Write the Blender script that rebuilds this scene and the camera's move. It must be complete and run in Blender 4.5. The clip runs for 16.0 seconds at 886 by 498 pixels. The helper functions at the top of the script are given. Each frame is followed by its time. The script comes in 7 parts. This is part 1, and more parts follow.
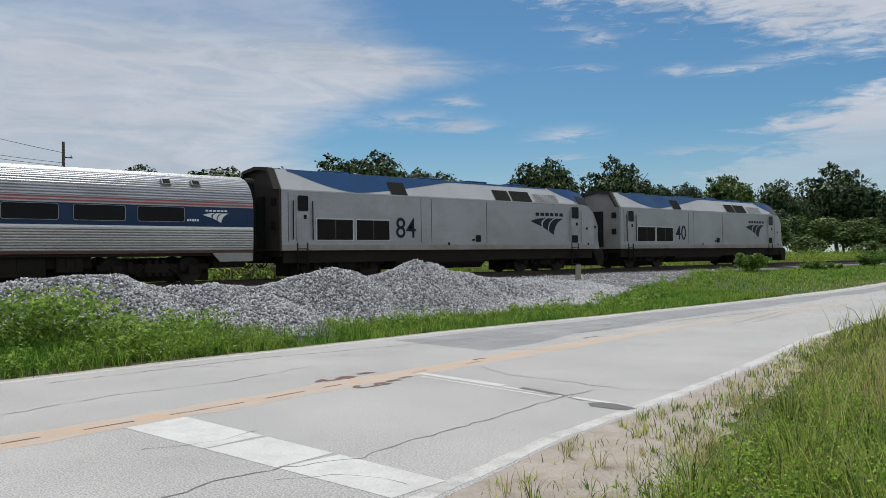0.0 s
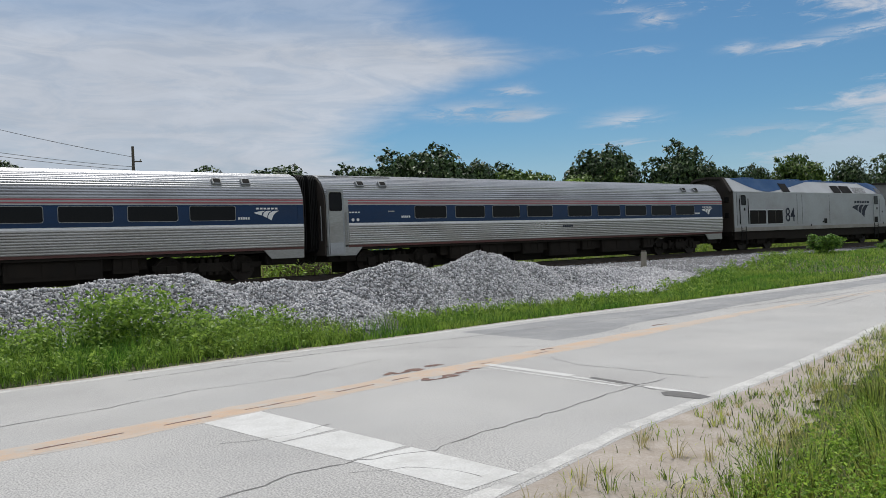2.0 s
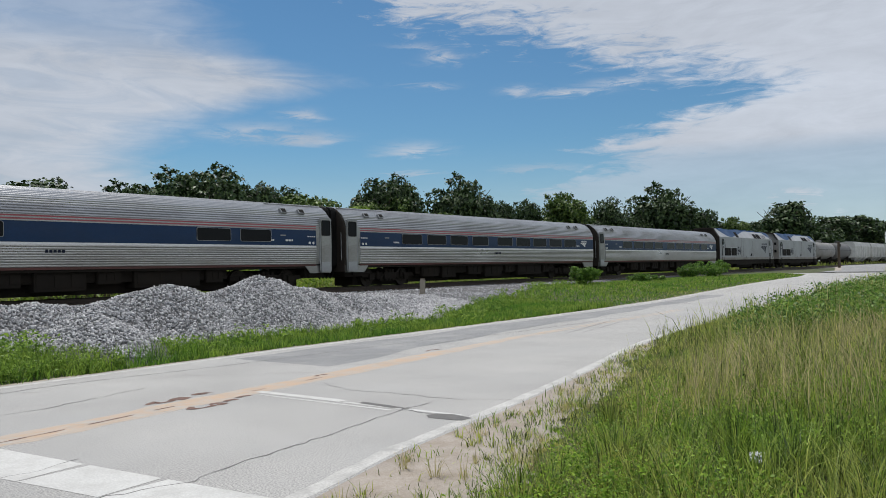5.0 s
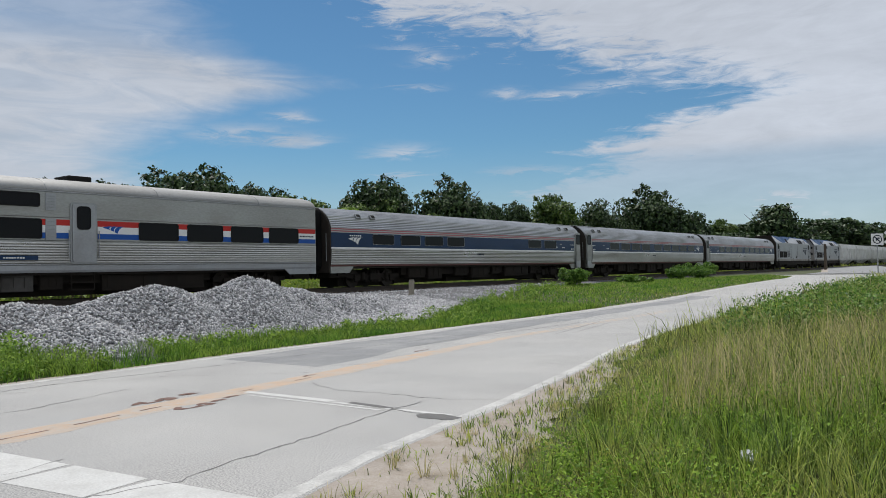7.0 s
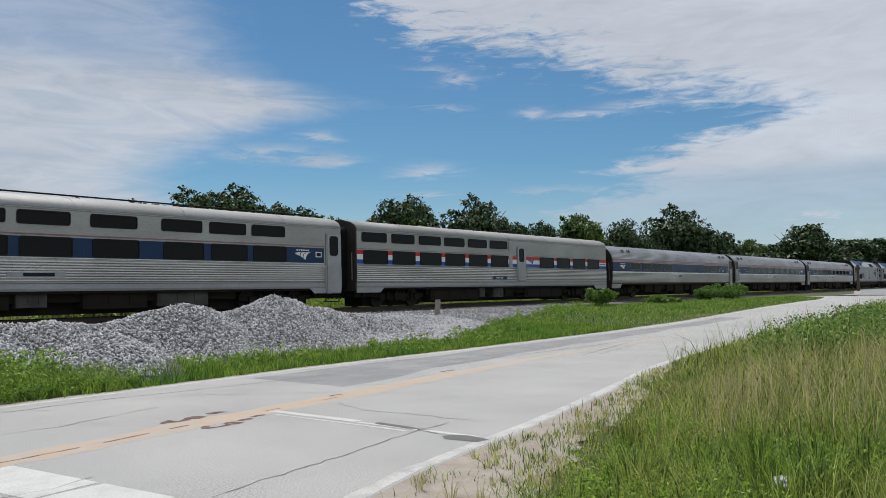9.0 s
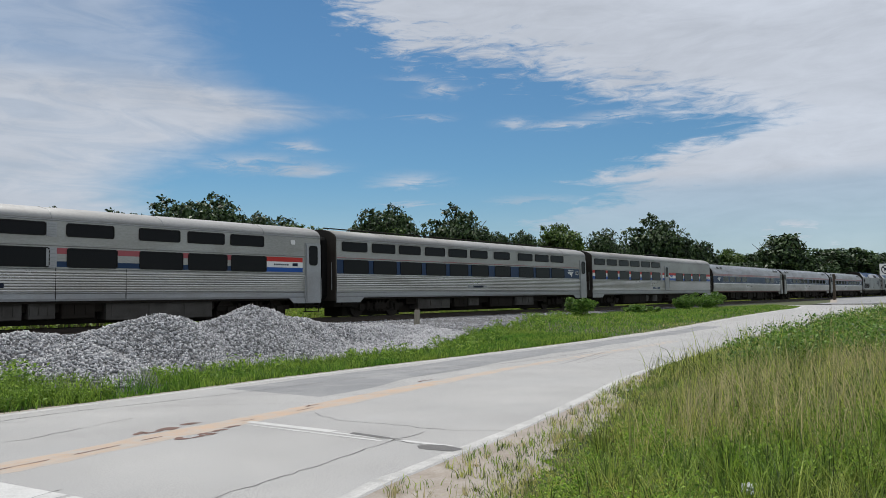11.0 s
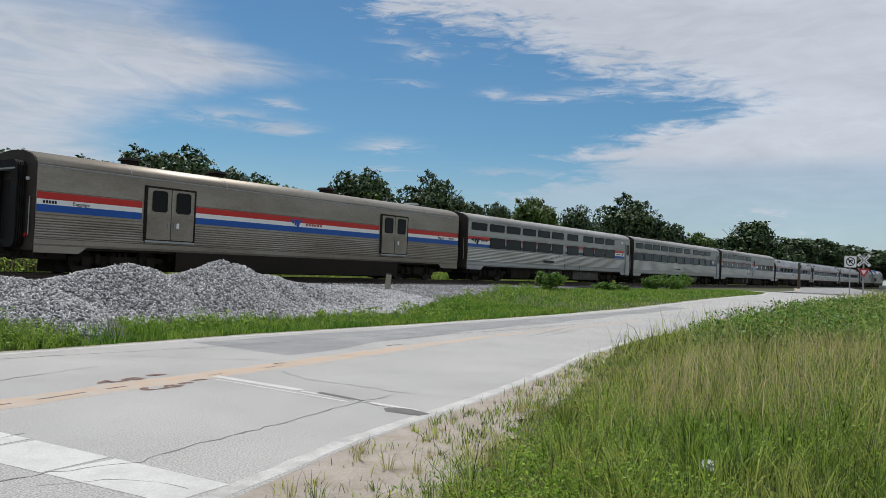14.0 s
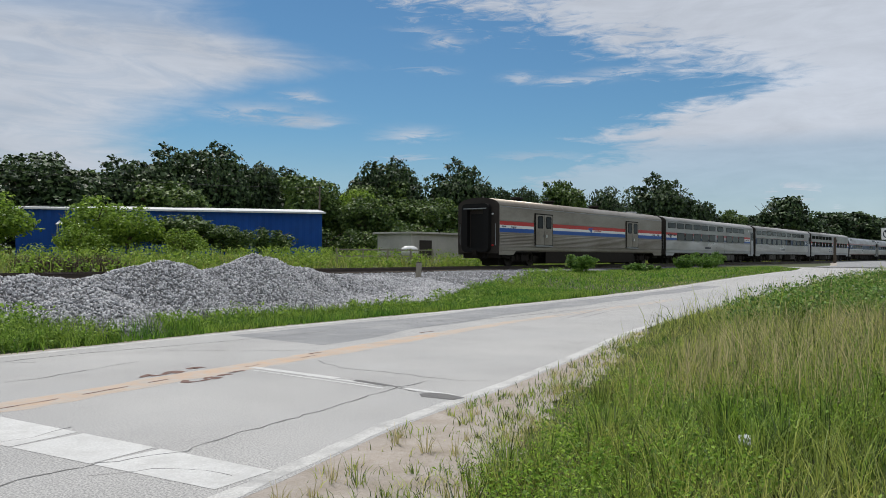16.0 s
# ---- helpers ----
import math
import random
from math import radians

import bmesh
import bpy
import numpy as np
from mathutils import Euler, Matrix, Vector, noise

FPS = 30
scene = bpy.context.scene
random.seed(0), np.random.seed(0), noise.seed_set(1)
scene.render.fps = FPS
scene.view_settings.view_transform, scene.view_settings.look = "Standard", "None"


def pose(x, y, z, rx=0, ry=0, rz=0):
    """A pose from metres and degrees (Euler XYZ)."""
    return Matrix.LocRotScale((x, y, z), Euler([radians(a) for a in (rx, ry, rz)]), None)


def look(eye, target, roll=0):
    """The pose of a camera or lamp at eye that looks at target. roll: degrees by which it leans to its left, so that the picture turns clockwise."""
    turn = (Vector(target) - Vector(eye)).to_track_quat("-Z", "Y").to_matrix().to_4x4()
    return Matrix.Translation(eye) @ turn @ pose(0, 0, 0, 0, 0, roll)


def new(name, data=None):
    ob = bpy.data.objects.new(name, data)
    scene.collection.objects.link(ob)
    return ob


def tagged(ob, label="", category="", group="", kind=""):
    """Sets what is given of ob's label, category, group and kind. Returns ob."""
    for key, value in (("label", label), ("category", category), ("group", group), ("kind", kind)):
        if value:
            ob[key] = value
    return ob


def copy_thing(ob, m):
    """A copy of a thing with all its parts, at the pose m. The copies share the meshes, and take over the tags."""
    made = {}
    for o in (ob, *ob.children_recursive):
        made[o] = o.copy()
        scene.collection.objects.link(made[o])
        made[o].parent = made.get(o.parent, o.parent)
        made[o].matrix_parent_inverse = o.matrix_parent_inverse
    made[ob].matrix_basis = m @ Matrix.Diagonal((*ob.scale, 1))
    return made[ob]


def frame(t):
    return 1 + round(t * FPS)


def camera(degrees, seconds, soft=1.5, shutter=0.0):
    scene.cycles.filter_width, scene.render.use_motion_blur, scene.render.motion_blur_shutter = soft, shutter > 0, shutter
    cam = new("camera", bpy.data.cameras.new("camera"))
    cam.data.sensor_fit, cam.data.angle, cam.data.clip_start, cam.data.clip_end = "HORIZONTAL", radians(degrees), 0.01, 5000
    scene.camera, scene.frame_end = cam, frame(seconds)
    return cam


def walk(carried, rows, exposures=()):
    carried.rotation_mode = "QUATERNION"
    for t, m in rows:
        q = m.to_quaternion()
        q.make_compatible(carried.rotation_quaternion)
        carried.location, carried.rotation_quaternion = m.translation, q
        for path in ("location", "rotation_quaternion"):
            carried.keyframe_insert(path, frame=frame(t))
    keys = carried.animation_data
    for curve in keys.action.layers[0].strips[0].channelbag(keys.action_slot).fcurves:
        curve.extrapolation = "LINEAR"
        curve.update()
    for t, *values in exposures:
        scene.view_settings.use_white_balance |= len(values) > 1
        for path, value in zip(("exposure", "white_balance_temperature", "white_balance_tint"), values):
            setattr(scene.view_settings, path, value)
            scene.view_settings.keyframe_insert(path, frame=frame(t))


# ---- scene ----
EXPOSURE = -0.18
SUN_POWER, CLOUD = 3.5, 6.7
cam = camera(58.38, 16.0, 0.8)
# seconds, x, y, z, pitch, roll, yaw
PATH = [
    (0.0, -0.036, 0.045, 1.622, 90.580, 0.805, -41.217),
    (0.5, -0.052, 0.075, 1.621, 90.539, 0.716, -40.152),
    (1.0, -0.041, 0.095, 1.630, 90.403, 1.184, -38.894),
    (1.5, -0.059, 0.125, 1.640, 90.168, 2.006, -37.735),
    (2.0, -0.052, 0.096, 1.628, 90.061, 2.466, -36.811),
    (2.5, -0.059, 0.088, 1.623, 90.271, 2.293, -37.024),
    (3.0, -0.049, 0.071, 1.624, 90.953, 1.750, -38.046),
    (3.5, -0.017, 0.047, 1.619, 91.558, 1.450, -40.828),
    (4.0, 0.001, 0.004, 1.628, 91.582, 1.054, -48.199),
    (4.5, -0.019, -0.066, 1.627, 91.409, 1.348, -51.468),
    (7.0, 0.012, -0.027, 1.592, 91.558, 1.179, -53.016),
    (7.5, 0.011, -0.027, 1.601, 92.484, 0.884, -52.128),
    (8.0, 0.031, -0.008, 1.594, 92.566, 0.819, -51.993),
    (8.5, 0.000, -0.009, 1.602, 92.920, 0.948, -51.092),
    (11.0, 0.036, -0.084, 1.598, 93.676, 1.044, -52.497),
    (11.5, 0.050, -0.071, 1.584, 93.201, 1.305, -53.455),
    (12.0, 0.095, -0.033, 1.575, 92.549, 1.057, -54.251),
    (12.5, 0.061, -0.014, 1.574, 92.061, 0.081, -54.684),
    (13.0, 0.035, -0.013, 1.578, 91.850, -0.922, -54.467),
    (13.5, 0.019, -0.034, 1.582, 91.624, -1.659, -54.494),
    (14.0, 0.023, -0.042, 1.579, 91.370, -2.230, -54.593),
    (14.5, 0.011, -0.047, 1.578, 90.940, -2.344, -54.322),
    (15.0, 0.001, -0.033, 1.568, 90.082, -1.852, -53.387),
    (15.5, -0.001, -0.055, 1.562, 90.058, -1.085, -53.117),
    (16.0, -0.027, -0.070, 1.561, 90.404, -0.266, -52.455),
]
walk(cam, [(t, pose(x, y, z, rx, ry, rz)) for t, x, y, z, rx, ry, rz in PATH], exposures=[(0.0, EXPOSURE), (16.0, EXPOSURE)])

# ---- sky, sun ----
SUN_EL, SUN_AZ = 64.0, 62.0          # degrees; azimuth counted from +x towards +y


def build_world():
    w = bpy.data.worlds.new("world")
    scene.world = w
    w.use_nodes = True
    nt = w.node_tree
    ns, lk = nt.nodes, nt.links
    bg = ns["Background"]
    bg.inputs[1].default_value = 0.105

    def val(sock, v):
        if hasattr(v, "links"):
            lk.new(v, sock)
        else:
            sock.default_value = v

    def m(op, a, b=0.0, c=0.0, clamp=False):
        n = ns.new("ShaderNodeMath")
        n.operation = op
        n.use_clamp = clamp
        val(n.inputs[0], a), val(n.inputs[1], b), val(n.inputs[2], c)
        return n.outputs[0]

    def smooth(x, a, b):
        n = ns.new("ShaderNodeMapRange")
        n.interpolation_type = "SMOOTHSTEP"
        val(n.inputs["Value"], x)
        n.inputs["From Min"].default_value, n.inputs["From Max"].default_value = a, b
        return n.outputs[0]

    sky = ns.new("ShaderNodeTexSky")
    sky.sky_type, sky.sun_disc = "NISHITA", False
    sky.sun_elevation, sky.sun_rotation = radians(SUN_EL), radians(90 - SUN_AZ)
    sky.air_density, sky.dust_density, sky.ozone_density = 1.0, 0.2, 2.8
    co = ns.new("ShaderNodeTexCoord")
    sep = ns.new("ShaderNodeSeparateXYZ")
    lk.new(co.outputs["Generated"], sep.inputs[0])
    az = m("MULTIPLY", m("ARCTAN2", sep.outputs[1], sep.outputs[0]), 57.296)
    el = m("MULTIPLY", m("ARCSINE", sep.outputs[2]), 57.296)

    def fbm(sx, sy, ox, detail, rough=0.6, dist=0.0):
        v = ns.new("ShaderNodeCombineXYZ")
        lk.new(m("MULTIPLY", az, sx), v.inputs[0])
        lk.new(m("MULTIPLY", el, sy), v.inputs[1])
        v.inputs[2].default_value = ox
        n = ns.new("ShaderNodeTexNoise")
        lk.new(v.outputs[0], n.inputs["Vector"])
        n.inputs["Scale"].default_value = 1.0
        n.inputs["Detail"].default_value = detail
        n.inputs["Roughness"].default_value = rough
        n.inputs["Distortion"].default_value = dist
        return n.outputs[0]

    big = fbm(0.09, 0.22, 3.1, 8, 0.62, 0.5)
    fine = fbm(0.16, 0.75, 9.4, 8, 0.62, 1.1)
    curl = fbm(0.34, 1.5, 33.3, 8, 0.66, 0.9)

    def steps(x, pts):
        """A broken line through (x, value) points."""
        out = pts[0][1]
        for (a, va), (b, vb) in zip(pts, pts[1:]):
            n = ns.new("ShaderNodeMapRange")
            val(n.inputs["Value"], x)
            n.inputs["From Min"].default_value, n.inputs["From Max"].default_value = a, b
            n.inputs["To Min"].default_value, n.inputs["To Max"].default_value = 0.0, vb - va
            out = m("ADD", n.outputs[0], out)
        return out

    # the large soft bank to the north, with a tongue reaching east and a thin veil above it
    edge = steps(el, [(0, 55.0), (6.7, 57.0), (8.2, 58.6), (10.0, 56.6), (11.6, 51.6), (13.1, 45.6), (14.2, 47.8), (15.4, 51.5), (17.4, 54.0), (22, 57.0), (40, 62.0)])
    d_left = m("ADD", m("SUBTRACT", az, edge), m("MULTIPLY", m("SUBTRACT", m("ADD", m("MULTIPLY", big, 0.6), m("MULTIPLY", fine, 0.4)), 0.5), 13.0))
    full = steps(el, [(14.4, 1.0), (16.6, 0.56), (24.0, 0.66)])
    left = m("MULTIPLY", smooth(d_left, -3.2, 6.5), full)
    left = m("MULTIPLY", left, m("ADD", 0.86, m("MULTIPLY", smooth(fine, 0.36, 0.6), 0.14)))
    # the streaked bank to the east, above a slanting lower edge, broken up towards its tip
    floor = steps(az, [(0, 4.0), (8, 7.0), (13, 10.0), (17, 11.2), (21, 12.1), (25, 13.3), (29, 14.9), (33, 15.8), (40, 16.6), (45, 20.0), (60, 34.0)])
    ragged = m("MULTIPLY", m("SUBTRACT", m("ADD", m("MULTIPLY", curl, 0.62), m("MULTIPLY", fine, 0.38)), 0.5), steps(az, [(10, 9.0), (24, 13.0), (40, 17.0)]))
    upper = smooth(m("ADD", m("SUBTRACT", el, floor), ragged), -0.4, 3.0)
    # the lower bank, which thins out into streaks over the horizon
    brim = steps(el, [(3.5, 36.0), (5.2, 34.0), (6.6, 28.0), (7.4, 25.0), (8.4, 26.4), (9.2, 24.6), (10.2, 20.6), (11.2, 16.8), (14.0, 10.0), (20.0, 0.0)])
    torn = m("MULTIPLY", m("SUBTRACT", m("ADD", m("MULTIPLY", curl, 0.5), m("MULTIPLY", fine, 0.5)), 0.5), 24.0)
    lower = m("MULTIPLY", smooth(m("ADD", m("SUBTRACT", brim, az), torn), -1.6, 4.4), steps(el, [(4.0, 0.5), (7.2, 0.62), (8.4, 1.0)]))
    # single small clouds and wisps: azimuth, elevation, half width, half height, density
    wob_a = m("ADD", az, m("MULTIPLY", m("SUBTRACT", fine, 0.5), 5.0))
    wob_e = m("ADD", el, m("MULTIPLY", m("SUBTRACT", curl, 0.5), 1.6))
    wisp = 0.0
    for a, e, ra, re, k in ((37.5, 15.1, 1.2, 0.42, 1.0), (39.4, 15.8, 1.8, 0.2, 0.5), (38.8, 13.1, 1.7, 0.17, 0.6), (32.2, 12.6, 1.0, 0.28, 0.8), (28.6, 12.3, 2.3, 0.22, 0.95), (24.4, 12.8, 2.4, 0.22, 0.8), (47.8, 11.1, 1.3, 0.36, 0.8), (51.0, 9.9, 3.0, 0.55, 0.85), (47.3, 9.5, 2.1, 0.45, 0.85), (39.7, 8.6, 1.9, 0.5, 0.8), (39.6, 7.0, 2.3, 0.18, 0.6), (31.1, 7.1, 3.2, 0.3, 0.5), (14.2, 4.3, 2.2, 0.9, 1.2), (11.5, 3.1, 0.8, 0.5, 1.0)):
        u, v = m("DIVIDE", m("SUBTRACT", wob_a, a), ra), m("DIVIDE", m("SUBTRACT", wob_e, e), re)
        g = m("MULTIPLY", m("EXPONENT", m("MULTIPLY", m("ADD", m("MULTIPLY", u, u), m("MULTIPLY", v, v)), -1.0)), k)
        wisp = m("MAXIMUM", g, wisp)
    wisp = m("MULTIPLY", m("MULTIPLY", wisp, smooth(curl, 0.3, 0.58)), 0.95)
    haze = m("MULTIPLY", smooth(el, 9.5, 0.0), 0.52)
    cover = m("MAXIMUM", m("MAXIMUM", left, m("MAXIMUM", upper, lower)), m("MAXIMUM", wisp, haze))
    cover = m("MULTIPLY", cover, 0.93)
    shade = ns.new("ShaderNodeMapRange")
    lk.new(m("ADD", m("MULTIPLY", big, 0.6), m("MULTIPLY", fine, 0.4)), shade.inputs["Value"])
    shade.inputs["From Min"].default_value, shade.inputs["From Max"].default_value = 0.3, 0.68
    shade.inputs["To Min"].default_value, shade.inputs["To Max"].default_value = CLOUD * 0.78, CLOUD * 1.06
    tint = ns.new("ShaderNodeMix")
    tint.data_type = "RGBA"
    tint.blend_type = "MULTIPLY"
    tint.inputs["Factor"].default_value = 1.0
    tint.inputs[6].default_value = (0.90, 0.96, 1.07, 1)
    lk.new(m("MULTIPLY", shade.outputs[0], steps(az, [(12, 1.13), (34, 1.0)])), tint.inputs[7])
    mix = ns.new("ShaderNodeMix")
    mix.data_type = "RGBA"
    lk.new(cover, mix.inputs["Factor"])
    clear = ns.new("ShaderNodeMix")
    clear.data_type, clear.blend_type = "RGBA", "MULTIPLY"
    clear.inputs["Factor"].default_value = 1.0
    clear.inputs[7].default_value = (0.50, 0.735, 0.83, 1)
    lk.new(sky.outputs[0], clear.inputs[6])
    lk.new(clear.outputs[2], mix.inputs[6])
    lk.new(tint.outputs[2], mix.inputs[7])
    lk.new(mix.outputs[2], bg.inputs[0])
    s = bpy.data.lights.new("sun", "SUN")
    s.energy, s.angle, s.color = SUN_POWER, radians(0.6), (1.0, 0.965, 0.91)
    e, a = radians(SUN_EL), radians(SUN_AZ)
    new("sun", s).matrix_world = look((60 * math.cos(e) * math.cos(a), 60 * math.cos(e) * math.sin(a), 60 * math.sin(e)), (0, 0, 0))


build_world()

# ---- materials ----
MATS = {}


def pm(name, c1, c2=None, scale=3.0, rough=0.6, rough2=None, metal=0.0, bump=0.0, bscale=40.0, rand=0.0, island=False, stretch=(1, 1, 1), spec=0.5, trans=0.0, dirt=None, dirt_amt=0.0, dscale=0.7, sharp=0.14, fine=0.5):
    """A surface of two tones mixed by noise at two scales, with relief, dirt stains and a spread of brightness."""
    mt = bpy.data.materials.new(name)
    mt.use_nodes = True
    nt = mt.node_tree
    ns, lk = nt.nodes, nt.links
    b = ns["Principled BSDF"]
    c2 = c2 or tuple(v * 0.8 for v in c1)
    co = ns.new("ShaderNodeTexCoord")
    mp = ns.new("ShaderNodeMapping")
    mp.inputs["Scale"].default_value = stretch
    lk.new(co.outputs["Object"], mp.inputs["Vector"])

    def noise_node(sc, det=6, rg=0.6):
        n = ns.new("ShaderNodeTexNoise")
        n.inputs["Scale"].default_value, n.inputs["Detail"].default_value, n.inputs["Roughness"].default_value = sc, det, rg
        lk.new(mp.outputs[0], n.inputs["Vector"])
        return n.outputs[0]

    def mixer(fac, a, c):
        n = ns.new("ShaderNodeMix")
        n.data_type = "RGBA"
        for s, v in ((n.inputs["Factor"], fac), (n.inputs[6], a), (n.inputs[7], c)):
            if hasattr(v, "links"):
                lk.new(v, s)
            elif isinstance(v, tuple):
                s.default_value = (*v, 1)
            else:
                s.default_value = v
        return n.outputs[2]

    def ramp(x, a, c, lo=0.0, hi=1.0):
        n = ns.new("ShaderNodeMapRange")
        lk.new(x, n.inputs["Value"])
        n.inputs["From Min"].default_value, n.inputs["From Max"].default_value = a, c
        n.inputs["To Min"].default_value, n.inputs["To Max"].default_value = lo, hi
        return n.outputs[0]

    large, small = noise_node(scale), noise_node(bscale, 4)
    av = ns.new("ShaderNodeMath")
    av.operation = "MULTIPLY_ADD"
    lk.new(small, av.inputs[0])
    av.inputs[1].default_value = fine
    half = ns.new("ShaderNodeMath")
    half.operation = "MULTIPLY"
    lk.new(large, half.inputs[0])
    half.inputs[1].default_value = 1.0 - fine
    lk.new(half.outputs[0], av.inputs[2])
    col = mixer(ramp(av.outputs[0], 0.5 - sharp, 0.5 + sharp), tuple(c1), tuple(c2))
    if dirt:
        col = mixer(ramp(noise_node(dscale, 7, 0.7), 0.45, 0.72, 0.0, dirt_amt), col, tuple(dirt))
    if rand:
        hs = ns.new("ShaderNodeHueSaturation")
        if island:
            src = ns.new("ShaderNodeNewGeometry").outputs["Random Per Island"]
        else:
            src = ns.new("ShaderNodeObjectInfo").outputs["Random"]
        lk.new(ramp(src, 0, 1, 1 - rand, 1 + rand), hs.inputs["Value"])
        lk.new(ramp(src, 0, 1, 0.5 + rand * 0.035, 0.5 - rand * 0.035), hs.inputs["Hue"])
        lk.new(col, hs.inputs["Color"])
        col = hs.outputs[0]
    lk.new(col, b.inputs["Base Color"])
    if rough2 is None:
        b.inputs["Roughness"].default_value = rough
    else:
        lk.new(ramp(large, 0.35, 0.65, rough, rough2), b.inputs["Roughness"])
    b.inputs["Metallic"].default_value = metal
    b.inputs["Specular IOR Level"].default_value = spec
    if bump:
        bp = ns.new("ShaderNodeBump")
        bp.inputs["Strength"].default_value = bump
        bp.inputs["Distance"].default_value = 0.02
        lk.new(small, bp.inputs["Height"])
        lk.new(bp.outputs[0], b.inputs["Normal"])
    if trans:
        t = ns.new("ShaderNodeBsdfTranslucent")
        lk.new(col, t.inputs[0])
        mx = ns.new("ShaderNodeMixShader")
        mx.inputs[0].default_value = trans
        lk.new(b.outputs[0], mx.inputs[1])
        lk.new(t.outputs[0], mx.inputs[2])
        lk.new(mx.outputs[0], ns["Material Output"].inputs[0])
    MATS[name] = mt
    return mt


STEEL = pm("stainless", (0.53, 0.525, 0.5), (0.37, 0.365, 0.35), 0.6, 0.26, 0.42, 0.9, 0.05, 25, stretch=(0.35, 1, 1), dirt=(0.21, 0.185, 0.145), dirt_amt=0.45)
# bluish base puts some of the sky's reflection into the roof colour
STEEL_ROOF = pm("sky_tinted_stainless", (0.47, 0.48, 0.5), (0.34, 0.345, 0.36), 0.7, 0.28, 0.4, 0.85, 0.04, 25, stretch=(0.35, 1, 1), dirt=(0.22, 0.21, 0.2), dirt_amt=0.4)
STEEL_FLAT = pm("stainless_flat", (0.38, 0.38, 0.365), (0.285, 0.285, 0.272), 0.5, 0.36, 0.52, 0.78, 0.03, 20, stretch=(0.35, 1, 1), dirt=(0.18, 0.16, 0.13), dirt_amt=0.5)
ROOF_GREY = pm("dull_grey_roof", (0.37, 0.37, 0.365), (0.28, 0.28, 0.275), 0.7, 0.62, 0.75, 0.3, 0.04, 25, stretch=(0.35, 1, 1), dirt=(0.2, 0.185, 0.165), dirt_amt=0.5)
STEEL_GRIMY = pm("grimy_stainless", (0.31, 0.285, 0.245), (0.215, 0.19, 0.155), 0.5, 0.4, 0.55, 0.7, 0.04, 20, stretch=(0.3, 1, 1), dirt=(0.12, 0.092, 0.066), dirt_amt=0.6)
SILVER = pm("silver_paint", (0.37, 0.38, 0.395), (0.3, 0.31, 0.322), 0.5, 0.34, 0.48, 0.3, 0.02, 25, stretch=(0.5, 1, 0.7), dirt=(0.21, 0.195, 0.17), dirt_amt=0.5)
SILVER_DUSTY = pm("dusty_silver_paint", (0.34, 0.325, 0.3), (0.25, 0.23, 0.205), 0.6, 0.5, 0.65, 0.2, 0.03, 25, dirt=(0.14, 0.115, 0.09), dirt_amt=0.6)
SILVER_PALE = pm("pale_silver_paint", (0.52, 0.53, 0.54), (0.44, 0.45, 0.46), 0.6, 0.35, 0.5, 0.2, 0.02, 25, dirt=(0.33, 0.31, 0.29), dirt_amt=0.3)
BLUE = pm("blue_band", (0.009, 0.035, 0.095), (0.007, 0.027, 0.073), 1.0, 0.3, 0.45, 0.0, 0.02, 30, stretch=(0.4, 1, 1), dirt=(0.035, 0.042, 0.05), dirt_amt=0.25, spec=0.25)
BLUE_ROOF = pm("blue_livery", (0.005, 0.068, 0.2), (0.005, 0.053, 0.155), 0.8, 0.4, 0.55, 0.0, 0.02, 30, dirt=(0.02, 0.065, 0.11), dirt_amt=0.35, spec=0.25)
BLUE_BRIGHT = pm("bright_blue_stripe", (0.008, 0.085, 0.36), (0.007, 0.065, 0.29), 1.0, 0.35, 0.5, stretch=(0.4, 1, 1), spec=0.3)
RED = pm("red_stripe", (0.5, 0.026, 0.02), (0.4, 0.022, 0.018), 1.0, 0.35, 0.5, stretch=(0.4, 1, 1), spec=0.3)
RED_DULL = pm("faded_red_stripe", (0.33, 0.055, 0.07), (0.28, 0.075, 0.08), 1.0, 0.45, 0.5)
WHITE = pm("white_stripe", (0.78, 0.78, 0.77), (0.66, 0.66, 0.64), 1.0, 0.35, 0.5, stretch=(0.4, 1, 1))
GLASS = pm("tinted_pane", (0.008, 0.008, 0.009), (0.013, 0.012, 0.012), 0.8, 0.07, 0.12, spec=0.11)
BLACK = pm("black_rubber", (0.009, 0.009, 0.009), (0.014, 0.013, 0.012), 2, 0.75, 0.88, bump=0.15, spec=0.2)
UNDER = pm("underframe_grime", (0.014, 0.012, 0.01), (0.024, 0.02, 0.016), 2, 0.8, 0.95, bump=0.25, dirt=(0.035, 0.027, 0.019), dirt_amt=0.3, spec=0.15)
END = pm("dark_car_end", (0.036, 0.03, 0.025), (0.055, 0.046, 0.038), 1.2, 0.65, 0.85, bump=0.15, dirt=(0.02, 0.016, 0.013), dirt_amt=0.6, spec=0.25)
SILL_RED = pm("dull_red_sill", (0.15, 0.05, 0.045), (0.1, 0.05, 0.042), 1.0, 0.5, 0.6, stretch=(0.4, 1, 1), dirt=(0.06, 0.045, 0.035), dirt_amt=0.6)
BOXGREY = pm("equipment_grey", (0.07, 0.064, 0.056), (0.04, 0.036, 0.03), 1.5, 0.6, 0.8, bump=0.1, dirt=(0.03, 0.024, 0.018), dirt_amt=0.7)
WHEEL = pm("wheel_steel", (0.045, 0.036, 0.028), (0.028, 0.022, 0.018), 3, 0.5, 0.7, 0.6)
RAILTOP = pm("rail_steel", (0.07, 0.05, 0.038), (0.045, 0.034, 0.027), 1.0, 0.5, 0.7, 0.3, 0.1, stretch=(0.2, 1, 1))
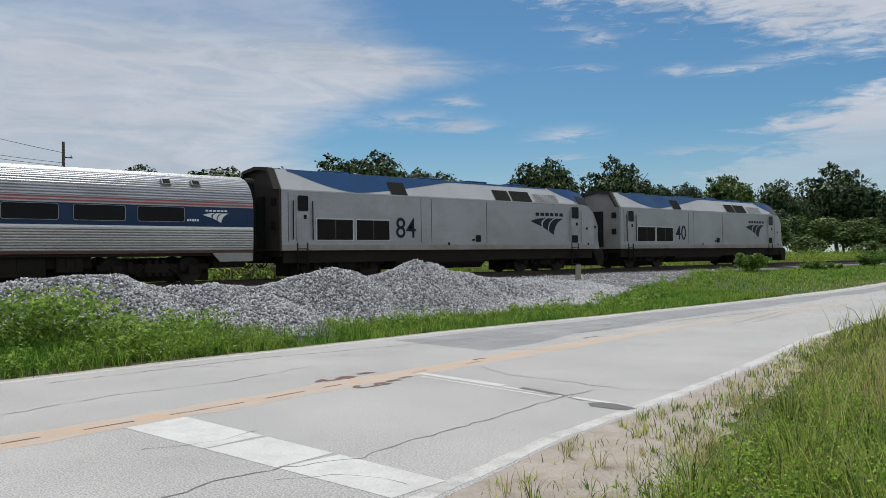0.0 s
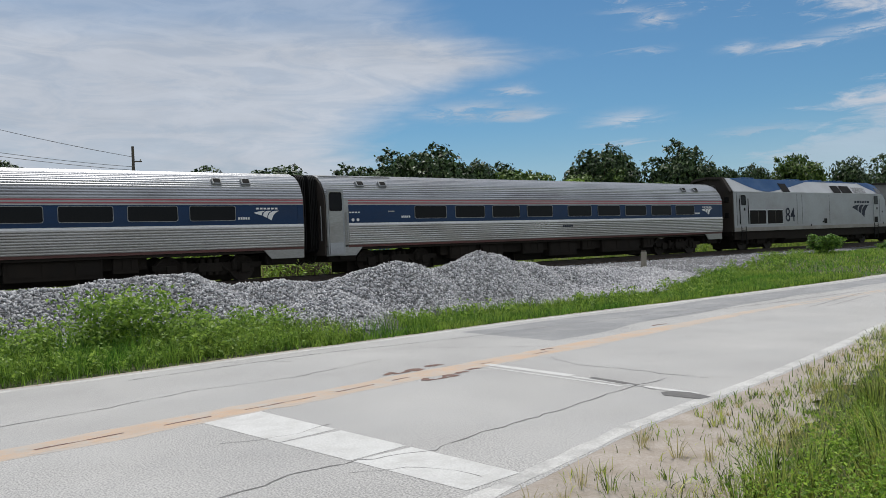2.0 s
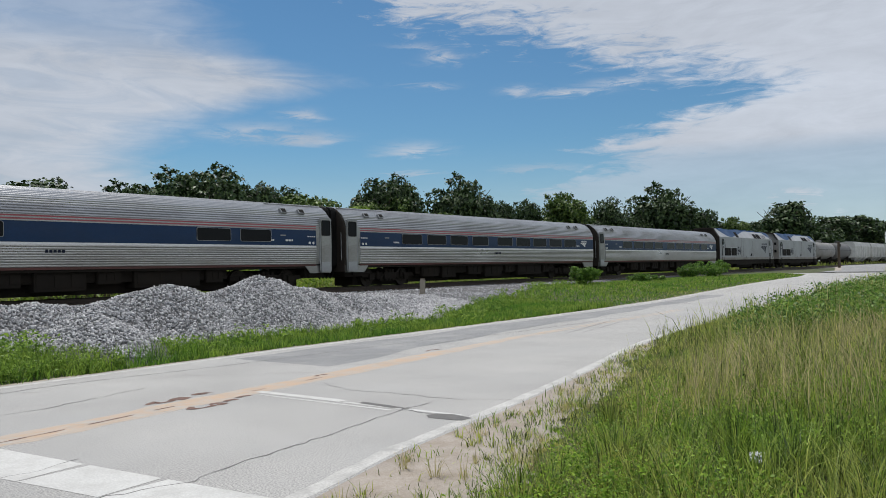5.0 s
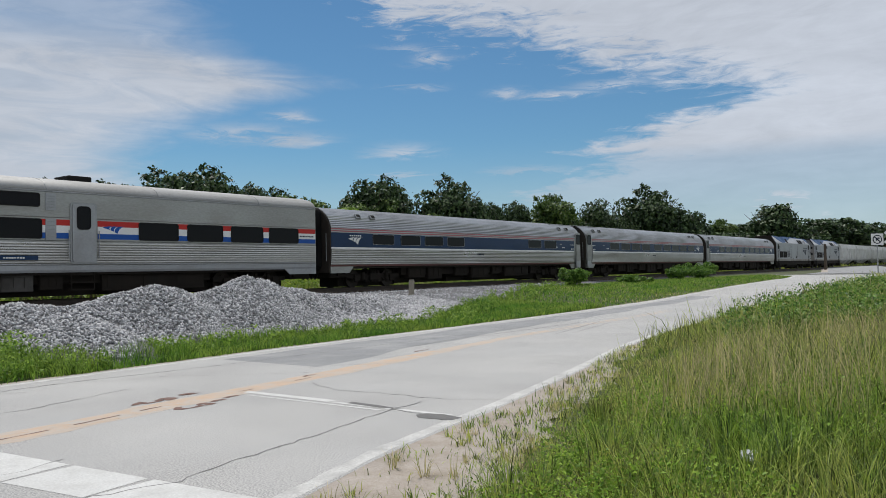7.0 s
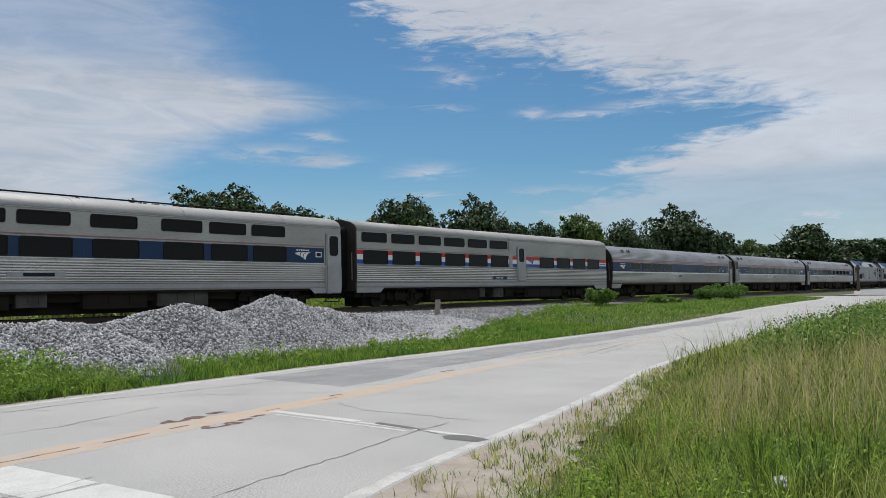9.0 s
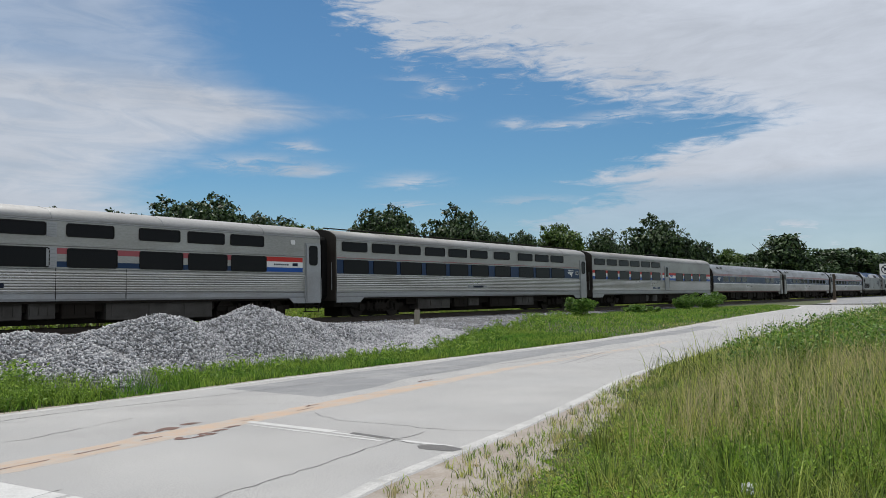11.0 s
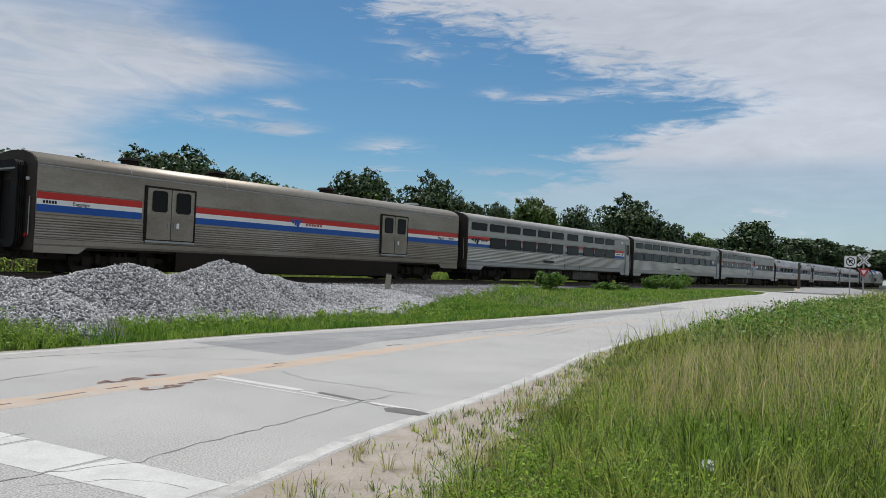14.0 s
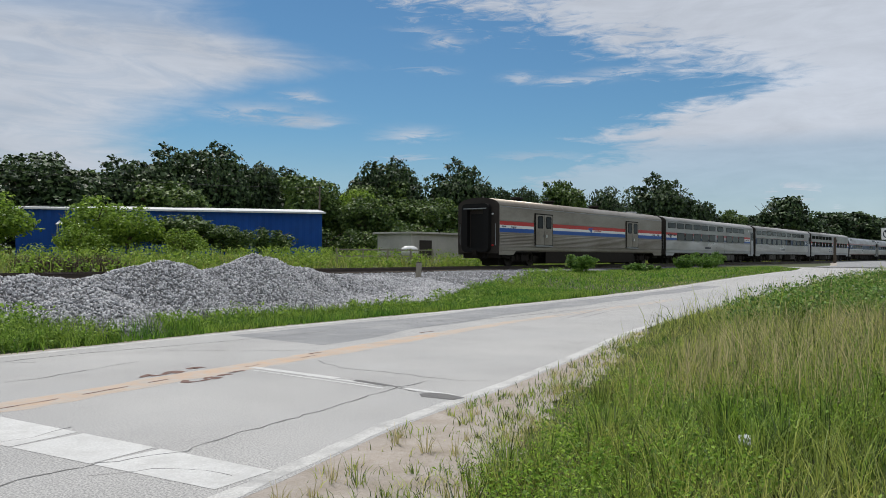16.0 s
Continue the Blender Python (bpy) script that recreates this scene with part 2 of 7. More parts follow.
TIE = pm("weathered_tie", (0.16, 0.13, 0.1), (0.09, 0.07, 0.055), 2, 0.85, 0.95, bump=0.5, bscale=25, rand=0.2)
STONE = pm("crushed_stone", (0.46, 0.46, 0.472), (0.34, 0.34, 0.35), 8, 0.85, 0.95, rand=0.45, island=True, bump=0.2, bscale=60)
# near-black tone puts the shade between stones into the colour
SHADED_STONE = pm("stone_bed", (0.03, 0.03, 0.03), (0.2, 0.2, 0.207), 12, 0.95, None, bump=1.0, bscale=20, sharp=0.09, fine=0.85)
ROAD = pm("pale_worn_asphalt", (0.5, 0.492, 0.475), (0.225, 0.223, 0.22), 0.5, 0.85, 0.95, bump=0.22, bscale=62, dirt=(0.35, 0.352, 0.352), dirt_amt=0.5, dscale=0.35, sharp=0.1, fine=0.85)
ROAD_OLD = pm("grey_asphalt_patch", (0.3, 0.306, 0.313), (0.165, 0.167, 0.172), 0.5, 0.9, None, bump=0.5, bscale=58, dirt=(0.38, 0.375, 0.365), dirt_amt=0.6, dscale=0.9, sharp=0.13, fine=0.8)
ROAD_PINK = pm("paint_stained_asphalt", (0.5, 0.395, 0.305), (0.42, 0.37, 0.325), 0.9, 0.88, None, bump=0.5, bscale=70, dirt=(0.4, 0.385, 0.365), dirt_amt=1.1, dscale=1.8, sharp=0.12, fine=0.6)
TAR = pm("crack_tar", (0.13, 0.13, 0.13), (0.2, 0.195, 0.19), 4, 0.85)
PATCH = pm("dark_asphalt_patch", (0.1, 0.1, 0.1), (0.17, 0.165, 0.16), 5, 0.9, bump=0.5, bscale=90)
PAINT_W = pm("worn_white_paint", (0.63, 0.63, 0.615), (0.5, 0.5, 0.49), 1.2, 0.7, 0.85, bump=0.6, bscale=46, dirt=(0.42, 0.415, 0.4), dirt_amt=0.8, dscale=2.6, fine=0.7)
PAINT_E = pm("faded_edge_paint", (0.6, 0.595, 0.575), (0.42, 0.415, 0.4), 2.5, 0.75, 0.85, bump=0.6, bscale=46, dirt=(0.37, 0.365, 0.355), dirt_amt=1.5, dscale=3.2, fine=0.6, sharp=0.1)
PAINT_Y = pm("faded_yellow_paint", (0.52, 0.355, 0.235), (0.43, 0.365, 0.305), 2.0, 0.75, 0.85, bump=0.5, bscale=95, dirt=(0.42, 0.4, 0.37), dirt_amt=1.3, dscale=3.0, fine=0.55, sharp=0.1)
MARK_R = pm("rust_red_marks", (0.1, 0.05, 0.038), (0.2, 0.12, 0.095), 8, 0.85)
DIRT = pm("sandy_dirt", (0.43, 0.38, 0.335), (0.3, 0.265, 0.23), 1.4, 0.95, None, bump=0.6, bscale=40, dirt=(0.22, 0.175, 0.12), dirt_amt=0.8, dscale=2.2)
# soil colour darkened to read as shadow between the grass blades
GROUND = pm("shaded_grassy_soil", (0.05, 0.075, 0.02), (0.078, 0.072, 0.032), 0.5, 0.95, None, bump=0.6, bscale=14, dirt=(0.032, 0.055, 0.014), dirt_amt=0.7, dscale=0.15)
GRASS_R = pm("tall_grass", (0.14, 0.25, 0.034), (0.37, 0.39, 0.11), 0.8, 0.5, rand=0.9, fine=0.25, sharp=0.1, island=True, trans=0.25, spec=0.25)
GRASS_DRY = pm("dry_grass", (0.52, 0.45, 0.25), (0.38, 0.36, 0.16), 0.6, 0.6, rand=0.5, island=True, trans=0.4, spec=0.15)
GRASS_S = pm("verge_grass", (0.1, 0.235, 0.03), (0.215, 0.315, 0.055), 0.55, 0.55, rand=0.6, fine=0.2, sharp=0.11, island=True, trans=0.45, spec=0.15)
GRASS_F = pm("far_weeds", (0.2, 0.29, 0.05), (0.33, 0.34, 0.1), 0.3, 0.6, rand=0.5, island=True, trans=0.45, spec=0.15)
WEED = pm("broad_weed_leaves", (0.17, 0.3, 0.045), (0.24, 0.36, 0.07), 0.8, 0.5, rand=0.55, island=True, trans=0.45, spec=0.2)
LEAF_W = pm("dark_weed_leaves", (0.085, 0.19, 0.033), (0.17, 0.29, 0.055), 0.8, 0.45, rand=0.6, island=True, trans=0.35, spec=0.25)
LIME = pm("lime_ground_leaves", (0.27, 0.42, 0.06), (0.17, 0.31, 0.04), 0.8, 0.5, rand=0.6, island=True, trans=0.45, spec=0.2)
LEAF_D = pm("oak_leaves", (0.027, 0.06, 0.022), (0.066, 0.108, 0.038), 0.9, 0.5, rand=0.8, island=True, trans=0.14, spec=0.25)
LEAF_M = pm("mid_green_leaves", (0.055, 0.112, 0.027), (0.115, 0.178, 0.04), 0.9, 0.5, rand=0.7, island=True, trans=0.22, spec=0.25)
LEAF_L = pm("light_green_leaves", (0.15, 0.26, 0.035), (0.25, 0.36, 0.055), 0.3, 0.5, rand=0.5, island=True, trans=0.45, spec=0.2)
BARK = pm("bark", (0.12, 0.09, 0.065), (0.07, 0.055, 0.04), 3, 0.9, bump=0.6, bscale=12)
WOOD = pm("weathered_post_wood", (0.3, 0.27, 0.22), (0.2, 0.18, 0.14), 3, 0.9, bump=0.5, bscale=30, stretch=(1, 1, 0.15))
POLE = pm("utility_pole_wood", (0.09, 0.075, 0.06), (0.13, 0.11, 0.09), 2, 0.9, bump=0.4, stretch=(1, 1, 0.1))
BLUEWALL = pm("blue_sheet_metal", (0.004, 0.07, 0.31), (0.004, 0.056, 0.26), 0.4, 0.5, 0.65, bump=0.03, dirt=(0.006, 0.03, 0.1), dirt_amt=0.4, spec=0.25)
ROOFWHITE = pm("white_roof_metal", (0.72, 0.73, 0.73), (0.6, 0.61, 0.61), 0.6, 0.5, 0.65, dirt=(0.4, 0.4, 0.38), dirt_amt=0.3)
CONCRETE = pm("grey_concrete", (0.5, 0.48, 0.44), (0.4, 0.385, 0.35), 0.8, 0.85, None, bump=0.3, dirt=(0.25, 0.235, 0.2), dirt_amt=0.5)
SIGNWHITE = pm("sign_white", (0.76, 0.76, 0.75), (0.66, 0.66, 0.65), 2, 0.45)
SIGNRED = pm("sign_red", (0.5, 0.02, 0.02), (0.4, 0.02, 0.02), 2, 0.45)
GALV = pm("galvanised_steel", (0.36, 0.37, 0.37), (0.27, 0.28, 0.28), 3, 0.5, 0.65, 0.6)
DARKPAINT = pm("dark_lettering", (0.005, 0.009, 0.022), (0.008, 0.012, 0.03), 2, 0.5, spec=0.2)
TANKGREY = pm("tank_car_paint", (0.3, 0.3, 0.29), (0.21, 0.207, 0.195), 0.5, 0.55, 0.7, dirt=(0.12, 0.1, 0.085), dirt_amt=0.6)
HOPPER = pm("hopper_paint", (0.62, 0.62, 0.6), (0.5, 0.5, 0.47), 0.4, 0.5, 0.65, dirt=(0.25, 0.22, 0.18), dirt_amt=0.5)
TANKDARK = pm("dark_tank_paint", (0.1, 0.1, 0.1), (0.15, 0.145, 0.14), 0.5, 0.5, 0.65)
LITTER = pm("crumpled_white_plastic", (0.55, 0.56, 0.57), (0.36, 0.38, 0.4), 8, 0.5)
WIRE = pm("cable", (0.03, 0.03, 0.03), (0.04, 0.04, 0.04), 3, 0.6)

# ---- mesh helpers ----


def to_mesh(name, bm, material, smooth=False):
    bmesh.ops.recalc_face_normals(bm, faces=bm.faces)
    me = bpy.data.meshes.new(name)
    bm.to_mesh(me)
    bm.free()
    me.materials.append(material)
    if smooth:
        me.shade_smooth()
    return me


def part(name, bm, material, parent, label="", smooth=False):
    """Links a bmesh, or a mesh that is shared, as one object under a thing or a part."""
    me = to_mesh(name, bm, material, smooth) if isinstance(bm, bmesh.types.BMesh) else bm
    ob = new(name, me)
    ob.parent = parent
    if label:
        ob["label"] = label
    return ob


def empty(name, m=None):
    ob = new(name)
    ob.empty_display_size = 0.5
    if m is not None:
        ob.matrix_basis = m
    return ob


def box(bm, x0, x1, y0, y1, z0, z1, bevel=0.0):
    r = bmesh.ops.create_cube(bm, size=1)
    for v in r["verts"]:
        v.co = Vector(((x0 + x1) / 2 + v.co.x * (x1 - x0), (y0 + y1) / 2 + v.co.y * (y1 - y0), (z0 + z1) / 2 + v.co.z * (z1 - z0)))
    if bevel:
        es = list({e for v in r["verts"] for e in v.link_edges})
        bmesh.ops.bevel(bm, geom=es, offset=bevel, segments=2, affect="EDGES", profile=0.5)
    return bm


def cyl(bm, p0, p1, r0, r1=None, seg=12):
    p0, p1 = Vector(p0), Vector(p1)
    r1 = r0 if r1 is None else r1
    d = p1 - p0
    mtx = Matrix.Translation((p0 + p1) / 2) @ d.to_track_quat("Z", "Y").to_matrix().to_4x4()
    bmesh.ops.create_cone(bm, cap_ends=True, segments=seg, radius1=r0, radius2=r1, depth=d.length, matrix=mtx)
    return bm


def loft(bm, sections, caps=True, closed=True):
    """Joins equal-length rings of points."""
    rings = [[bm.verts.new(p) for p in s] for s in sections]
    n = len(rings[0])
    for a, b in zip(rings, rings[1:]):
        for i in range(n if closed else n - 1):
            j = (i + 1) % n
            bm.faces.new((a[i], a[j], b[j], b[i]))
    if caps and closed:
        bm.faces.new(rings[0]), bm.faces.new(list(reversed(rings[-1])))
    return bm


def strip_along_x(bm, prof, x0, x1, thick=0.012):
    """A shell that follows an open (y, z) profile from x0 to x1, with a little thickness inward."""
    pts = [Vector((0, y, z)) for y, z in prof]
    inner = []
    for i, p in enumerate(pts):
        t = (pts[min(i + 1, len(pts) - 1)] - pts[max(i - 1, 0)]).normalized()
        n = Vector((0, -t.z, t.y))
        if n.dot(Vector((0, -p.y, 2.2 - p.z))) < 0:
            n = -n
        inner.append(p + n * thick)
    ring = pts + inner[::-1]
    return loft(bm, [[(x, p.y, p.z) for p in ring] for x in (x0, x1)])


def prism(bm, poly, y0, y1):
    """A closed (x, z) polygon pushed from y0 to y1."""
    return loft(bm, [[(x, y, z) for x, z in poly] for y in (y0, y1)])


def poly_sheet(bm, poly, zf):
    """A flat polygon whose corners take their height from zf(x, y)."""
    vs = [bm.verts.new((x, y, zf(x, y))) for x, y in poly]
    bm.faces.new(vs)
    return bm


def rounded(w, h, r, n=4):
    pts = []
    for cx, cz, a0 in ((w / 2 - r, h / 2 - r, 0), (-w / 2 + r, h / 2 - r, 90), (-w / 2 + r, -h / 2 + r, 180), (w / 2 - r, -h / 2 + r, 270)):
        for i in range(n + 1):
            a = radians(a0 + 90 * i / n)
            pts.append((cx + r * math.cos(a), cz + r * math.sin(a)))
    return pts


def mesh_from_arrays(name, verts, faces, material):
    """faces: arrays of equal width (triangles or quads), each an (n, k) index array."""
    me = bpy.data.meshes.new(name)
    me.vertices.add(len(verts))
    me.vertices.foreach_set("co", np.asarray(verts, dtype=np.float32).ravel())
    loops = np.concatenate([f.ravel() for f in faces]).astype(np.int32)
    sizes = np.concatenate([np.full(len(f), f.shape[1]) for f in faces])
    starts = np.concatenate([[0], np.cumsum(sizes)[:-1]]).astype(np.int32)
    me.loops.add(len(loops))
    me.loops.foreach_set("vertex_index", loops)
    me.polygons.add(len(sizes))
    me.polygons.foreach_set("loop_start", starts)
    me.update(calc_edges=True)
    me.validate()
    me.materials.append(material)
    return me


def text_mesh(body, size, material, width=1.0, depth=0.004, bold=0.0):
    cu = bpy.data.curves.new("lettering", "FONT")
    cu.body, cu.size, cu.extrude, cu.align_x, cu.align_y, cu.offset = body, size, depth, "CENTER", "CENTER", bold
    ob = new("lettering", cu)
    bpy.context.view_layer.update()
    me = bpy.data.meshes.new_from_object(ob.evaluated_get(bpy.context.evaluated_depsgraph_get()))
    bpy.data.objects.remove(ob)
    me.transform(Matrix.Rotation(radians(90), 4, "X") @ Matrix.Diagonal((width, 1, 1, 1)))
    me.materials.clear()
    me.materials.append(material)
    return me


rng = np.random.default_rng(7)

# ---- the lie of the land ----
NEAR = [(-60, -8.5), (-20, -0.8), (-8, 1.55), (0, 3.35), (3.6, 4.16), (5.4, 4.66), (8.05, 5.1), (10.3, 5.56), (12.3, 6.02), (14.7, 6.6), (17.3, 7.05), (20.0, 7.4), (24.0, 7.5), (30.0, 7.2), (44.0, 6.6), (52.0, 6.2), (57.0, 5.0), (60.0, 2.0)]
FAR = [(-60, 8.0), (-20, 10.6), (-8, 11.5), (0, 12.0), (2.5, 12.17), (5.0, 12.45), (8.4, 12.72), (11.3, 13.0), (15.5, 13.1), (20.0, 13.1), (24.0, 12.9), (30.8, 12.5), (41.5, 12.6), (51.4, 12.3), (56.0, 13.0), (60.0, 16.0)]
MID = [(-60, 1.2), (-20, 5.6), (-8, 6.9), (0, 7.87), (1.7, 8.09), (2.7, 8.2), (4.0, 8.36), (5.75, 8.66), (7.7, 8.86), (9.3, 9.08), (11.2, 9.35), (15.7, 9.95), (20.0, 10.1), (30.0, 9.8), (44.0, 9.6), (57.0, 9.4)]
TRACK_Y, RAIL_Z = 27.9, 0.85


def along(line, x):
    return float(np.interp(x, [p[0] for p in line], [p[1] for p in line]))


def sm(t):
    t = min(max(t, 0.0), 1.0)
    return t * t * (3 - 2 * t)


def road_z(x):
    return 0.78 * sm((x - 16.0) / 44.0)


def ground_z(x, y):
    zr = road_z(x)
    ne, fe = along(NEAR, x), along(FAR, x)
    if y < ne:
        z = zr + 0.30 * sm((ne - y - 0.8) / 3.2) * sm((x - 1.0) / 6.0) * (1 - sm((x - 40) / 15))
        z += 0.03 * noise.noise(Vector((x * 0.6, y * 0.6, 0))) * sm((ne - y) / 1.0)
    elif y <= fe:
        z = zr
    else:
        z = zr + (0.56 - zr) * sm((y - fe - 0.3) / 8.5)
        z += 0.05 * noise.noise(Vector((x * 0.4, y * 0.4, 3))) * sm((y - fe) / 2.0)
    if y > 31.5:
        z += 0.25 * sm((y - 31.5) / 12.0)
    if x > 66:
        z += (0.6 - z) * sm((x - 66) / 20)
    return z


def build_ground():
    xs = np.unique(np.concatenate([[-2500, -1200, -600, -300, -150, -90], np.arange(-60, 100, 1.0), [110, 125, 150, 200, 300, 600, 1200, 2500]]))
    ys = np.unique(np.concatenate([[-2500, -1200, -500, -200, -80, -40, -20], np.arange(-14, 42, 0.5), np.arange(42, 70, 3.0), [80, 110, 200, 500, 1200, 2500]]))
    vs = [(x, y, ground_z(x, y) - 0.02) for x in xs for y in ys]
    n = len(ys)
    i, j = np.meshgrid(np.arange(len(xs) - 1), np.arange(n - 1), indexing="ij")
    a = (i * n + j).ravel()
    me = mesh_from_arrays("ground", vs, [np.stack([a, a + n, a + n + 1, a + 1], 1)], GROUND)
    me.shade_smooth()
    tagged(new("ground", me), "grassy soil ground beside road and railway", "ground", kind="structure")


build_ground()


def ribbon(name, lo, hi, xs, material, lift, across=6, parent=None, label="", zf=None):
    """A sheet between two lines y = lo(x), hi(x) that lies on the road's grade."""
    vs, q = [], []
    for x in xs:
        a, b = lo(x), hi(x)
        for k in range(across + 1):
            y = a + (b - a) * k / across
            vs.append((x, y, (zf(x, y) if zf else road_z(x)) + lift))
    n = across + 1
    for i in range(len(xs) - 1):
        for k in range(across):
            q.append((i * n + k, (i + 1) * n + k, (i + 1) * n + k + 1, i * n + k + 1))
    me = mesh_from_arrays(name, vs, [np.array(q)], material)
    ob = new(name, me)
    ob.parent = parent
    if label:
        ob["label"] = label
    return ob


def wob(x, s, amp, seed):
    return amp * noise.noise(Vector((x * s, seed, 0.0)))


def build_road():
    xs = list(np.arange(-60, 60.1, 0.5))
    road = ribbon("road", lambda x: along(NEAR, x) - 0.04 + wob(x, 1.3, 0.05, 1), lambda x: along(FAR, x) + 0.08 + wob(x, 1.1, 0.07, 2), xs, ROAD, 0.0, 12)
    tagged(road, "pale sun-bleached cracked asphalt two-lane road", "road", kind="structure")
    fx = list(np.arange(-20, 56, 0.25))
    old = ribbon("asphalt_patch", lambda x: along(MID, x) + 0.75 + 0.5 * sm((x - 12) / 8) + wob(x, 0.35, 0.4, 5), lambda x: along(FAR, x) - 0.5 + wob(x, 0.3, 0.25, 6), list(np.arange(9.5, 34, 0.25)), ROAD_OLD, 0.0008, 3, road, "greyer older asphalt in the far lane")
    ribbon("edge_line", lambda x: along(NEAR, x) + 0.01 + wob(x, 2.3, 0.03, 8) + wob(x, 7.5, 0.03, 18), lambda x: along(NEAR, x) + 0.17 + wob(x, 2.7, 0.03, 9) + wob(x, 7.0, 0.025, 19), fx, PAINT_E, 0.0016, 1, road, "worn white edge line")
    ribbon("edge_line", lambda x: along(FAR, x) - 0.16 + wob(x, 2.1, 0.03, 10), lambda x: along(FAR, x) - 0.02 + wob(x, 2.0, 0.04, 11), fx, PAINT_E, 0.0016, 1, road, "worn white edge line")
    for off in (0.0, 0.21):
        ribbon("centre_line", lambda x: along(MID, x) - 0.2 + off + wob(x, 3, 0.03, 12), lambda x: along(MID, x) - 0.005 + off + wob(x, 3, 0.03, 13), [v for v in fx if v < 12.6], PAINT_Y, 0.0016, 1, road, "faded yellow centre line")

    ribbon("stained_strip", lambda x: along(MID, x) - 0.28 + 0.2 * sm((x - 11) / 6) + wob(x, 0.8, 0.1, 32) + wob(x, 4.1, 0.08, 33), lambda x: along(MID, x) + 0.25 - 0.2 * sm((x - 11) / 6) + wob(x, 0.7, 0.1, 34) + wob(x, 3.9, 0.08, 35), [v for v in fx if -6 < v < 18], ROAD_PINK, 0.0012, 2, road, "pinkish stained asphalt along the centre line")
    for off in (0.0, 0.21):
        ribbon("centre_line", lambda x: along(MID, x) - 0.16 + off + wob(x, 3, 0.05, 12), lambda x: along(MID, x) - 0.06 + off + wob(x, 3, 0.06, 13), [v for v in fx if 12.4 < v < 26], ROAD_PINK, 0.0016, 1, road, "almost worn away yellow centre line")

    def sheet(name, poly, material, lift, label):
        part(name, poly_sheet(bmesh.new(), poly, lambda x, y: road_z(x) + lift), material, road, label)

    # stop bar in three worn lengths
    def bar_at(s, side):
        a, b = Vector((2.72, 7.92)), Vector((3.22, 4.32))
        c, d = Vector((3.38, 8.02)), Vector((3.76, 4.38))
        p, q = a.lerp(b, s), c.lerp(d, s)
        return p if side == 0 else q
    for s0, s1 in ((0.0, 0.375), (0.382, 0.652), (0.658, 1.0)):
        poly = [bar_at(s0, 0), bar_at(s1, 0), bar_at(s1, 1), bar_at(s0 + (0.015 if s0 else 0), 1)]
        sheet("stop_bar", [(p.x, p.y) for p in poly], PAINT_W, 0.0024, "broad white stop bar paint")
    for y0, y1, x0, w in ((8.66, 7.05, 6.97, 0.13), (7.0, 5.2, 6.98, 0.07), (8.4, 6.1, 6.84, 0.035)):
        sheet("cross_line", [(x0, y0), (x0 + w, y0), (x0 + w + 0.04, y1), (x0 + 0.02, y1)], PAINT_W, 0.0024, "thin worn white line across the lane")
    sheet("tar_patch", [(6.74, 5.42), (6.8, 5.02), (6.98, 5.0), (7.05, 5.3), (7.0, 5.5), (6.86, 5.55)], PATCH, 0.0036, "small dark asphalt patch")
    sheet("tar_patch", [(7.04, 6.75), (7.0, 6.2), (7.06, 5.9), (7.12, 6.3), (7.15, 6.8)], PATCH, 0.0036, "dark tar streak")
    def crack(pts, w, seed, material=TAR, name="crack", label="dark open crack", lift=0.003):
        """A jagged dark line of varying width."""
        r = np.random.default_rng(seed)
        fine = []
        for (x0, y0), (x1, y1) in zip(pts, pts[1:]):
            n = max(2, int(math.hypot(x1 - x0, y1 - y0) / 0.12))
            for k in range(n):
                s = k / n
                fine.append((x0 + (x1 - x0) * s + r.normal(0, 0.018 if name == "crack" else 0.006), y0 + (y1 - y0) * s + r.normal(0, 0.018 if name == "crack" else 0.006)))
        fine.append(pts[-1])
        bm = bmesh.new()
        prev = None
        for k, (x, y) in enumerate(fine):
            a, b = fine[max(k - 1, 0)], fine[min(k + 1, len(fine) - 1)]
            t = Vector((b[0] - a[0], b[1] - a[1])).normalized()
            h = w * 0.5 * (0.2 + 0.8 * r.random())
            row = [bm.verts.new((x - t.y * h * s, y + t.x * h * s, road_z(x) + lift)) for s in (-0.5, 0.5)]
            if prev:
                bm.faces.new((prev[0], row[0], row[1], prev[1]))
            prev = row
        part(name, bm, material, road, label)

    for k, (x, d) in enumerate(((-3.6, 0.5), (-2.4, 0.3), (-1.1, 0.7), (0.4, 0.35), (1.2, 0.8), (2.4, 0.5), (3.3, 0.9), (4.5, 0.6), (5.4, 0.3), (7.0, 0.25), (8.1, 0.4))):
        crack([(x, along(MID, x) - 0.04), (x + d, along(MID, x + d) - 0.04)], 0.09, 40 + k, MARK_R, "rust_dash", "rust-brown dash on the centre line", 0.0034)
    for k, pts in enumerate((
            [(5.55, 9.0), (5.78, 9.13), (5.72, 8.99), (5.92, 9.0), (6.0, 9.12), (6.16, 9.14), (6.2, 9.04), (6.02, 8.99)],
            [(6.36, 9.16), (6.5, 9.24), (6.6, 9.16), (6.44, 9.14)],
            [(5.78, 8.37), (5.66, 8.27), (5.8, 8.19), (5.98, 8.22), (6.02, 8.33), (6.16, 8.34), (6.19, 8.24), (6.04, 8.2)],
            [(6.26, 8.35), (6.36, 8.39), (6.46, 8.36)], [(6.56, 8.46), (6.64, 8.5), (6.76, 8.47)], [(8.5, 9.1), (8.62, 9.15), (8.76, 9.1)], [(12.2, 9.88), (12.4, 9.94), (12.65, 9.9)])):
        crack(pts, 0.27, 80 + k, MARK_R, "paint_mark", "rust-brown survey mark", 0.0036)
    crack([(2.5, 6.9), (3.1, 6.75), (3.6, 6.9)], 0.03, 21)
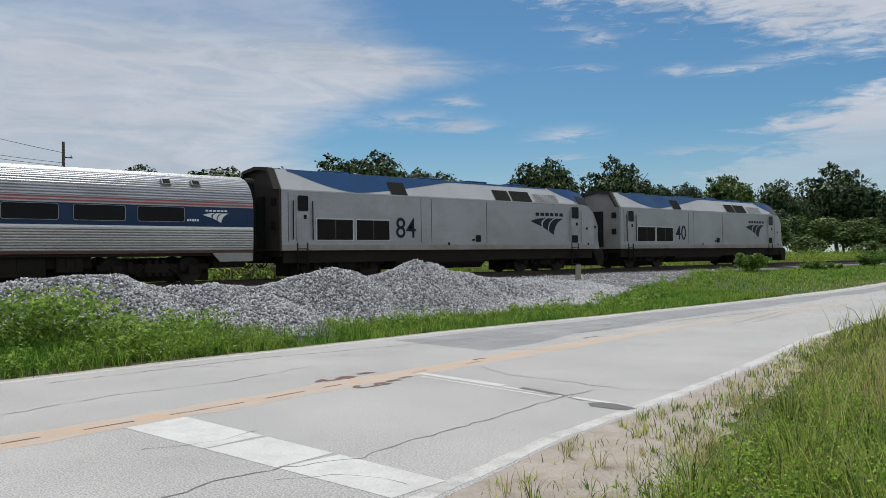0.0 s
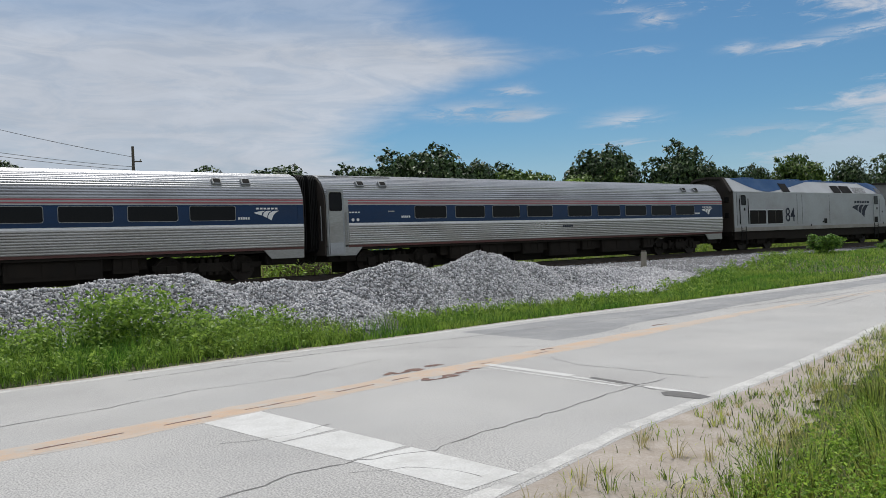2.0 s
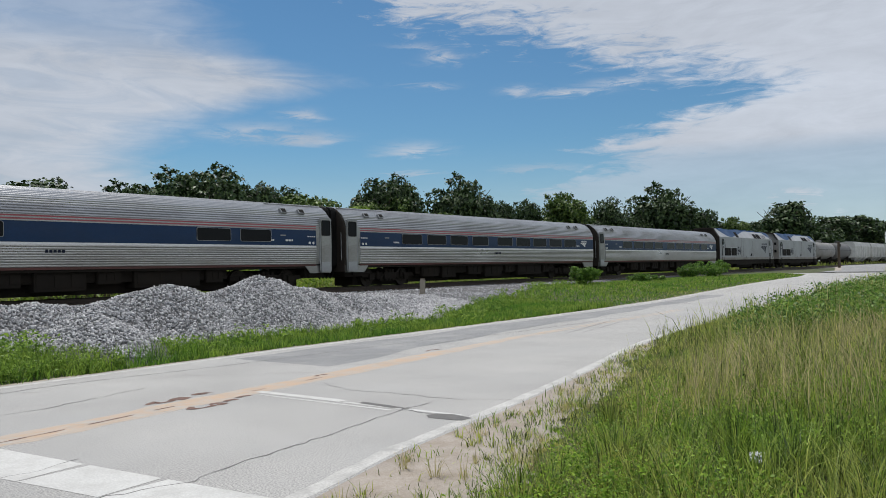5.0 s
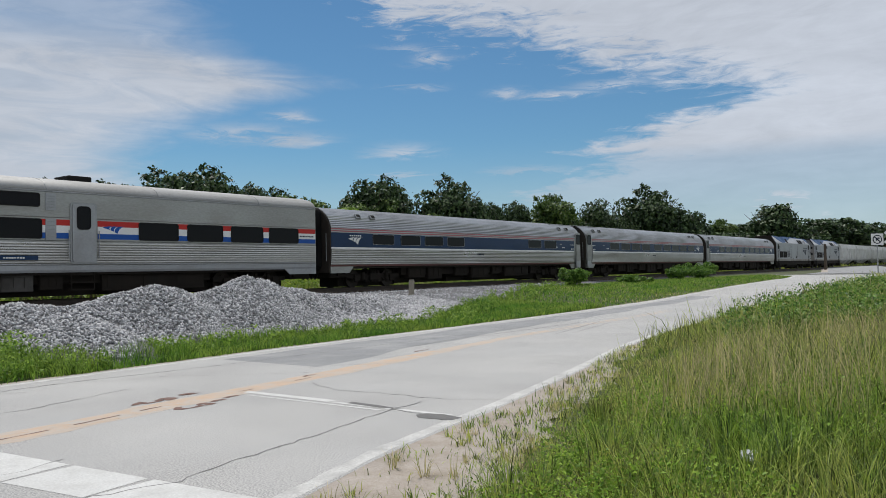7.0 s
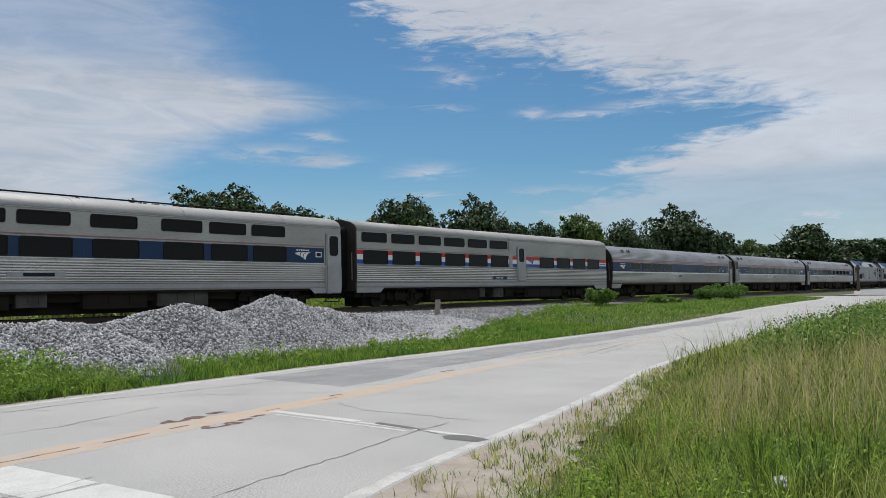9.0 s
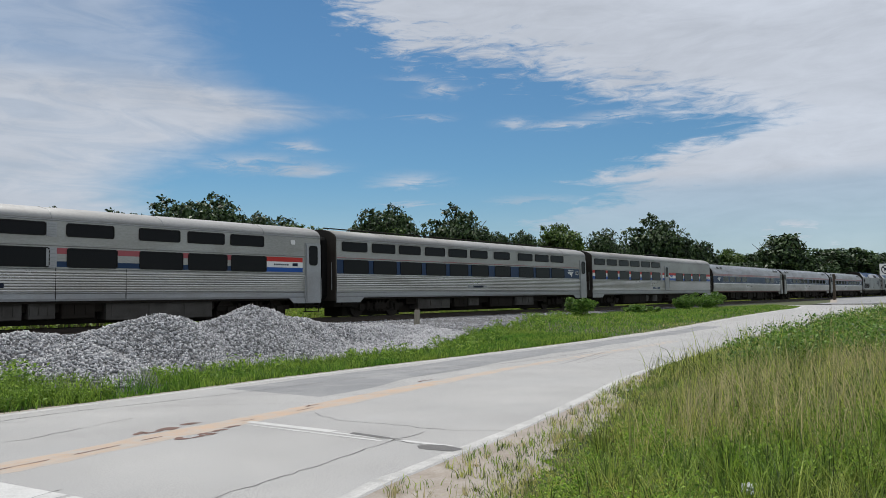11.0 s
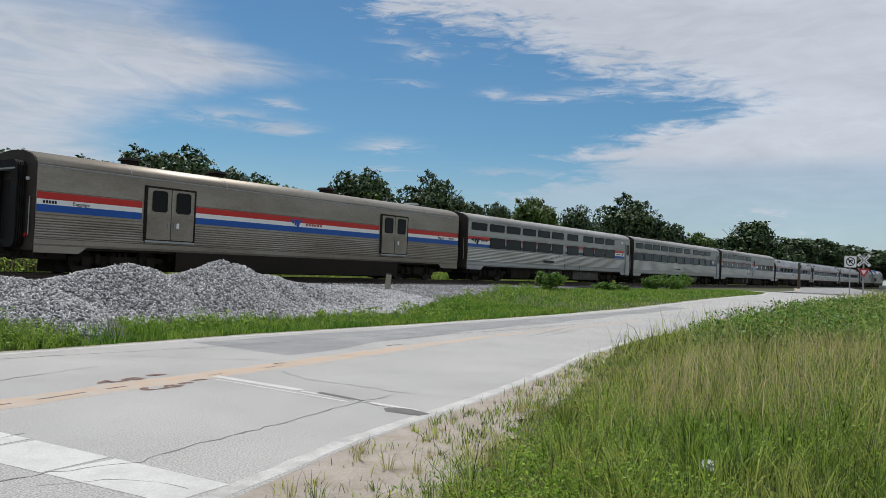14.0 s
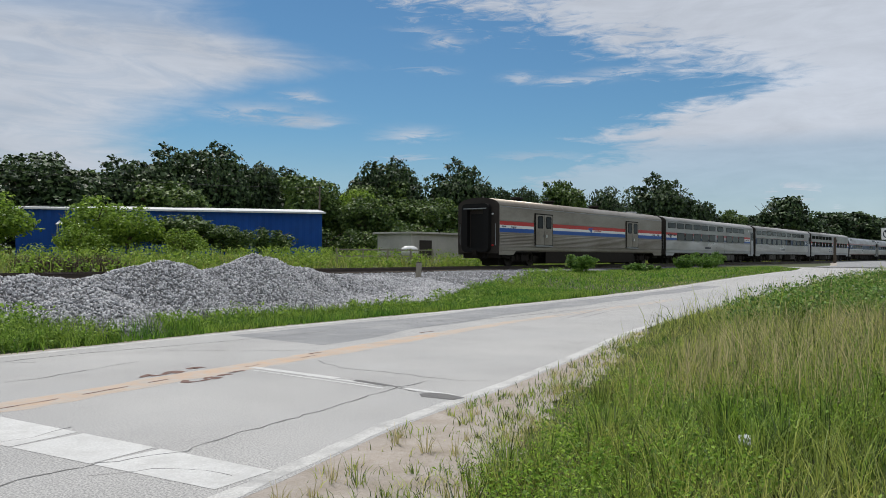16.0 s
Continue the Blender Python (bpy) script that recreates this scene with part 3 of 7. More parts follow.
    crack([(2.9, 5.3), (3.35, 5.0), (3.5, 4.5)], 0.03, 22)
    crack([(-3.5, 9.0), (0.5, 9.35), (2.0, 9.56), (3.3, 9.95), (4.7, 9.9), (6.4, 10.4)], 0.05, 1)
    crack([(0.6, 5.2), (2.1, 5.41), (2.5, 5.56), (3.1, 5.52), (3.7, 5.36), (4.4, 5.57), (5.4, 5.68), (6.45, 5.93), (7.6, 6.06)], 0.05, 2)
    crack([(8.1, 8.55), (7.75, 7.6), (7.87, 6.72), (7.9, 5.77), (8.23, 5.3)], 0.035, 3)
    crack([(7.1, 6.3), (6.95, 5.6), (6.9, 5.1)], 0.05, 4)
    crack([(3.0, 11.6), (6.0, 11.9), (9.0, 11.6), (13.0, 11.5), (18, 11.3), (24, 11.0)], 0.07, 5)
    crack([(7.4, 11.2), (8.2, 10.2), (8.9, 9.4)], 0.03, 6)
    crack([(4.6, 12.2), (5.4, 11.4)], 0.03, 7)
    crack([(9.6, 9.9), (10.6, 8.9), (11.6, 7.8)], 0.025, 8)
    crack([(13, 10.6), (15, 10.9), (18, 10.7), (22, 10.5)], 0.1, 9)
    crack([(17, 9.4), (19.5, 9.9), (21, 10.2)], 0.1, 10)
    crack([(17.5, 9.2), (20.5, 9.7)], 0.1, 11)
    # the side road at the junction
    bm = bmesh.new()
    ys = list(np.arange(-40, 12.6, 1.0))
    rows = [[bm.verts.new((x, y, road_z(60) + 0.02)) for x in (59.0 - (3.2 if y < 1 else 0) * sm((1 - y) / 10), 62.0, 65.0, 68.0)] for y in ys]
    for a, b in zip(rows, rows[1:]):
        for k in range(3):
            bm.faces.new((a[k], a[k + 1], b[k + 1], b[k]))
    tagged(part("side_road", bm, ROAD, None), "pale asphalt side road at the junction", "road", kind="structure")
    # the road goes on at a slant and over the railway far down the line
    left = [(55, 12.8), (66, 13.8), (80, 15.7), (110, 21.6), (143, 27.9), (200, 38.5), (300, 57.0)]
    right = [(55, 3.0), (66, 4.0), (80, 6.5), (110, 12.5), (150, 20.5), (190, 27.9), (250, 38.5), (360, 57.0)]

    def over_z(x, y):
        return ground_z(x, y) + 0.02 + max(0.0, 0.16 * (1 - abs(y - TRACK_Y) / 7.0)) * sm((x - 100) / 30)
    over = ribbon("crossing_road", lambda x: along(right, x), lambda x: along(left, x), list(np.arange(60.2, 300, 2.0)), ROAD_OLD, 0.03, 10, zf=over_z)
    bank = ribbon("road_bank", lambda x: along(left, x) - 0.02, lambda x: along(left, x) + 1.6, list(np.arange(60.2, 300, 2.0)), DIRT, 0.0, 1, zf=lambda x, y: over_z(x, y) + 0.02 if y < along(left, x) + 0.5 else ground_z(x, y) - 0.1)
    tagged(bank, "low grassy bank beside the slanting road", "ground", kind="structure")
    tagged(over, "grey asphalt road slanting over the level crossing", "road", kind="structure")
    # bare shoulder
    sh = ribbon("dirt_shoulder", lambda x: along(NEAR, x) - 0.4 - 1.0 * math.exp(-((x - 4.9) / 2.6) ** 2) - 0.4 * math.exp(-((x - 9.6) / 1.8) ** 2) + wob(x, 1.1, 0.24, 20) + wob(x, 4.3, 0.16, 21) + wob(x, 9.0, 0.1, 23), lambda x: along(NEAR, x) + 0.1, list(np.arange(-6, 16, 0.06)), DIRT, -0.0015, 8, zf=ground_z)
    tagged(sh, "bare sandy dirt shoulder at the road's edge", "dirt", kind="structure")
    fs = ribbon("gravel_shoulder", lambda x: along(FAR, x) - 0.05, lambda x: along(FAR, x) + 0.22 + wob(x, 1.5, 0.16, 22), list(np.arange(-10, 50, 0.3)), DIRT, -0.0015, 3, zf=ground_z)
    tagged(fs, "thin sandy margin along the road", "dirt", kind="structure")


build_road()

# ---- railway track ----


def rail_profile(y):
    return [(y + a, b) for a, b in ((-0.07, 0.0), (0.07, 0.0), (0.07, 0.02), (0.012, 0.04), (0.012, 0.13), (0.036, 0.14), (0.036, 0.17), (-0.036, 0.17), (-0.036, 0.14), (-0.012, 0.13), (-0.012, 0.04), (-0.07, 0.02))]


def build_track():
    tr = empty("railway_track", pose(0, TRACK_Y, 0))
    tagged(tr, "main line track with rusty rails on weathered ties", "railway track", kind="structure")
    prof = [(-3.3, 0.4), (-2.3, 0.5), (-1.7, 0.6), (1.7, 0.6), (2.6, 0.5), (3.3, 0.42)]
    bm = loft(bmesh.new(), [[(x, y, z) for y, z in prof] for x in (-300, 500)])
    part("ballast", bm, SHADED_STONE, tr, "crushed stone ballast, darkened for the shade between stones")
    tie = to_mesh("tie", box(bmesh.new(), -0.115, 0.115, -1.3, 1.3, 0.52, 0.68, 0.012), TIE)
    r = np.random.default_rng(3)
    for k in range(200):
        ob = part("tie", tie, None, tr)
        ob.matrix_basis = pose(-4 + 0.5 * k, r.normal(0, 0.03), 0, 0, 0, r.normal(0, 0.6))
    bm = bmesh.new()
    for x in list(np.arange(-60, -4, 0.5)) + list(np.arange(96, 260, 0.5)):
        box(bm, x - 0.115, x + 0.115, -1.3, 1.3, 0.52, 0.68)
    tagged(part("far_ties", bm, TIE, tr), kind="stuff")
    for y in (-0.755, 0.755):
        bm = loft(bmesh.new(), [[(x, a, b + RAIL_Z - 0.17) for a, b in rail_profile(y)] for x in (-300, 500)])
        part("rail", bm, RAILTOP, tr, "rusty steel rail")
    sd = empty("siding_track", pose(0, TRACK_Y + 5.6, 0))
    tagged(sd, "siding track beyond the main line", "railway track", kind="structure")
    bm = loft(bmesh.new(), [[(x, y, z) for y, z in prof] for x in (118, 500)])
    part("ballast", bm, SHADED_STONE, sd)
    for y in (-0.755, 0.755):
        bm = loft(bmesh.new(), [[(x, a, b + RAIL_Z - 0.17) for a, b in rail_profile(y)] for x in (118, 500)])
        part("rail", bm, RAILTOP, sd)


build_track()

# ---- gravel heaps ----
RIDGE = [(-12, 1.0), (-6, 1.2), (0, 1.22), (2.2, 1.27), (3.2, 1.24), (4.3, 1.38), (5.75, 1.43), (6.76, 1.05), (7.9, 1.15), (9.1, 0.97), (10.3, 1.3), (11.25, 1.46), (11.7, 1.37), (12.2, 1.16), (13.2, 1.4), (14.0, 1.6), (14.6, 1.47), (15.3, 1.26), (16.5, 1.08), (18.2, 0.93), (20.4, 0.8), (24.0, 0.68), (30.0, 0.6), (46.0, 0.56)]
RX = np.arange(-12, 40, 0.25)
RZ = np.array([along(RIDGE, a) for a in RX])
RY = np.array([17.2 + 0.35 * noise.noise(Vector((a * 0.45, 2.0, 0))) + 0.25 * noise.noise(Vector((a * 1.1, 5.0, 0))) + 2.6 * sm((a - 15) / 14) for a in RX])


def gravel_front(x):
    """Where the stone begins beside the verge."""
    return 14.75 + 0.45 * sm((x - 9.6) / 1.5) - 1.25 * math.exp(-((x - 8.1) / 0.75) ** 2) + 0.3 * noise.noise(Vector((x * 0.7, 0, 8))) + 2.4 * sm((x - 18) / 8) + 4.5 * sm((x - 25) / 14)


def heap_z(x, y):
    """Stone level: cones run together along a ridge, over a bed that meets the track's ballast."""
    z = float(np.max(RZ - 0.66 * np.sqrt((1.1 * (x - RX)) ** 2 + (y - RY) ** 2 + 0.004)))
    z = max(z, 0.95 - 0.46 * math.hypot(1.25 * (x - 8.2), y - 15.3))
    front = gravel_front(x)
    bed = ground_z(x, y) + 0.09 - 0.5 * sm((front - y) / 0.8)
    k = 16.0
    z = math.log(math.exp(k * z) + math.exp(k * bed)) / k
    z += 0.035 * noise.noise(Vector((x * 1.6, y * 1.6, 1.7))) + 0.05 * noise.noise(Vector((x * 0.6, y * 0.6, 6.7)))
    return z


def build_gravel():
    xs, ys = np.arange(-14, 46, 0.2), np.arange(13.0, 26.2, 0.2)
    z = np.array([[heap_z(x, y) for y in ys] for x in xs])
    n = len(ys)
    vs = np.array([(x, y, z[i, j]) for i, x in enumerate(xs) for j, y in enumerate(ys)])
    i, j = np.meshgrid(np.arange(len(xs) - 1), np.arange(n - 1), indexing="ij")
    a = (i * n + j).ravel()
    heap = empty("gravel_heaps")
    tagged(heap, "row of grey crushed stone heaps dumped beside the track", "gravel", kind="stuff")
    # dark sheet stands in for shaded gaps under the loose stones
    me = mesh_from_arrays("stone_bed", vs, [np.stack([a, a + n, a + n + 1, a + 1], 1)], SHADED_STONE)
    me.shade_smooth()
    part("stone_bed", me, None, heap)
    # loose stones over the whole surface
    N = 118000
    px = np.concatenate([rng.uniform(0, 24, int(N * 0.8)), rng.uniform(-10, 42, N - int(N * 0.8))])
    py = np.concatenate([rng.uniform(13.1, 19.5, int(N * 0.6)), rng.uniform(13.1, 25.6, N - int(N * 0.6))])
    rng.shuffle(py)
    fi, fj = (px - xs[0]) / 0.2, (py - ys[0]) / 0.2
    i0, j0 = np.clip(fi.astype(int), 0, len(xs) - 2), np.clip(fj.astype(int), 0, n - 2)
    u, v = fi - i0, fj - j0
    pz = z[i0, j0] * (1 - u) * (1 - v) + z[i0 + 1, j0] * u * (1 - v) + z[i0, j0 + 1] * (1 - u) * v + z[i0 + 1, j0 + 1] * u * v
    keep = py > np.array([gravel_front(a) for a in px]) - 0.15
    px, py, pz = px[keep], py[keep], pz[keep]
    M = len(px)
    base = np.array([(1, 0, 0), (-1, 0, 0), (0, 1, 0), (0, -1, 0), (0, 0, 1), (0, 0, -1)], float)
    tri = np.array([(0, 2, 4), (2, 1, 4), (1, 3, 4), (3, 0, 4), (2, 0, 5), (1, 2, 5), (3, 1, 5), (0, 3, 5)])
    size = rng.uniform(0.018, 0.046, (M, 1, 1)) * rng.uniform(0.7, 1.35, (M, 6, 1)) * np.array([1.3, 0.95, 0.62])
    q = rng.normal(size=(M, 4))
    q /= np.linalg.norm(q, axis=1, keepdims=True)
    w_, x_, y_, z_ = q.T
    rot = np.stack([1 - 2 * (y_ * y_ + z_ * z_), 2 * (x_ * y_ - z_ * w_), 2 * (x_ * z_ + y_ * w_), 2 * (x_ * y_ + z_ * w_), 1 - 2 * (x_ * x_ + z_ * z_), 2 * (y_ * z_ - x_ * w_), 2 * (x_ * z_ - y_ * w_), 2 * (y_ * z_ + x_ * w_), 1 - 2 * (x_ * x_ + y_ * y_)], 1).reshape(M, 3, 3)
    verts = np.einsum("mij,mkj->mki", rot, base[None] * size) + np.stack([px, py, pz + 0.012], 1)[:, None]
    faces = (tri[None] + 6 * np.arange(M)[:, None, None]).reshape(-1, 3)
    tagged(part("loose_stones", mesh_from_arrays("loose_stones", verts.reshape(-1, 3), [faces], STONE), None, heap), kind="stuff")


build_gravel()

# ---- the train ----
WHEELSETS = []
CACHE = {}


def plate(name, parent, x0, x1, z0, z1, y, material, thick=0.02, r=0.03, label=""):
    """A flat panel with rounded corners that stands proud of a side at y, towards -y."""
    if x0 > x1:
        x0, x1 = x1, x0
    key = (name, round(x1 - x0, 3), round(z1 - z0, 3), material.name, thick, r)
    if key not in CACHE:
        pts = rounded(x1 - x0, z1 - z0, min(r, (x1 - x0) / 2.2, (z1 - z0) / 2.2))
        CACHE[key] = to_mesh(name, prism(bmesh.new(), pts, -thick, 0.0), material)
    ob = part(name, CACHE[key], None, parent, label)
    ob.location = ((x0 + x1) / 2, y, (z0 + z1) / 2)
    return ob


def window(parent, x0, x1, z0, z1, y, frame_material, rim=0.035, r=0.07):
    if x0 > x1:
        x0, x1 = x1, x0
    w, h = x1 - x0, z1 - z0
    key = ("window", round(w, 3), round(h, 3), frame_material.name)
    if key not in CACHE:
        a, b = rounded(w + rim, h + rim, r + rim / 2), rounded(w - rim, h - rim, r)
        bm = bmesh.new()
        loft(bm, [[(x, 0, z) for x, z in a], [(x, -0.022, z) for x, z in a], [(x, -0.022, z) for x, z in b], [(x, -0.004, z) for x, z in b]], caps=False)
        CACHE[key] = (to_mesh("window", bm, frame_material), to_mesh("pane", prism(bmesh.new(), b, -0.01, -0.003), GLASS))
    fr, pane = CACHE[key]
    ob = part("window", fr, None, parent)
    ob.location = ((x0 + x1) / 2, y, (z0 + z1) / 2)
    part("pane", pane, None, ob, "dark tinted pane")
    return ob


def rod(name, parent, p0, p1, r, material, label=""):
    return part(name, cyl(bmesh.new(), p0, p1, r, seg=8), material, parent, label)


def fluted(curve, pitch, depth):
    """Small ridges along an open (y, z) curve."""
    pts = [Vector(p) for p in curve]
    seg = [(b - a).length for a, b in zip(pts, pts[1:])]
    total = sum(seg)
    n = max(4, int(round(total / pitch)) * 4)
    out = []
    for k in range(n + 1):
        d = total * k / n
        i = 0
        while i < len(seg) - 1 and d > seg[i]:
            d -= seg[i]
            i += 1
        t = (pts[i + 1] - pts[i]).normalized()
        p = pts[i] + t * d
        nrm = Vector((-t.y, t.x))
        if nrm.dot(p - Vector((0, 2.2))) < 0:
            nrm = -nrm
        out.append(p + nrm * (depth * (0, 0.85, 1, 0.85)[k % 4]))
    return [(p.x, p.y) for p in out]


def mirror(curve):
    return [(-y, z) for y, z in reversed(curve)]


def wheelset_mesh(r):
    key = ("wheelset", r)
    if key not in CACHE:
        bm = bmesh.new()
        cyl(bm, (0, -0.95, 0), (0, 0.95, 0), 0.085, seg=10)
        for s in (-1, 1):
            cyl(bm, (0, s * 0.70, 0), (0, s * 0.835, 0), r, seg=28)
            cyl(bm, (0, s * 0.675, 0), (0, s * 0.70, 0), r + 0.028, seg=28)
            cyl(bm, (0, s * 0.835, 0), (0, s * 0.86, 0), r * 0.45, seg=16)
            for a in range(0, 360, 90):
                c, d = math.cos(radians(a)) * r * 0.68, math.sin(radians(a)) * r * 0.68
                cyl(bm, (c, s * 0.83, d), (c, s * 0.85, d), 0.05, seg=8)
        CACHE[key] = to_mesh("wheelset", bm, WHEEL)
    return CACHE[key]


def bogie(parent, x, r, base, heavy=False):
    key = ("bogie", r, base, heavy)
    if key not in CACHE:
        bm = bmesh.new()
        h = base / 2
        for s in (-1, 1):
            y0, y1 = sorted((s * 0.96, s * 1.1))
            top = r + 0.34 if heavy else r + 0.22
            prism(bm, [(-h - 0.62, r + 0.02), (-h - 0.62, r + 0.2), (-h + 0.1, top), (h - 0.1, top), (h + 0.62, r + 0.2), (h + 0.62, r + 0.02), (h - 0.3, r - 0.06), (0.55, r - 0.2), (-0.55, r - 0.2), (-h + 0.3, r - 0.06)], y0, y1)
            for k in (-1, 1):
                box(bm, k * h - 0.17, k * h + 0.17, *sorted((s * 1.1, s * 1.2)), r - 0.17, r + 0.17, 0.03)
                cyl(bm, (k * (h - 0.42), s * 1.16, r - 0.05), (k * (h - 0.42), s * 1.16, r + 0.3), 0.09, seg=10)
                cyl(bm, (k * h * 0.55, s * 1.14, r - 0.12), (k * 0.18, s * 1.14, r + 0.28), 0.04, seg=8)
            box(bm, -0.42, 0.42, *sorted((s * 1.08, s * 1.24)), r - 0.1, r + 0.22, 0.03)
            for k in (-1, 0, 1):
                cyl(bm, (k * 0.24, s * 1.15, r - 0.2), (k * 0.24, s * 1.15, r + 0.36), 0.085, seg=10)
        box(bm, -0.4, 0.4, -1.0, 1.0, r - 0.02, r + 0.36, 0.03)
        # inner block added to shut out light seen through the truck
        box(bm, -h - 0.8, h + 0.8, -0.62, 0.62, r - 0.4, r + 0.42)
        for k in (-1, 1):
            box(bm, k * (h + 0.5) - 0.08, k * (h + 0.5) + 0.08, -0.98, 0.98, r, r + 0.16)
        CACHE[key] = to_mesh("bogie", bm, UNDER)
    b = part("bogie", CACHE[key], None, parent, "grimy dark steel truck")
    b.location = (x, 0, 0)
    for k in (-1, 1):
        w = part("wheelset", wheelset_mesh(r), None, b)
        w.location = (k * base / 2, 0, r)
        WHEELSETS.append((w, k * base / 2, r))
    return b


def couplers(car, ends):
    for s, x in ends:
        bm = bmesh.new()
        box(bm, min(x, x + s * 0.34), max(x, x + s * 0.34), -0.09, 0.09, 0.74, 0.94, 0.02)
        prism(bm, [(x + s * 0.3, 0.66), (x + s * 0.47, 0.66), (x + s * 0.49, 0.8), (x + s * 0.49, 1.0), (x + s * 0.3, 1.0)], -0.17, 0.14)
        part("coupler", bm, UNDER, car, "dark cast steel coupler")
        for y in (-0.45, -0.7):
            cu = bmesh.new()
            pts = [Vector((x, y, 0.86)), Vector((x + s * 0.12, y, 0.55)), Vector((x + s * 0.25, y, 0.46)), Vector((x + s * 0.42, y, 0.6))]
            for a, b in zip(pts, pts[1:]):
                cyl(cu, a, b, 0.028, seg=8)
            part("brake_hose", cu, BLACK, car)


def swoosh_mark(parent, x, z, w, h, y, material, name="emblem"):
    """Three curved bands fanning up from a narrow foot, as on the side of each vehicle."""
    def bow(a, c, b, n=6):
        return [((1 - t) ** 2 * a[0] + 2 * t * (1 - t) * c[0] + t * t * b[0], (1 - t) ** 2 * a[1] + 2 * t * (1 - t) * c[1] + t * t * b[1]) for t in (k / n for k in range(n + 1))]
    bands = (
        bow((0.0, 0.80), (0.2, 1.0), (0.44, 0.99)) + bow((0.42, 0.95), (0.27, 0.85), (0.33, 0.50)) + [(0.18, 0.62)],
        bow((0.37, 0.44), (0.32, 0.8), (0.50, 0.99)) + bow((0.71, 0.99), (0.50, 0.85), (0.51, 0.26)),
        bow((0.545, 0.2), (0.52, 0.8), (0.77, 0.99)) + bow((1.0, 1.0), (0.72, 0.8), (0.68, 0.0)),
    )
    for poly in bands:
        bm = prism(bmesh.new(), [(x + (a - 0.5) * w, z + (b - 0.5) * h) for a, b in poly], y - 0.004, y)
        part(name, bm, material, parent, "curved livery emblem band")


def lettering_bar(parent, x0, x1, z0, z1, y, material, n=6):
    """Unreadable or branded lettering as a row of plain blocks."""
    bm = bmesh.new()
    step = (x1 - x0) / n
    for k in range(n):
        box(bm, x0 + step * k, x0 + step * (k + 0.72), y - 0.004, y, z0, z1)
    part("lettering", bm, material, parent, "row of small plain lettering blocks")


LOW = [(-1.50, 1.11), (-1.545, 1.4), (-1.56, 1.88)]
HIGH = [(-1.545, 2.86), (-1.50, 3.0), (-1.40, 3.24), (-1.22, 3.48), (-0.95, 3.69), (-0.55, 3.83), (0.0, 3.88)]


def car_ends(car, outline, half, roof_line=None):
    """Dark end walls, the flexible gangway frames and end posts."""
    for s in (-1, 1):
        bm = bmesh.new()
        loft(bm, [[(s * x, y * k, z) for y, z in outline] for x, k in ((half - 0.03, 0.985), (half + 0.05, 0.975))])
        part("end_wall", bm, END, car, "dark end wall")
        g = bmesh.new()
        for k in range(5):
            x0 = half + 0.07 + 0.07 * k
            a = rounded(2.0, 2.95, 0.3)
            b = rounded(1.2, 2.45, 0.15)
            for ring0, ring1, u in ((a, b, x0),):
                loft(g, [[(s * u, p, 2.35 + q) for p, q in ring0], [(s * (u + 0.045), p, 2.35 + q) for p, q in ring0], [(s * (u + 0.045), p, 2.35 + q) for p, q in ring1], [(s * u, p, 2.35 + q) for p, q in ring1]], caps=False)
        part("gangway", g, BLACK, car, "black rubber gangway bellows")
        for y in (-1.32, 1.32):
            rod("grab_rail", car, (s * (half + 0.1), y, 1.3), (s * (half + 0.1), y, 2.6), 0.02, GALV)


GAP = (-3.6, -2.5)                   # open stretch under each car


def underfloor(car, boxes, material_cycle):
    # blocks added to make the space under the car ends dark
    for e in (-1, 1):
        gear = box(bmesh.new(), *sorted((e * 11.15, e * 12.35)), -1.25, 1.25, 0.5, 0.94, 0.04)
        box(gear, *sorted((e * 11.3, e * 11.9)), -1.34, -1.25, 0.58, 0.84)
        part("end_gear", gear, UNDER, car, "dark filler block for the shade under the car end")
    # sill made deep and wide to block light under the floor
    sill = box(bmesh.new(), -7.1, 7.1, -0.5, 0.5, 0.6, 0.95)
    for x0, x1 in ((-7.1, GAP[0]), (GAP[1], 7.1)):
        box(sill, x0, x1, -0.7, 0.7, 0.14, 0.95)
    part("centre_sill", sill, UNDER, car, "dark centre sill, deepened to fill the shade under the floor")
    # strips added to keep the underside one continuous shade
    for y in (-1.0, 1.0):
        part("side_trough", box(bmesh.new(), -7.0, 7.0, y - 0.14, y + 0.14, 0.56, 0.95), UNDER, car, "dark filler strip for the shade under the floor")
    for y in (-0.9, -1.1):
        rod("pipe", car, (-7.0, y, 0.5 + 0.1 * abs(y)), (7.0, y, 0.5 + 0.1 * abs(y)), 0.05, UNDER)
    for k, (x0, x1, z0, z1) in enumerate(boxes):
        bm = box(bmesh.new(), x0, x1, -1.3, 1.3, z0 - 0.06, z1, 0.03)
        for q in range(3):
            u = x0 + (x1 - x0) * (q + 0.5) / 3
            w = (x1 - x0) / 8
            box(bm, u - w, u + w, -1.325, -1.3, z0 + 0.08, z1 - 0.08)
        part("equipment_box", bm, material_cycle[k % len(material_cycle)], car)


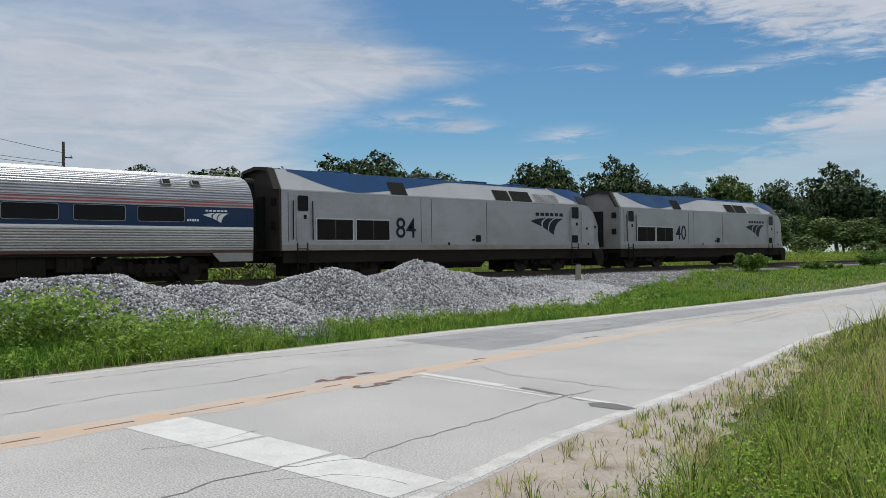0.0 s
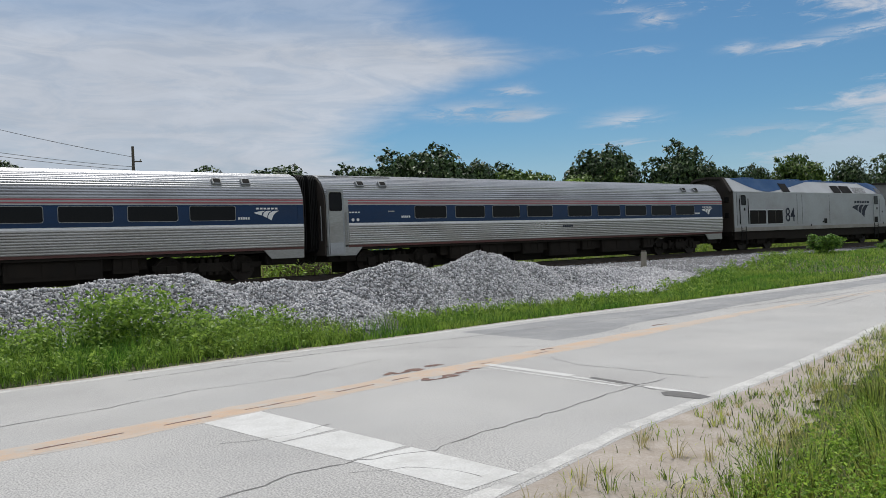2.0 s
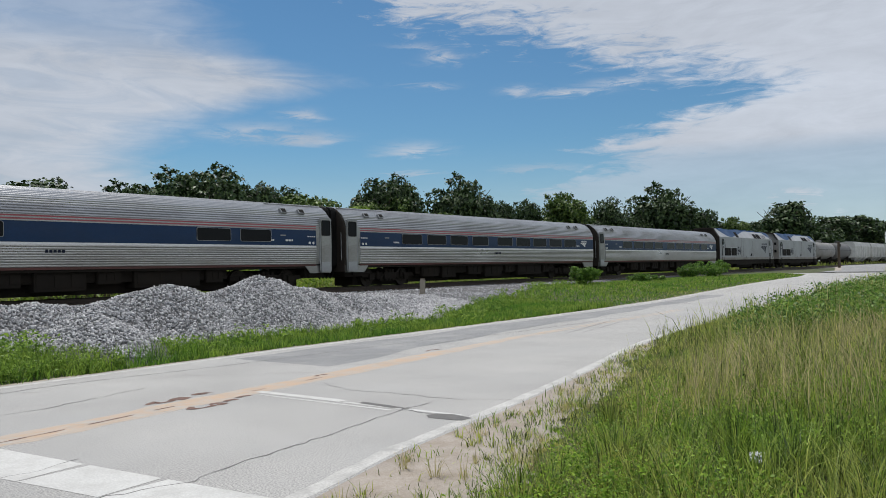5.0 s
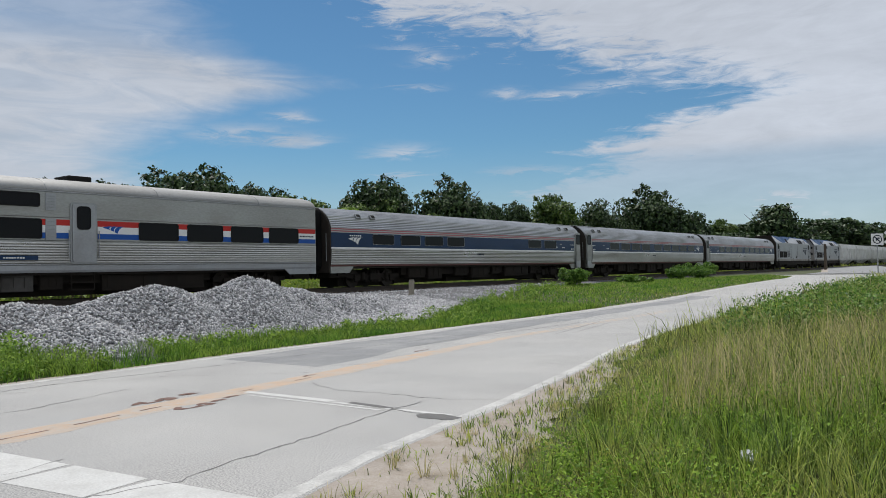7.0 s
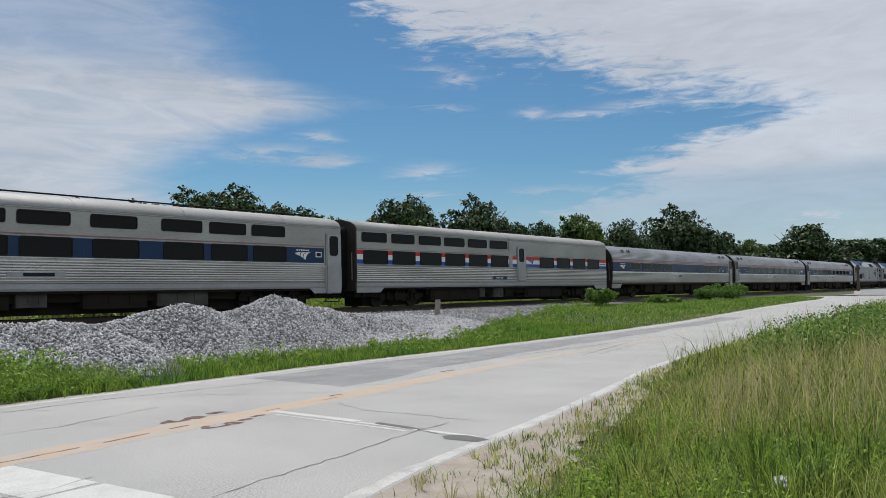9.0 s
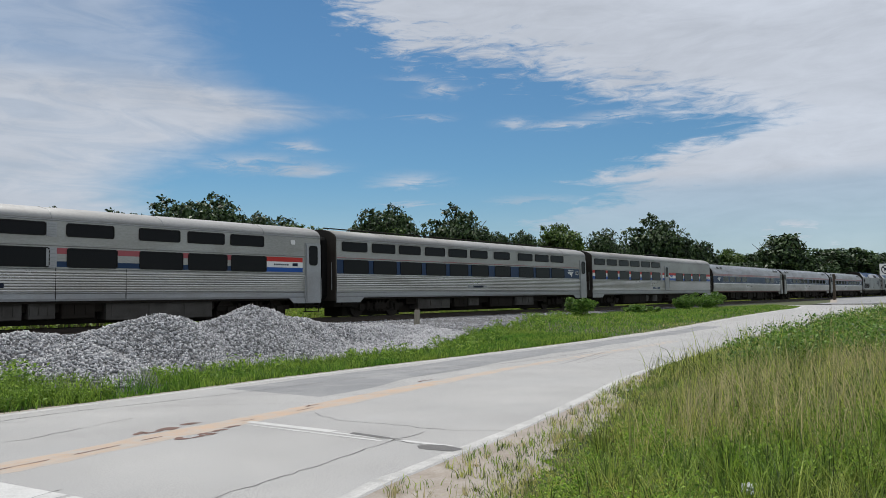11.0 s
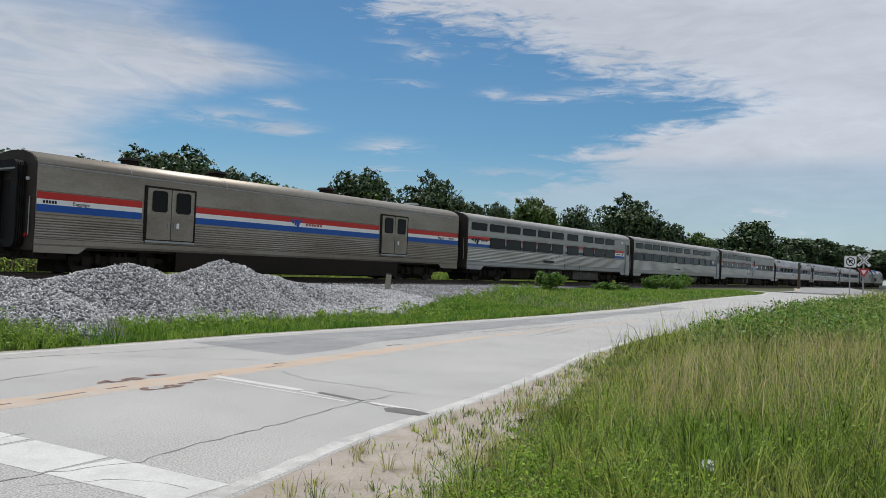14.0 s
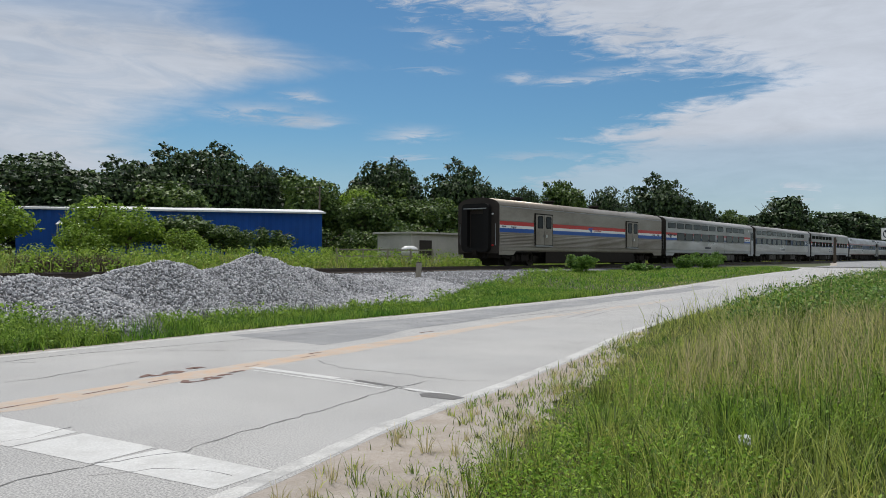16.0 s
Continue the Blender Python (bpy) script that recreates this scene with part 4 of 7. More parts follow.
def amfleet(name, label, flip, windows, emblem_x):
    car = empty(name)
    tagged(car, label, "train car", "train")
    sx = -1 if flip else 1
    H = 12.53
    dx0, dx1 = -H, -11.58            # door bay
    mx0, mx1 = (dx1, H) if sx > 0 else (-H, -dx1)
    bx0, bx1 = (dx0, dx1) if sx > 0 else (-dx1, -dx0)
    low, high = fluted(LOW, 0.088, 0.022), fluted(HIGH + mirror(HIGH)[1:], 0.1, 0.03)
    for side in (1, -1):
        prof = low if side > 0 else mirror(low)
        part("lower_side", strip_along_x(bmesh.new(), prof, mx0, mx1), STEEL, car, "fluted stainless lower side")
        band = [(-1.56 * side, 1.95), (-1.56 * side, 2.2), (-1.55 * side, 2.64)]
        part("window_band", strip_along_x(bmesh.new(), band, mx0, mx1), BLUE, car, "dark blue window band")
        for z0, z1, mt, nm in ((1.88, 1.95, WHITE, "white_stripe"), (2.64, 2.69, STEEL_FLAT, "stripe"), (2.69, 2.74, RED_DULL, "red_stripe"), (2.74, 2.79, STEEL_FLAT, "stripe"), (2.79, 2.84, RED_DULL, "red_stripe"), (2.84, 2.865, STEEL_FLAT, "stripe")):
            part(nm, strip_along_x(bmesh.new(), [(-1.561 * side, z0), (-1.556 * side, z1)], mx0, mx1), mt, car)
        part("sill", strip_along_x(bmesh.new(), [(-1.49 * side, 1.03), (-1.512 * side, 1.115)], mx0, mx1, 0.03), SILL_RED, car, "thin dull red sill strip")
        bay = [(-1.50 * side, 1.11), (-1.545 * side, 1.4), (-1.56 * side, 1.9), (-1.56 * side, 2.6), (-1.545 * side, 2.87)]
        part("door_bay", strip_along_x(bmesh.new(), bay, bx0, bx1), STEEL_FLAT, car, "plain stainless door bay")
        # dropped corners of the lower side
        for e in (-1, 1):
            ex = [(e * 11.26, 0.72), (e * 10.95, 1.06), (e * H, 1.06), (e * H, 0.72)]
            y0 = -1.47 * side
            part("corner_skirt", prism(bmesh.new(), ex, y0 - 0.02, y0 + 0.02), STEEL_FLAT, car)
    part("roof", strip_along_x(bmesh.new(), high, -H, H), STEEL_ROOF, car, "fluted stainless roof")
    part("floor_pan", box(bmesh.new(), -H, H, -1.44, 1.44, 0.94, 1.04), UNDER, car)
    outline = [(-1.48, 0.75), *LOW, (-1.56, 2.6), *HIGH]
    outline = outline + mirror(outline)[1:]
    car_ends(car, outline, H)
    # side door with window, gaskets and louvre
    d0, d1 = sx * -12.44, sx * -11.86
    dr = plate("door", car, d0, d1, 0.76, 3.16, -1.565, STEEL_FLAT, 0.035, 0.08, "stainless vestibule door")
    fr = plate("door_frame", car, sx * -12.5, sx * -11.78, 0.74, 3.24, -1.548, GALV, 0.03, 0.1)
    window(car, sx * -12.4, sx * -11.9, 2.42, 3.1, -1.602, BLACK, 0.03, 0.06)
    plate("kick_plate", car, sx * -12.44, sx * -11.86, 0.78, 1.22, -1.598, SILVER, 0.01)
    rod("handrail", car, (sx * -11.68, -1.63, 1.25), (sx * -11.68, -1.63, 2.35), 0.018, GALV)
    for x0 in windows:
        window(car, sx * x0, sx * (x0 + 1.6), 2.1, 2.6, -1.562, GALV, 0.014)
    plate("end_stile", car, sx * 12.3, sx * H, 1.98, 2.62, -1.563, BLUE, 0.004, 0.01)
    for x in (-10.9, -9.87, 9.4, 10.45):
        hb = box(bmesh.new(), sx * x - 0.17, sx * x + 0.17, -0.06, 0.06, -0.13, 0.13, 0.02)
        ob = part("roof_hatch", hb, GALV, car, "small framed roof vent")
        ob.matrix_basis = pose(0, -1.3, 3.46, -38)
        vent = part("vent_grille", box(bmesh.new(), sx * x - 0.12, sx * x + 0.12, -0.07, -0.058, -0.09, 0.09), BLACK, ob)
    rod("gutter", car, (sx * -12.45, -0.86, 3.79), (sx * -9.2, -0.86, 3.79), 0.025, GALV)
    swoosh_mark(car, sx * emblem_x, 2.26, 1.0, 0.34, -1.568, WHITE)
    lettering_bar(car, sx * emblem_x - 0.4, sx * emblem_x + 0.45, 2.48, 2.54, -1.568, WHITE)
    for nx in (-8.95, 10.25 if not flip else -10.0):
        lettering_bar(car, sx * nx - 0.22, sx * nx + 0.22, 2.13, 2.21, -1.566, WHITE, 5)
    lettering_bar(car, sx * -11.3 - 0.25, sx * -11.3 + 0.25, 2.33, 2.38, -1.566, WHITE, 4)
    for k in (-11.4, -11.18):
        part("marker", cyl(bmesh.new(), (sx * k, -1.56, 2.07), (sx * k, -1.575, 2.07), 0.06, seg=14), WHITE, car, "small round white marker")
    plate("builder_plate", car, sx * -9.8, sx * -9.5, 2.36, 2.41, -1.562, STEEL_FLAT, 0.01, 0.01)
    lettering_bar(car, 0.2 * sx - 0.35, 0.2 * sx + 0.35, 1.6, 1.7, -1.58, DARKPAINT, 5)
    for x in (-9.1, 9.1):
        bogie(car, x, 0.457, 2.6)
    underfloor(car, [(-6.6, -5.2, 0.45, 0.95), (-4.9, -3.65, 0.36, 0.95), (-2.45, -1.2, 0.5, 0.95), (-0.8, 1.0, 0.34, 0.95), (1.4, 2.3, 0.55, 0.95), (2.8, 5.6, 0.38, 0.95), (5.9, 6.7, 0.5, 0.95)], [UNDER])
    couplers(car, ((1, H), (-1, -H)))
    return car


AM_WINDOWS = [-8.52, -6.45, -4.42, -2.37, 0.23, 2.29, 4.3, 6.34, 8.34]

V_ROOF = [(-1.55, 3.66), (-1.535, 3.78), (-1.42, 3.93), (-1.15, 4.07), (-0.7, 4.18), (0.0, 4.23)]


def viewliner(name, label, stripes, uppers, lowers, doors, metal, roof_mat):
    car = empty(name)
    tagged(car, label, "train car", "train")
    H = 12.48
    flutes = fluted([(-1.545, 1.24), (-1.55, 1.96)], 0.085, 0.02)
    for s in (1, -1):
        pr = flutes if s > 0 else mirror(flutes)
        part("lower_side", strip_along_x(bmesh.new(), pr, -H, H), metal, car, "fluted stainless lower side")
        part("upper_side", strip_along_x(bmesh.new(), [(-1.55 * s, 1.96), (-1.55 * s, 2.8), (-1.55 * s, 3.66)], -H, H), STEEL_FLAT if metal is STEEL else metal, car, "smooth stainless upper side")
        part("side_sill", strip_along_x(bmesh.new(), [(-1.52 * s, 0.94), (-1.545 * s, 1.02), (-1.548 * s, 1.24)], -H, H, 0.03), SILVER if metal is STEEL else metal, car, "plain lower sill")
        for z in (1.2, 2.02, 2.8):
            part("moulding", strip_along_x(bmesh.new(), [(-1.552 * s, z - 0.014), (-1.57 * s, z), (-1.552 * s, z + 0.014)], -H, H), STEEL_FLAT if metal is STEEL else metal, car)
        part("drip_rail", strip_along_x(bmesh.new(), [(-1.552 * s, 3.64), (-1.575 * s, 3.66), (-1.552 * s, 3.685)], -H, H), GALV, car)
        for e in (-1, 1):
            part("corner_skirt", prism(bmesh.new(), [(e * 10.9, 0.72), (e * 10.6, 0.96), (e * H, 0.96), (e * H, 0.72)], -1.53 * s - 0.015, -1.53 * s + 0.015), SILVER if metal is STEEL else metal, car)
    part("roof", strip_along_x(bmesh.new(), V_ROOF + mirror(V_ROOF)[1:], -H, H), roof_mat, car, "smooth curved grey roof", smooth=True)
    part("floor_pan", box(bmesh.new(), -H, H, -1.46, 1.46, 0.86, 0.97), UNDER, car)
    outline = [(-1.52, 0.8), (-1.545, 1.2), (-1.55, 2.4), *V_ROOF]
    car_ends(car, outline + mirror(outline)[1:], H)
    for x0, x1, z0, z1, mt in stripes:
        part("stripe", box(bmesh.new(), x0, x1, -1.556, -1.55, z0, z1), mt, car)
    for x0, w in uppers:
        window(car, x0, x0 + w, 3.14, 3.57, -1.557, BLACK)
    for x0, w in lowers:
        window(car, x0, x0 + w, 2.09, 2.72, -1.557, BLACK)
    for x0, x1, z0, z1 in doors:
        plate("door_frame", car, x0 - 0.07, x1 + 0.07, z0 - 0.05, z1 + 0.06, -1.551, GALV, 0.025, 0.1)
        dr = plate("door", car, x0, x1, z0, z1, -1.572, SILVER if metal is STEEL else metal, 0.03, 0.08, "steel side door")
        xm = (x0 + x1) / 2
        window(car, xm - 0.25, xm + 0.22, 2.42, z1 - 0.08, -1.604, BLACK, 0.03, 0.12)
        for e in (x0 - 0.13, min(x1 + 0.13, 12.46)):
            rod("handrail", car, (e, -1.61, z0 + 0.15), (e, -1.61, z0 + 1.1), 0.018, GALV)
        sb = bmesh.new()
        for k, z in enumerate((0.86, 0.6, 0.34)):
            box(sb, x0, x1, -1.5, -1.3, z - 0.02, z + 0.02)
        for e in (x0, x1):
            box(sb, e - 0.015, e + 0.015, -1.5, -1.46, 0.32, 0.95)
        part("step", sb, UNDER, car)
    for x in (-9.1, 9.1):
        bogie(car, x, 0.457, 2.6)
    couplers(car, ((1, H), (-1, -H)))
    for x in (-9, -4.6, 0.2, 4.4, 9.2):
        part("roof_seam", strip_along_x(bmesh.new(), [(p[0] * 1.004, p[1] + 0.008) for p in V_ROOF], x, x + 0.03, 0.01), GALV, car)
    return car


def rwb(x0, x1, muted=False):
    # duller set puts the shade of the window recesses into the stripes
    tones = (RED_DULL, STEEL_FLAT, BLUE) if muted else (RED, WHITE, BLUE_BRIGHT)
    return [(x0, x1, z0, z1, c) for (z0, z1), c in zip(((2.53, 2.73), (2.28, 2.53), (2.09, 2.28)), tones)]


def build_diner():
    up = [(-12.13, 1.68), (-10.06, 1.68), (-7.98, 1.72), (-5.9, 1.72), (-3.81, 1.72), (-1.74, 1.72)]
    lo = [(-12.05, 1.68), (-10.0, 1.68), (-7.92, 1.7), (-5.84, 1.7), (-3.75, 1.7), (-1.66, 1.7), (3.6, 1.65), (5.67, 1.65), (7.75, 1.65), (9.75, 1.65)]
    car = viewliner("dining_car", "silver two-row-window train car with red, white and blue stripes", rwb(-12.46, 1.0) + rwb(2.0, 12.46), up, lo, [(1.08, 1.9, 1.28, 3.28)], STEEL, ROOF_GREY)
    for z0, z1 in ((3.03, 3.6), (2.04, 2.74)):
        plate("vent_panel", car, 0.17, 0.53, z0, z1, -1.558, SILVER, 0.015, 0.04)
        for k in range(5):
            z = z0 + 0.1 + (z1 - z0 - 0.2) * k / 4
            plate("vent_slat", car, 0.22, 0.48, z - 0.015, z + 0.015, -1.573, GALV, 0.01, 0.005)
    plate("name_board", car, -1.54, -0.08, 1.36, 1.51, -1.568, BLUE, 0.012, 0.01, "small dark blue name board")
    lettering_bar(car, -1.2, -0.5, 1.41, 1.46, -1.581, WHITE, 8)
    swoosh_mark(car, 2.6, 2.43, 0.85, 0.26, -1.559, BLUE_BRIGHT)
    lettering_bar(car, 11.5, 12.35, 2.37, 2.43, -1.558, DARKPAINT, 9)
    underfloor(car, [(-6.8, -2.6, 0.3, 0.86), (-2.45, -1.95, 0.42, 0.88), (-1.15, -0.1, 0.38, 0.88), (0.1, 0.9, 0.42, 0.88), (2.3, 6.6, 0.32, 0.86)], [UNDER, BOXGREY, BOXGREY, UNDER, UNDER])
    part("roof_vent", box(bmesh.new(), 1.5, 2.4, -0.5, 0.5, 4.18, 4.4, 0.05), BLACK, car, "dark roof vent")
    return car


SLEEP_UP = [(-12.1, 1.7), (-10.02, 1.7), (-7.98, 1.7), (-5.86, 1.7), (-3.77, 1.7), (-1.7, 1.7), (0.72, 1.7), (3.42, 1.7), (5.48, 1.7), (7.5, 1.7)]


def build_sleeper_blue():
    st = [(-12.46, 11.45, 2.07, 2.73, BLUE), (-12.46, 11.45, 2.0, 2.05, WHITE), (-12.46, 11.45, 2.8, 2.83, RED_DULL)]
    lo = [(x + 0.08, w) for x, w in SLEEP_UP]
    car = viewliner("sleeping_car", "silver two-row-window train car with dark blue window band", st, SLEEP_UP, lo, [(11.62, 12.42, 0.76, 3.36)], STEEL, ROOF_GREY)
    swoosh_mark(car, 10.2, 2.36, 0.9, 0.34, -1.563, WHITE)
    lettering_bar(car, 9.85, 10.6, 2.58, 2.64, -1.562, WHITE)
    plate("notice", car, 10.95, 11.3, 2.32, 2.56, -1.557, WHITE, 0.008, 0.01)
    plate("notice_face", car, 11.0, 11.25, 2.36, 2.52, -1.566, DARKPAINT, 0.004, 0.01)
    plate("name_board", car, -2.0, -0.15, 1.4, 1.57, -1.568, GALV, 0.012, 0.01, "small framed name board")
    plate("name_panel", car, -1.5, -0.5, 1.43, 1.54, -1.581, DARKPAINT, 0.006, 0.01)
    underfloor(car, [(-6.2, -3.4, 0.36, 0.86), (-3.0, -1.8, 0.4, 0.86), (-1.6, -0.6, 0.46, 0.86), (0.6, 3.0, 0.36, 0.86), (3.4, 5.6, 0.4, 0.86)], [BOXGREY, UNDER, BOXGREY, UNDER])
    rod("roof_conduit", car, (-12.3, -0.5, 4.28), (12.0, -0.5, 4.28), 0.03, UNDER)
    return car


def build_sleeper_red():
    lo = [(x + 0.03, w + 0.1) for x, w in SLEEP_UP[1:]]
    car = viewliner("sleeping_car", "silver two-row-window train car with red, white and blue stripes", rwb(-12.46, -9.9) + rwb(-9.9, 9.3, True) + rwb(9.3, 11.4), SLEEP_UP, lo, [(11.62, 12.42, 0.76, 3.36)], STEEL, ROOF_GREY)
    swoosh_mark(car, -11.6, 2.42, 1.2, 0.4, -1.563, DARKPAINT)
    lettering_bar(car, -11.0, -10.25, 2.46, 2.58, -1.562, DARKPAINT)
    for z0, z1 in ((3.1, 3.6), (2.06, 2.74)):
        plate("vent_panel", car, 0.03, 0.38, z0, z1, -1.558, SILVER, 0.015, 0.04)
        for k in range(5):
            z = z0 + 0.08 + (z1 - z0 - 0.16) * k / 4
            plate("vent_slat", car, 0.07, 0.34, z - 0.015, z + 0.015, -1.573, GALV, 0.01, 0.005)
    plate("notice", car, 9.6, 11.2, 2.32, 2.5, -1.557, SIGNWHITE, 0.006, 0.01)
    lettering_bar(car, 9.75, 10.6, 2.37, 2.44, -1.564, DARKPAINT, 7)
    plate("notice_face", car, 10.8, 11.1, 2.35, 2.48, -1.564, DARKPAINT, 0.004, 0.01)
    plate("name_board", car, -2.9, -1.3, 1.38, 1.54, -1.568, DARKPAINT, 0.012, 0.01, "small dark name board")
    plate("light", car, 10.7, 10.95, 3.3, 3.5, -1.557, SIGNWHITE, 0.02, 0.05)
    for x in (0.35, 2.9):
        part("panel_seam", box(bmesh.new(), x, x + 0.02, -1.566, -1.55, 1.0, 2.06), UNDER, car)
    underfloor(car, [(-6.8, -4.3, 0.3, 0.86), (-2.6, -2.0, 0.4, 0.88), (-1.6, -0.6, 0.38, 0.88), (-0.4, 0.5, 0.4, 0.88), (0.7, 1.9, 0.4, 0.88), (2.3, 6.8, 0.3, 0.86)], [UNDER, BOXGREY, BOXGREY, BOXGREY])
    return car


def build_baggage():
    xs = [(-12.46, -8.5), (-6.1, 5.25), (7.65, 12.46)]
    st = []
    for a, b in xs:
        st += [(a, b, 2.53, 2.77, RED), (a, b, 2.35, 2.53, WHITE), (a, b, 2.1, 2.35, BLUE_BRIGHT)]
    car = viewliner("baggage_car", "grimy brownish steel baggage car with red, white and blue stripes", st, [], [], [], STEEL_GRIMY, STEEL_GRIMY)
    for x in (-8.32, 5.42):
        plate("door_frame", car, x - 0.1, x + 2.2, 1.3, 3.4, -1.551, UNDER, 0.04, 0.05)
        for k in (0, 1):
            dr = plate("door", car, x + 1.06 * k, x + 1.06 * k + 1.03, 1.38, 3.32, -1.592, STEEL_GRIMY, 0.03, 0.05, "grimy sliding baggage door")
            window(car, x + 0.22 + 1.06 * k, x + 0.84 + 1.06 * k, 2.45, 3.22, -1.624, BLACK, 0.04, 0.1)
            rod("door_handle", car, (x + 0.9 + 0.3 * k, -1.64, 1.85), (x + 0.9 + 0.3 * k, -1.64, 2.05), 0.02, GALV)
        plate("door_sill", car, x - 0.05, x + 2.15, 1.26, 1.34, -1.58, GALV, 0.05, 0.01)
        plate("placard", car, x + 1.3, x + 1.42, 1.85, 2.05, -1.624, SIGNWHITE, 0.006, 0.01)
        sb = bmesh.new()
        for z in (0.86, 0.6, 0.34):
            box(sb, x + 2.25, x + 2.6, -1.5, -1.3, z - 0.02, z + 0.02)
        part("step", sb, UNDER, car)
    word = text_mesh("Baggage", 0.16, DARKPAINT, 1.25)
    for x in (10.75, -10.9):
        ob = part("lettering", word, None, car, "small dark word on the white stripe")
        ob.location = (x, -1.56, 2.44)
    for x in (11.75, -12.0):
        lettering_bar(car, x - 0.25, x + 0.25, 2.39, 2.49, -1.56, DARKPAINT, 5)
    swoosh_mark(car, -0.6, 2.46, 0.8, 0.42, -1.562, BLUE_BRIGHT)
    lettering_bar(car, 0.0, 1.1, 2.42, 2.52, -1.56, RED_DULL, 6)
    # skirt deepened to cover the bright gap below with dark
    for s in (1, -1):
        part("skirt", box(bmesh.new(), -6.9, 6.9, -1.5 * s - 0.02, -1.5 * s + 0.02, 0.2, 0.94), UNDER, car, "dark skirt panel")
    underfloor(car, [], [UNDER])
    for x, tall in ((9.83, 0.0), (2.84, 1.0), (-3.94, 1.0), (-8.1, 1.0)):
        top = 4.26 + 0.14 * tall
        bm = cyl(bmesh.new(), (x, 0, 4.12), (x, 0, top), 0.34, seg=20)
        cyl(bm, (x, 0, top), (x, 0, top + 0.1), 0.46, 0.4, seg=20)
        part("roof_vent", bm, UNDER if tall else GALV, car, "squat round roof ventilator")
    # the open end: frame round the gangway door, dark door, lamps
    bm = bmesh.new()
    for y0, y1, z0, z1 in ((-0.85, -0.66, 0.95, 3.75), (0.66, 0.85, 0.95, 3.75), (-0.85, 0.85, 3.62, 3.8)):
        box(bm, -12.86, -12.52, y0, y1, z0, z1, 0.02)
    part("end_frame", bm, END, car, "dark end portal")
    part("end_door", box(bmesh.new(), -12.58, -12.55, -0.5, 0.5, 1.1, 3.2, 0.01), BLACK, car, "dark end door")
    part("portal_cap", box(bmesh.new(), -12.88, -12.56, -0.85, 0.85, 3.5, 3.56), GALV, car)
    for y in (-1.1, 1.1):
        for z in (3.2, 1.3):
            part("marker_lamp", cyl(bmesh.new(), (-12.53, y, z), (-12.6, y, z), 0.06, seg=12), SIGNWHITE if z > 2 else SIGNRED, car, "small round marker lamp")
    return car


# ---- locomotives ----
L_SECT = [  # x, then (y, z) for roof middle, roof edge, crease, sill
    (-9.82, (0, 4.34), (1.0, 4.24), (1.55, 3.38), (1.55, 1.1)),
    (7.3, (0, 4.3), (1.0, 4.2), (1.55, 3.38), (1.55, 1.1)),
    (8.45, (0, 4.14), (0.98, 4.03), (1.53, 3.3), (1.55, 1.1)),
    (8.95, (0, 3.42), (1.0, 3.36), (1.46, 2.95), (1.5, 1.1)),
    (9.62, (0, 2.72), (0.85, 2.64), (1.2, 2.35), (1.3, 1.1)),
    (9.86, (0, 2.35), (0.7, 2.28), (0.98, 2.0), (1.05, 1.1)),
]


def crease_point(x, f):
    """A point of the near sloping roof shoulder: f runs from the crease (0) to the roof's edge (1)."""
    xs = [s[0] for s in L_SECT]
    ye, ze = np.interp(x, xs, [s[2][0] for s in L_SECT]), np.interp(x, xs, [s[2][1] for s in L_SECT])
    yc, zc = np.interp(x, xs, [s[3][0] for s in L_SECT]), np.interp(x, xs, [s[3][1] for s in L_SECT])
    return Vector((x, -(yc + (ye - yc) * f), zc + (ze - zc) * f))


def shoulder_panel(name, parent, outline, material, lift, label=""):
    """A thin sheet over the shoulder: outline rows of x, lower f, upper f."""
    bm = bmesh.new()
    nrm = Vector((0, -0.84, 0.54)) * lift
    prev = None
    for x, f0, f1 in outline:
        row = [bm.verts.new(crease_point(x, f0 + (f1 - f0) * k / 3) + nrm) for k in range(4)]
        if prev:
            for k in range(3):
                bm.faces.new((prev[k], row[k], row[k + 1], prev[k + 1]))
        prev = row
    return part(name, bm, material, parent, label)


